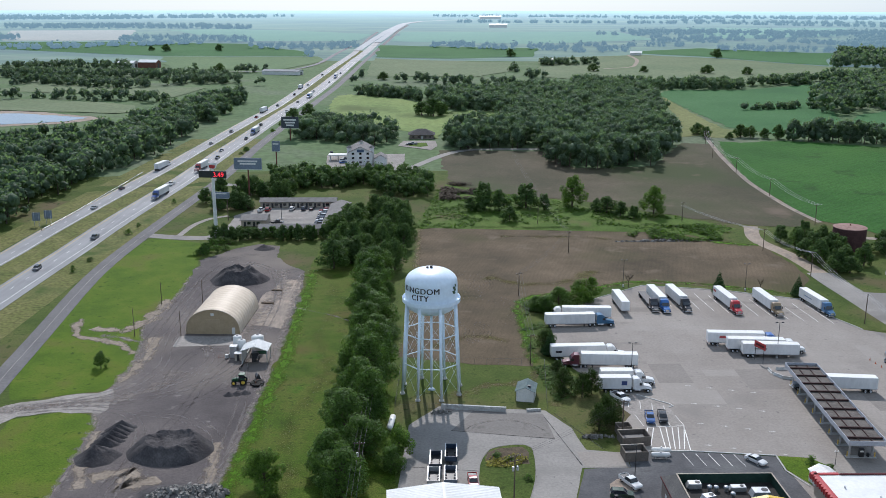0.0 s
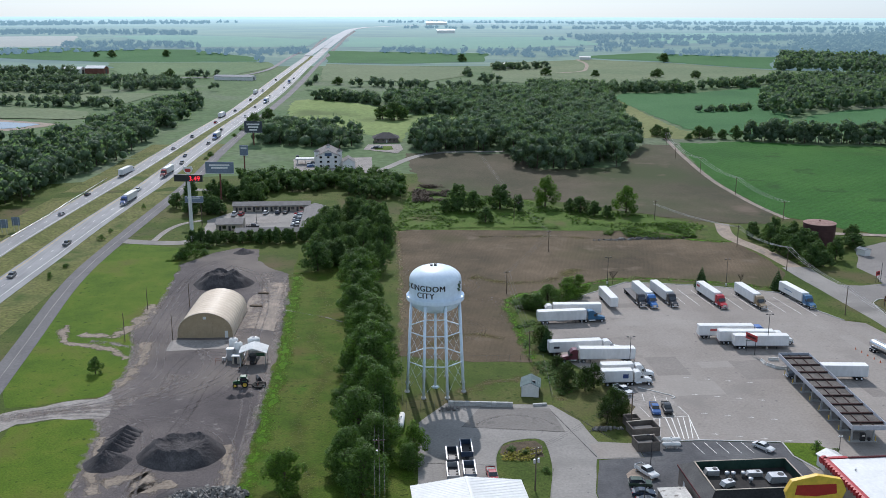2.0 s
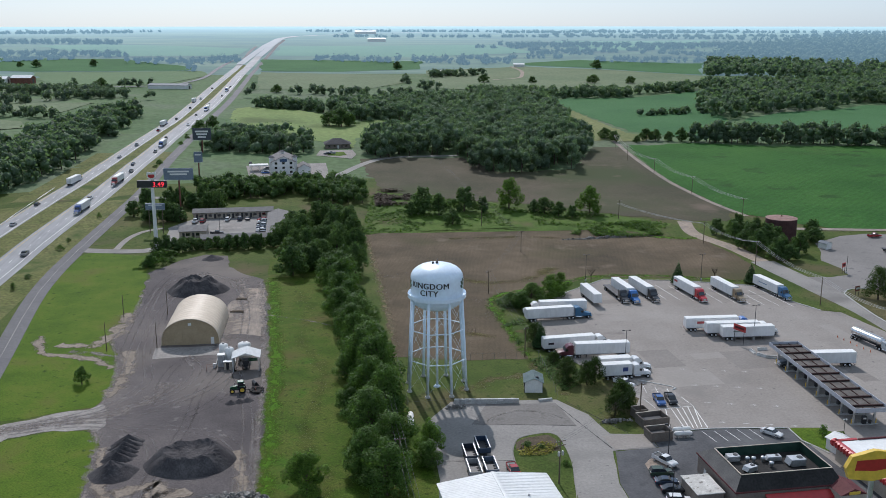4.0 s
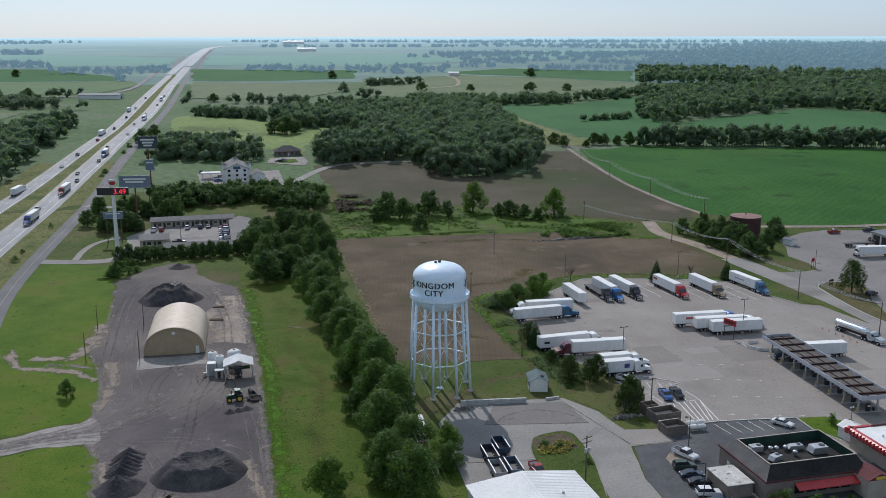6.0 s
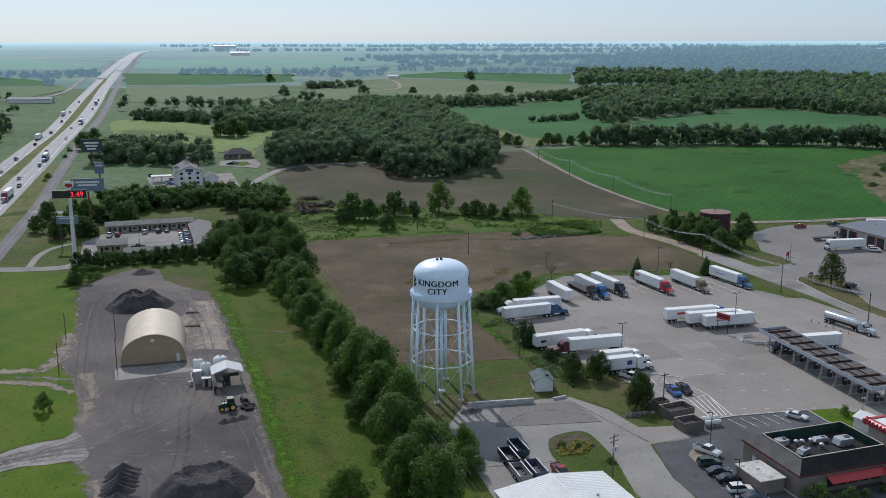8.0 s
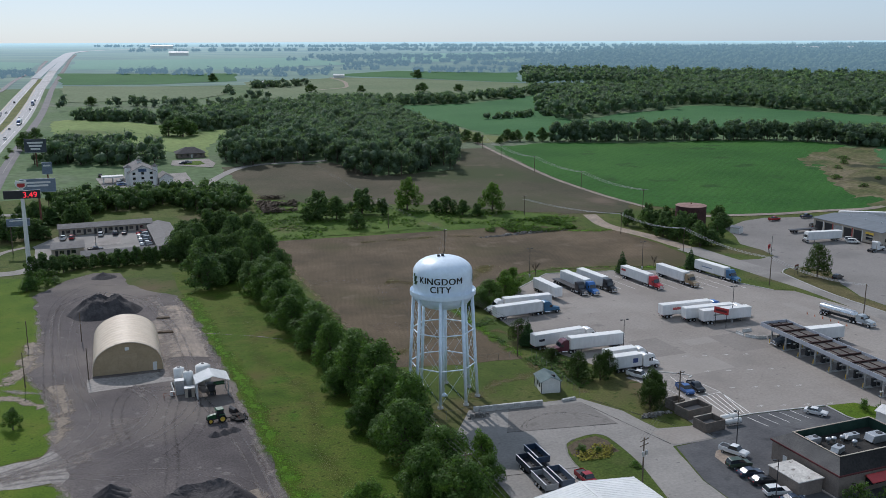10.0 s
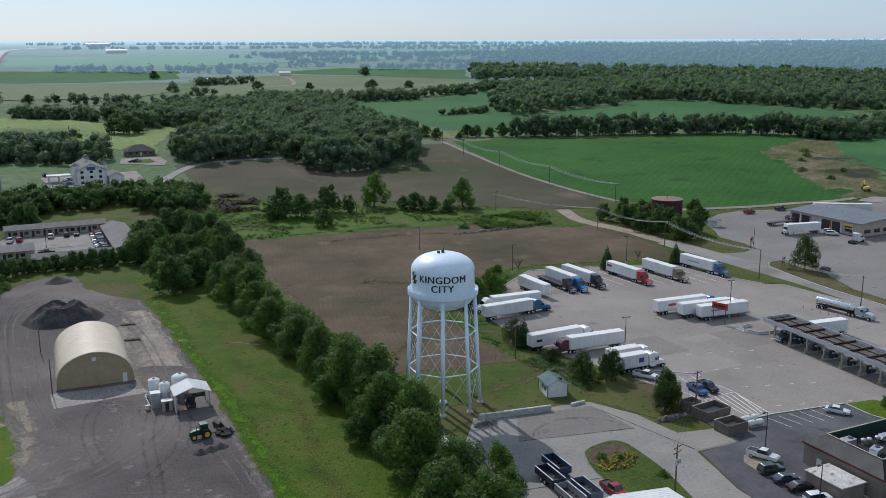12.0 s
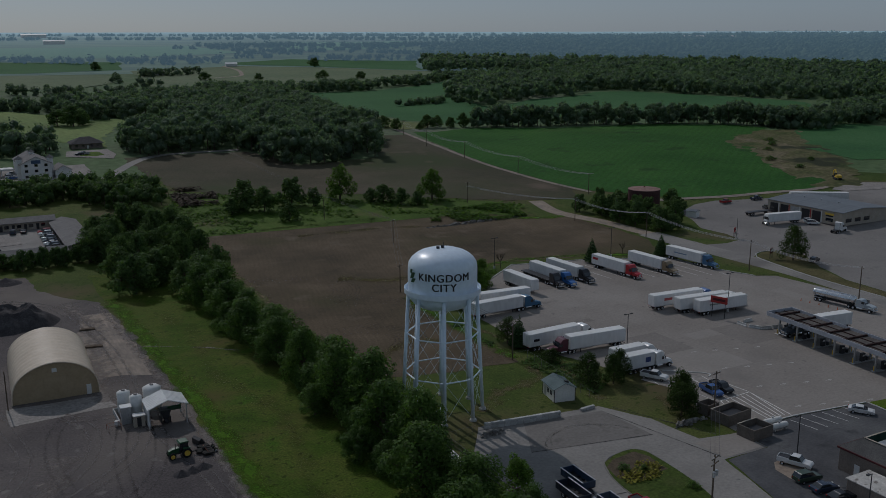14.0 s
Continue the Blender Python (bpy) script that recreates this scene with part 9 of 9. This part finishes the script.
def bare_tree(x, y, h, seed):
    """A leafless small tree: a trunk that forks into thin limbs."""
    rng = random.Random(seed)
    e = thing("bare_tree", pose(x, y, gz(x, y)), "leafless grey-brown small tree behind the trucks", "tree", "bare trees")
    part("trunk", rod(nb(), (0, 0, -0.1), (0.1, 0, h * 0.4), 0.13, 0.09, 7), BARK, e)
    for i in range(9):
        a = i * 2.4
        z0 = h * rng.uniform(0.28, 0.42)
        p1 = Vector((math.cos(a) * h * 0.17, math.sin(a) * h * 0.17, z0 + h * rng.uniform(0.2, 0.32)))
        bm = rod(nb(), (0.08, 0, z0), p1, 0.055, 0.035, 5)
        for k in range(6):
            d = Vector((math.cos(a) * 0.6 + rng.gauss(0, 0.5), math.sin(a) * 0.6 + rng.gauss(0, 0.5), 1.0 + rng.random())).normalized()
            rod(bm, Vector((0.08, 0, z0)).lerp(p1, rng.uniform(0.5, 1.0)), p1 + d * h * rng.uniform(0.12, 0.3), 0.025, 0.008, 4)
        part("limb", bm, BARK, e)


bare_tree(68, 87.5, 6.0, 1)
bare_tree(112, 83.5, 4.5, 2)


def excavator(x, y, rot):
    e = thing("excavator", pose(x, y, gz(x, y) + 0.2, 0, 0, rot), "yellow tracked excavator with its boom lowered", "excavator")
    for s in (-1, 1):
        part("track", bevelled(prism(nb(), [(-1.9, 0.45), (-1.5, 0.0), (1.5, 0.0), (1.9, 0.45), (1.5, 0.9), (-1.5, 0.9)], min(s * 0.9, s * 1.5), max(s * 0.9, s * 1.5)), 0.06), DARKM, e)
    part("house", bevelled(prism(nb(), [(-2.0, 1.0), (-2.0, 2.1), (0.6, 2.2), (1.3, 1.6), (1.3, 1.0)], -1.2, 1.2), 0.08), YEL, e, "yellow machine house")
    part("cab", bevelled(prism(nb(), [(0.0, 1.2), (0.0, 2.9), (1.1, 2.9), (1.5, 1.9), (1.5, 1.2)], 0.2, 1.2), 0.06), GLASS, e, "glazed cab")
    part("boom", bevelled(prism(nb(), [(0.9, 1.5), (3.0, 4.3), (3.5, 4.4), (5.2, 3.5), (5.1, 3.2), (3.4, 3.8), (1.3, 1.4)], -0.25, 0.1), 0.04), YEL, e)
    part("dipper_arm", bevelled(prism(nb(), [(4.9, 3.7), (5.4, 3.4), (5.7, 1.2), (5.4, 1.1)], -0.22, 0.07), 0.04), YEL, e)
    part("bucket", bevelled(prism(nb(), [(5.3, 1.2), (5.8, 1.2), (5.9, 0.3), (5.0, 0.0), (4.9, 0.5)], -0.5, 0.35), 0.04), DARKM, e)


excavator(287, 141, 60)
ribbon("field_lane", [(176, 150), (193, 145), (200, 143), (218, 138), (237, 135.5), (257, 131), (272, 133), (284, 136)], 4.0, SANDY, 0.2, "pale dirt lane along the crop field", "lane", step=4.0)
patch("gravel_pad", [(265, 126), (277, 132), (289, 131), (300, 124), (300, 116), (282, 116), (268, 121)], GRAVROAD, 0.19, "pale gravel pad beside the lane", "pad", amp=0.8)
for x, y, h, w in ((300, 192, 2.4, 7), (322, 214, 2.0, 6), (338, 226, 2.6, 8), (296, 170, 2.0, 6), (352, 240, 2.2, 8), (318, 182, 1.8, 6)):
    tree("bush", x, y, h, w, "dark thicket in the rough hollow", "hollow thickets", name="thicket", category="shrub")


# ---------------------------------------------------------------- farms and the far distance
def farm_shed(x, y, rot, ln, w, h, wall, roof, label):
    e = thing("farm_shed", pose(x, y, gz(x, y), 0, 0, rot), label, "barn", "farm sheds")
    part("wall_shell", prism(nb(), [(-w / 2, 0), (-w / 2, h), (0, h * 1.4), (w / 2, h), (w / 2, 0)], -ln / 2, ln / 2), wall, e)
    for s in (-1, 1):
        part("roof", prism(nb(), [(0, h * 1.4 + 0.1), (s * (w / 2 + 0.5), h - 0.1), (s * (w / 2 + 0.5), h + 0.15), (0, h * 1.4 + 0.35)], -ln / 2 - 0.5, ln / 2 + 0.5), roof, e)
    part("door", bx(-2, -ln / 2 - 0.1, 0, 2, -ln / 2 + 0.02, h * 0.85, bev=0.03), DARKM, e)


farm_shed(-166, 893, 75, 46, 14, 4, WALLW, ROOFBLUE, "long low farm building by the highway")
farm_shed(-372, 980, 80, 22, 14, 6, WALLW, METALROOF, "white farm shed among trees")
farm_shed(-345, 980, 80, 24, 14, 7, RUST, METALROOF, "brown farm shed with a pale roof")
farm_shed(182, 1055, 70, 20, 12, 5, WALLW, METALROOF, "white farm shed among far trees")
farm_shed(318, 1205, 80, 16, 10, 4, WALLW, METALROOF, "small white farmhouse among trees")
farm_shed(165, 1900, 85, 40, 14, 6, WALLW, METALROOF, "long white shed in the far fields")
farm_shed(190, 2500, 85, 60, 16, 7, WALLW, METALROOF, "very long white shed in the far fields")
farm_shed(1500, 1500, 60, 60, 18, 7, WALLW, METALROOF, "white buildings beyond the forest")
farm_shed(1560, 1460, 60, 40, 16, 7, WALLW, METALROOF, "white buildings beyond the forest")


def pond():
    m = paint("pond_water", (0.10, 0.12, 0.12), rough=0.08, spec=0.6)
    patch("pond_bank", [(-262, 472), (-244, 505), (-320, 545), (-420, 540), (-420, 455), (-320, 450)], DIRT, 0.15, "bare bank round a small pond", "bank", amp=2)
    patch("pond", [(-268, 482), (-258, 504), (-318, 528), (-400, 524), (-400, 470), (-305, 464)], m, 0.3, "still pale pond reflecting the sky", "water", amp=1.5)


pond()
# Far crop and soil carry the same haze glow in their emission.
BACKCROP = ramp_mat("hazed_far_crop", ((0.05, 0.12, 0.05), (0.07, 0.15, 0.06)), scale=0.01, fine=0.2, bump=0, mix=0.15)
haze_glow(BACKCROP, (0.46, 0.67, 0.80), 600, 4400, 1.05)
BACKSOIL = ramp_mat("hazed_far_soil", ((0.20, 0.175, 0.13), (0.25, 0.21, 0.16)), scale=0.01, fine=0.2, bump=0, mix=0.15)
haze_glow(BACKSOIL, (0.46, 0.67, 0.80), 600, 4400, 1.05)
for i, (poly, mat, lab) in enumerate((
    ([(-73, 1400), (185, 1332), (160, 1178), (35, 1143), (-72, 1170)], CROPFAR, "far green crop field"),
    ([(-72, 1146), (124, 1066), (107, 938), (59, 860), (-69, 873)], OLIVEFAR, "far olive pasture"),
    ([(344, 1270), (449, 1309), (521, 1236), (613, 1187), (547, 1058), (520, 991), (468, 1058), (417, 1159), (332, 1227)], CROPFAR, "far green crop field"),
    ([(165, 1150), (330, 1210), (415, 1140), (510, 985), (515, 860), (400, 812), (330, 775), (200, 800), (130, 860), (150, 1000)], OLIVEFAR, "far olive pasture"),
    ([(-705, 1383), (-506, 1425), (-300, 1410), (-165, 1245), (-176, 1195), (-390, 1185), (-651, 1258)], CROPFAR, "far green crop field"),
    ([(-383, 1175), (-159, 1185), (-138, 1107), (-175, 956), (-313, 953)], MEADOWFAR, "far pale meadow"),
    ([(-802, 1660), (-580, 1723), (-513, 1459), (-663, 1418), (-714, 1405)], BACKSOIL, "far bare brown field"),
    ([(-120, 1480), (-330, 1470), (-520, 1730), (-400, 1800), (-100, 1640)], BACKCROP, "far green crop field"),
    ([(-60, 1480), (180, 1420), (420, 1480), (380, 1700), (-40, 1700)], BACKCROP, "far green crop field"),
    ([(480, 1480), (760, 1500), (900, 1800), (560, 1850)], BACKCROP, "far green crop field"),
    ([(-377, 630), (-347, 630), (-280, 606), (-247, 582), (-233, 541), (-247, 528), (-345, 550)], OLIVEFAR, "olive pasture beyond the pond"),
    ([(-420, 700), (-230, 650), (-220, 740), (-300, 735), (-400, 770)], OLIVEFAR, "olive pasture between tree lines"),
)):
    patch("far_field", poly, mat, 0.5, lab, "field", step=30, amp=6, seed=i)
ribbon("farm_lane", [(307, 1210), (300, 1120), (282, 1041), (262, 985), (224, 961)], 5.0, DIRT, 0.7, "pale dirt lane to a farm", "lane", step=10)
# Leaf colour of far tree lines, lifted and blued with painted haze.
FARLEAF = leaf_mat("leaves_far_hazed", (0.09, 0.13, 0.095), (0.132, 0.172, 0.118), trans=0.42, bump=0.9, fine=0.7, rand=0.22, spec=0.1)


def hedge(pts, wd):
    """Outline of a belt of trees round a line."""
    q = smooth_line(pts, 60)
    return [(float(x), float(y) - wd / 2) for x, y in q] + [(float(x) + 3, float(y) + wd / 2) for x, y in q[::-1]]


lines = [hedge(*h) for h in (
    ([(-29, 812), (-1, 800), (38, 778), (92, 756)], 26), ([(-2, 1378), (77, 1356), (111, 1330), (215, 1296), (246, 1272), (327, 1282)], 30),
    ([(107, 945), (120, 850), (135, 845)], 34), ([(150, 1030), (230, 1045)], 30), ([(387, 1428), (507, 1421)], 40), ([(459, 1275), (538, 1236), (622, 1203)], 30),
    ([(664, 1505), (845, 1506)], 60), ([(392, 1599), (540, 1591), (666, 1523)], 50),
    ([(-377, 632), (-334, 637), (-292, 631), (-225, 608)], 20), ([(-560, 650), (-470, 640), (-385, 636)], 26),
    ([(-431, 765), (-405, 785), (-316, 745), (-283, 745)], 40), ([(-270, 780), (-235, 792), (-196, 790)], 40), ([(-480, 860), (-380, 850), (-300, 850), (-225, 842)], 50), ([(-510, 940), (-420, 985), (-360, 955)], 40),
    ([(-300, 936), (-280, 946)], 20), ([(-220, 915), (-192, 925)], 14), ([(-528, 1455), (-415, 1470), (-305, 1461)], 45), ([(-284, 1340), (-209, 1323), (-110, 1368)], 40), ([(-180, 1192), (-160, 1190)], 24),
    ([(-860, 1780), (-742, 1800), (-560, 1830), (-371, 1811)], 60), ([(-760, 1440), (-690, 1425)], 50), ([(-76, 760), (-74, 830), (-72, 930)], 14), ([(-180, 690), (-172, 760), (-165, 830)], 14))]
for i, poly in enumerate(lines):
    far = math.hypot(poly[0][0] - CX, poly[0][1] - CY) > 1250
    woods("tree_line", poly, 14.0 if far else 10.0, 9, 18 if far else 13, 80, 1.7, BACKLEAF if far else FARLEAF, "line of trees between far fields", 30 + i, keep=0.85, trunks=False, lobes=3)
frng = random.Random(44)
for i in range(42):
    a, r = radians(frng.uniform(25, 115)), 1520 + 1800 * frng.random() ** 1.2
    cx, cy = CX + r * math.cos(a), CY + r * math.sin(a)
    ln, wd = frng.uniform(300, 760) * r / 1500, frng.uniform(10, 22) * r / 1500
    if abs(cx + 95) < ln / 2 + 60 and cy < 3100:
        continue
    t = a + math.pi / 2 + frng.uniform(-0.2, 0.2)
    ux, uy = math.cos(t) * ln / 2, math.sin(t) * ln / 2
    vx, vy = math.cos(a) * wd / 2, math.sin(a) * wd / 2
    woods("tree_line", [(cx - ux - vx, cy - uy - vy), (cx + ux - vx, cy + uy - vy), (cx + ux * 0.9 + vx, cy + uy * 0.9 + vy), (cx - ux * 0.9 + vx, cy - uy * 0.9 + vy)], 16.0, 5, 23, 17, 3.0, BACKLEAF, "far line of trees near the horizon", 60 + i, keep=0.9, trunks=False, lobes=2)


def guard_rail(pts):
    e = thing("guard_rail", pose(0, 0, 0), "galvanised guard rail along the highway edge", "guard rail")
    line = smooth_line(pts, 4.0)
    P = [Vector((q[0], q[1], gz(*q))) for q in line]
    for a, b in zip(P, P[1:]):
        part("post", bx(a.x - 0.08, a.y - 0.1, a.z - 0.1, a.x + 0.08, a.y + 0.1, a.z + 0.75, bev=0.01), WOODP, e)
        bm = nb()
        for z in (0.52, 0.66):
            rod(bm, a + Vector((0.12, 0, z)), b + Vector((0.12, 0, z)), 0.07, 0.07, 5)
        part("rail", bm, GALV, e)


guard_rail([(-163.5, 170), (-160.8, 204), (-158.8, 248), (-155.6, 290)])
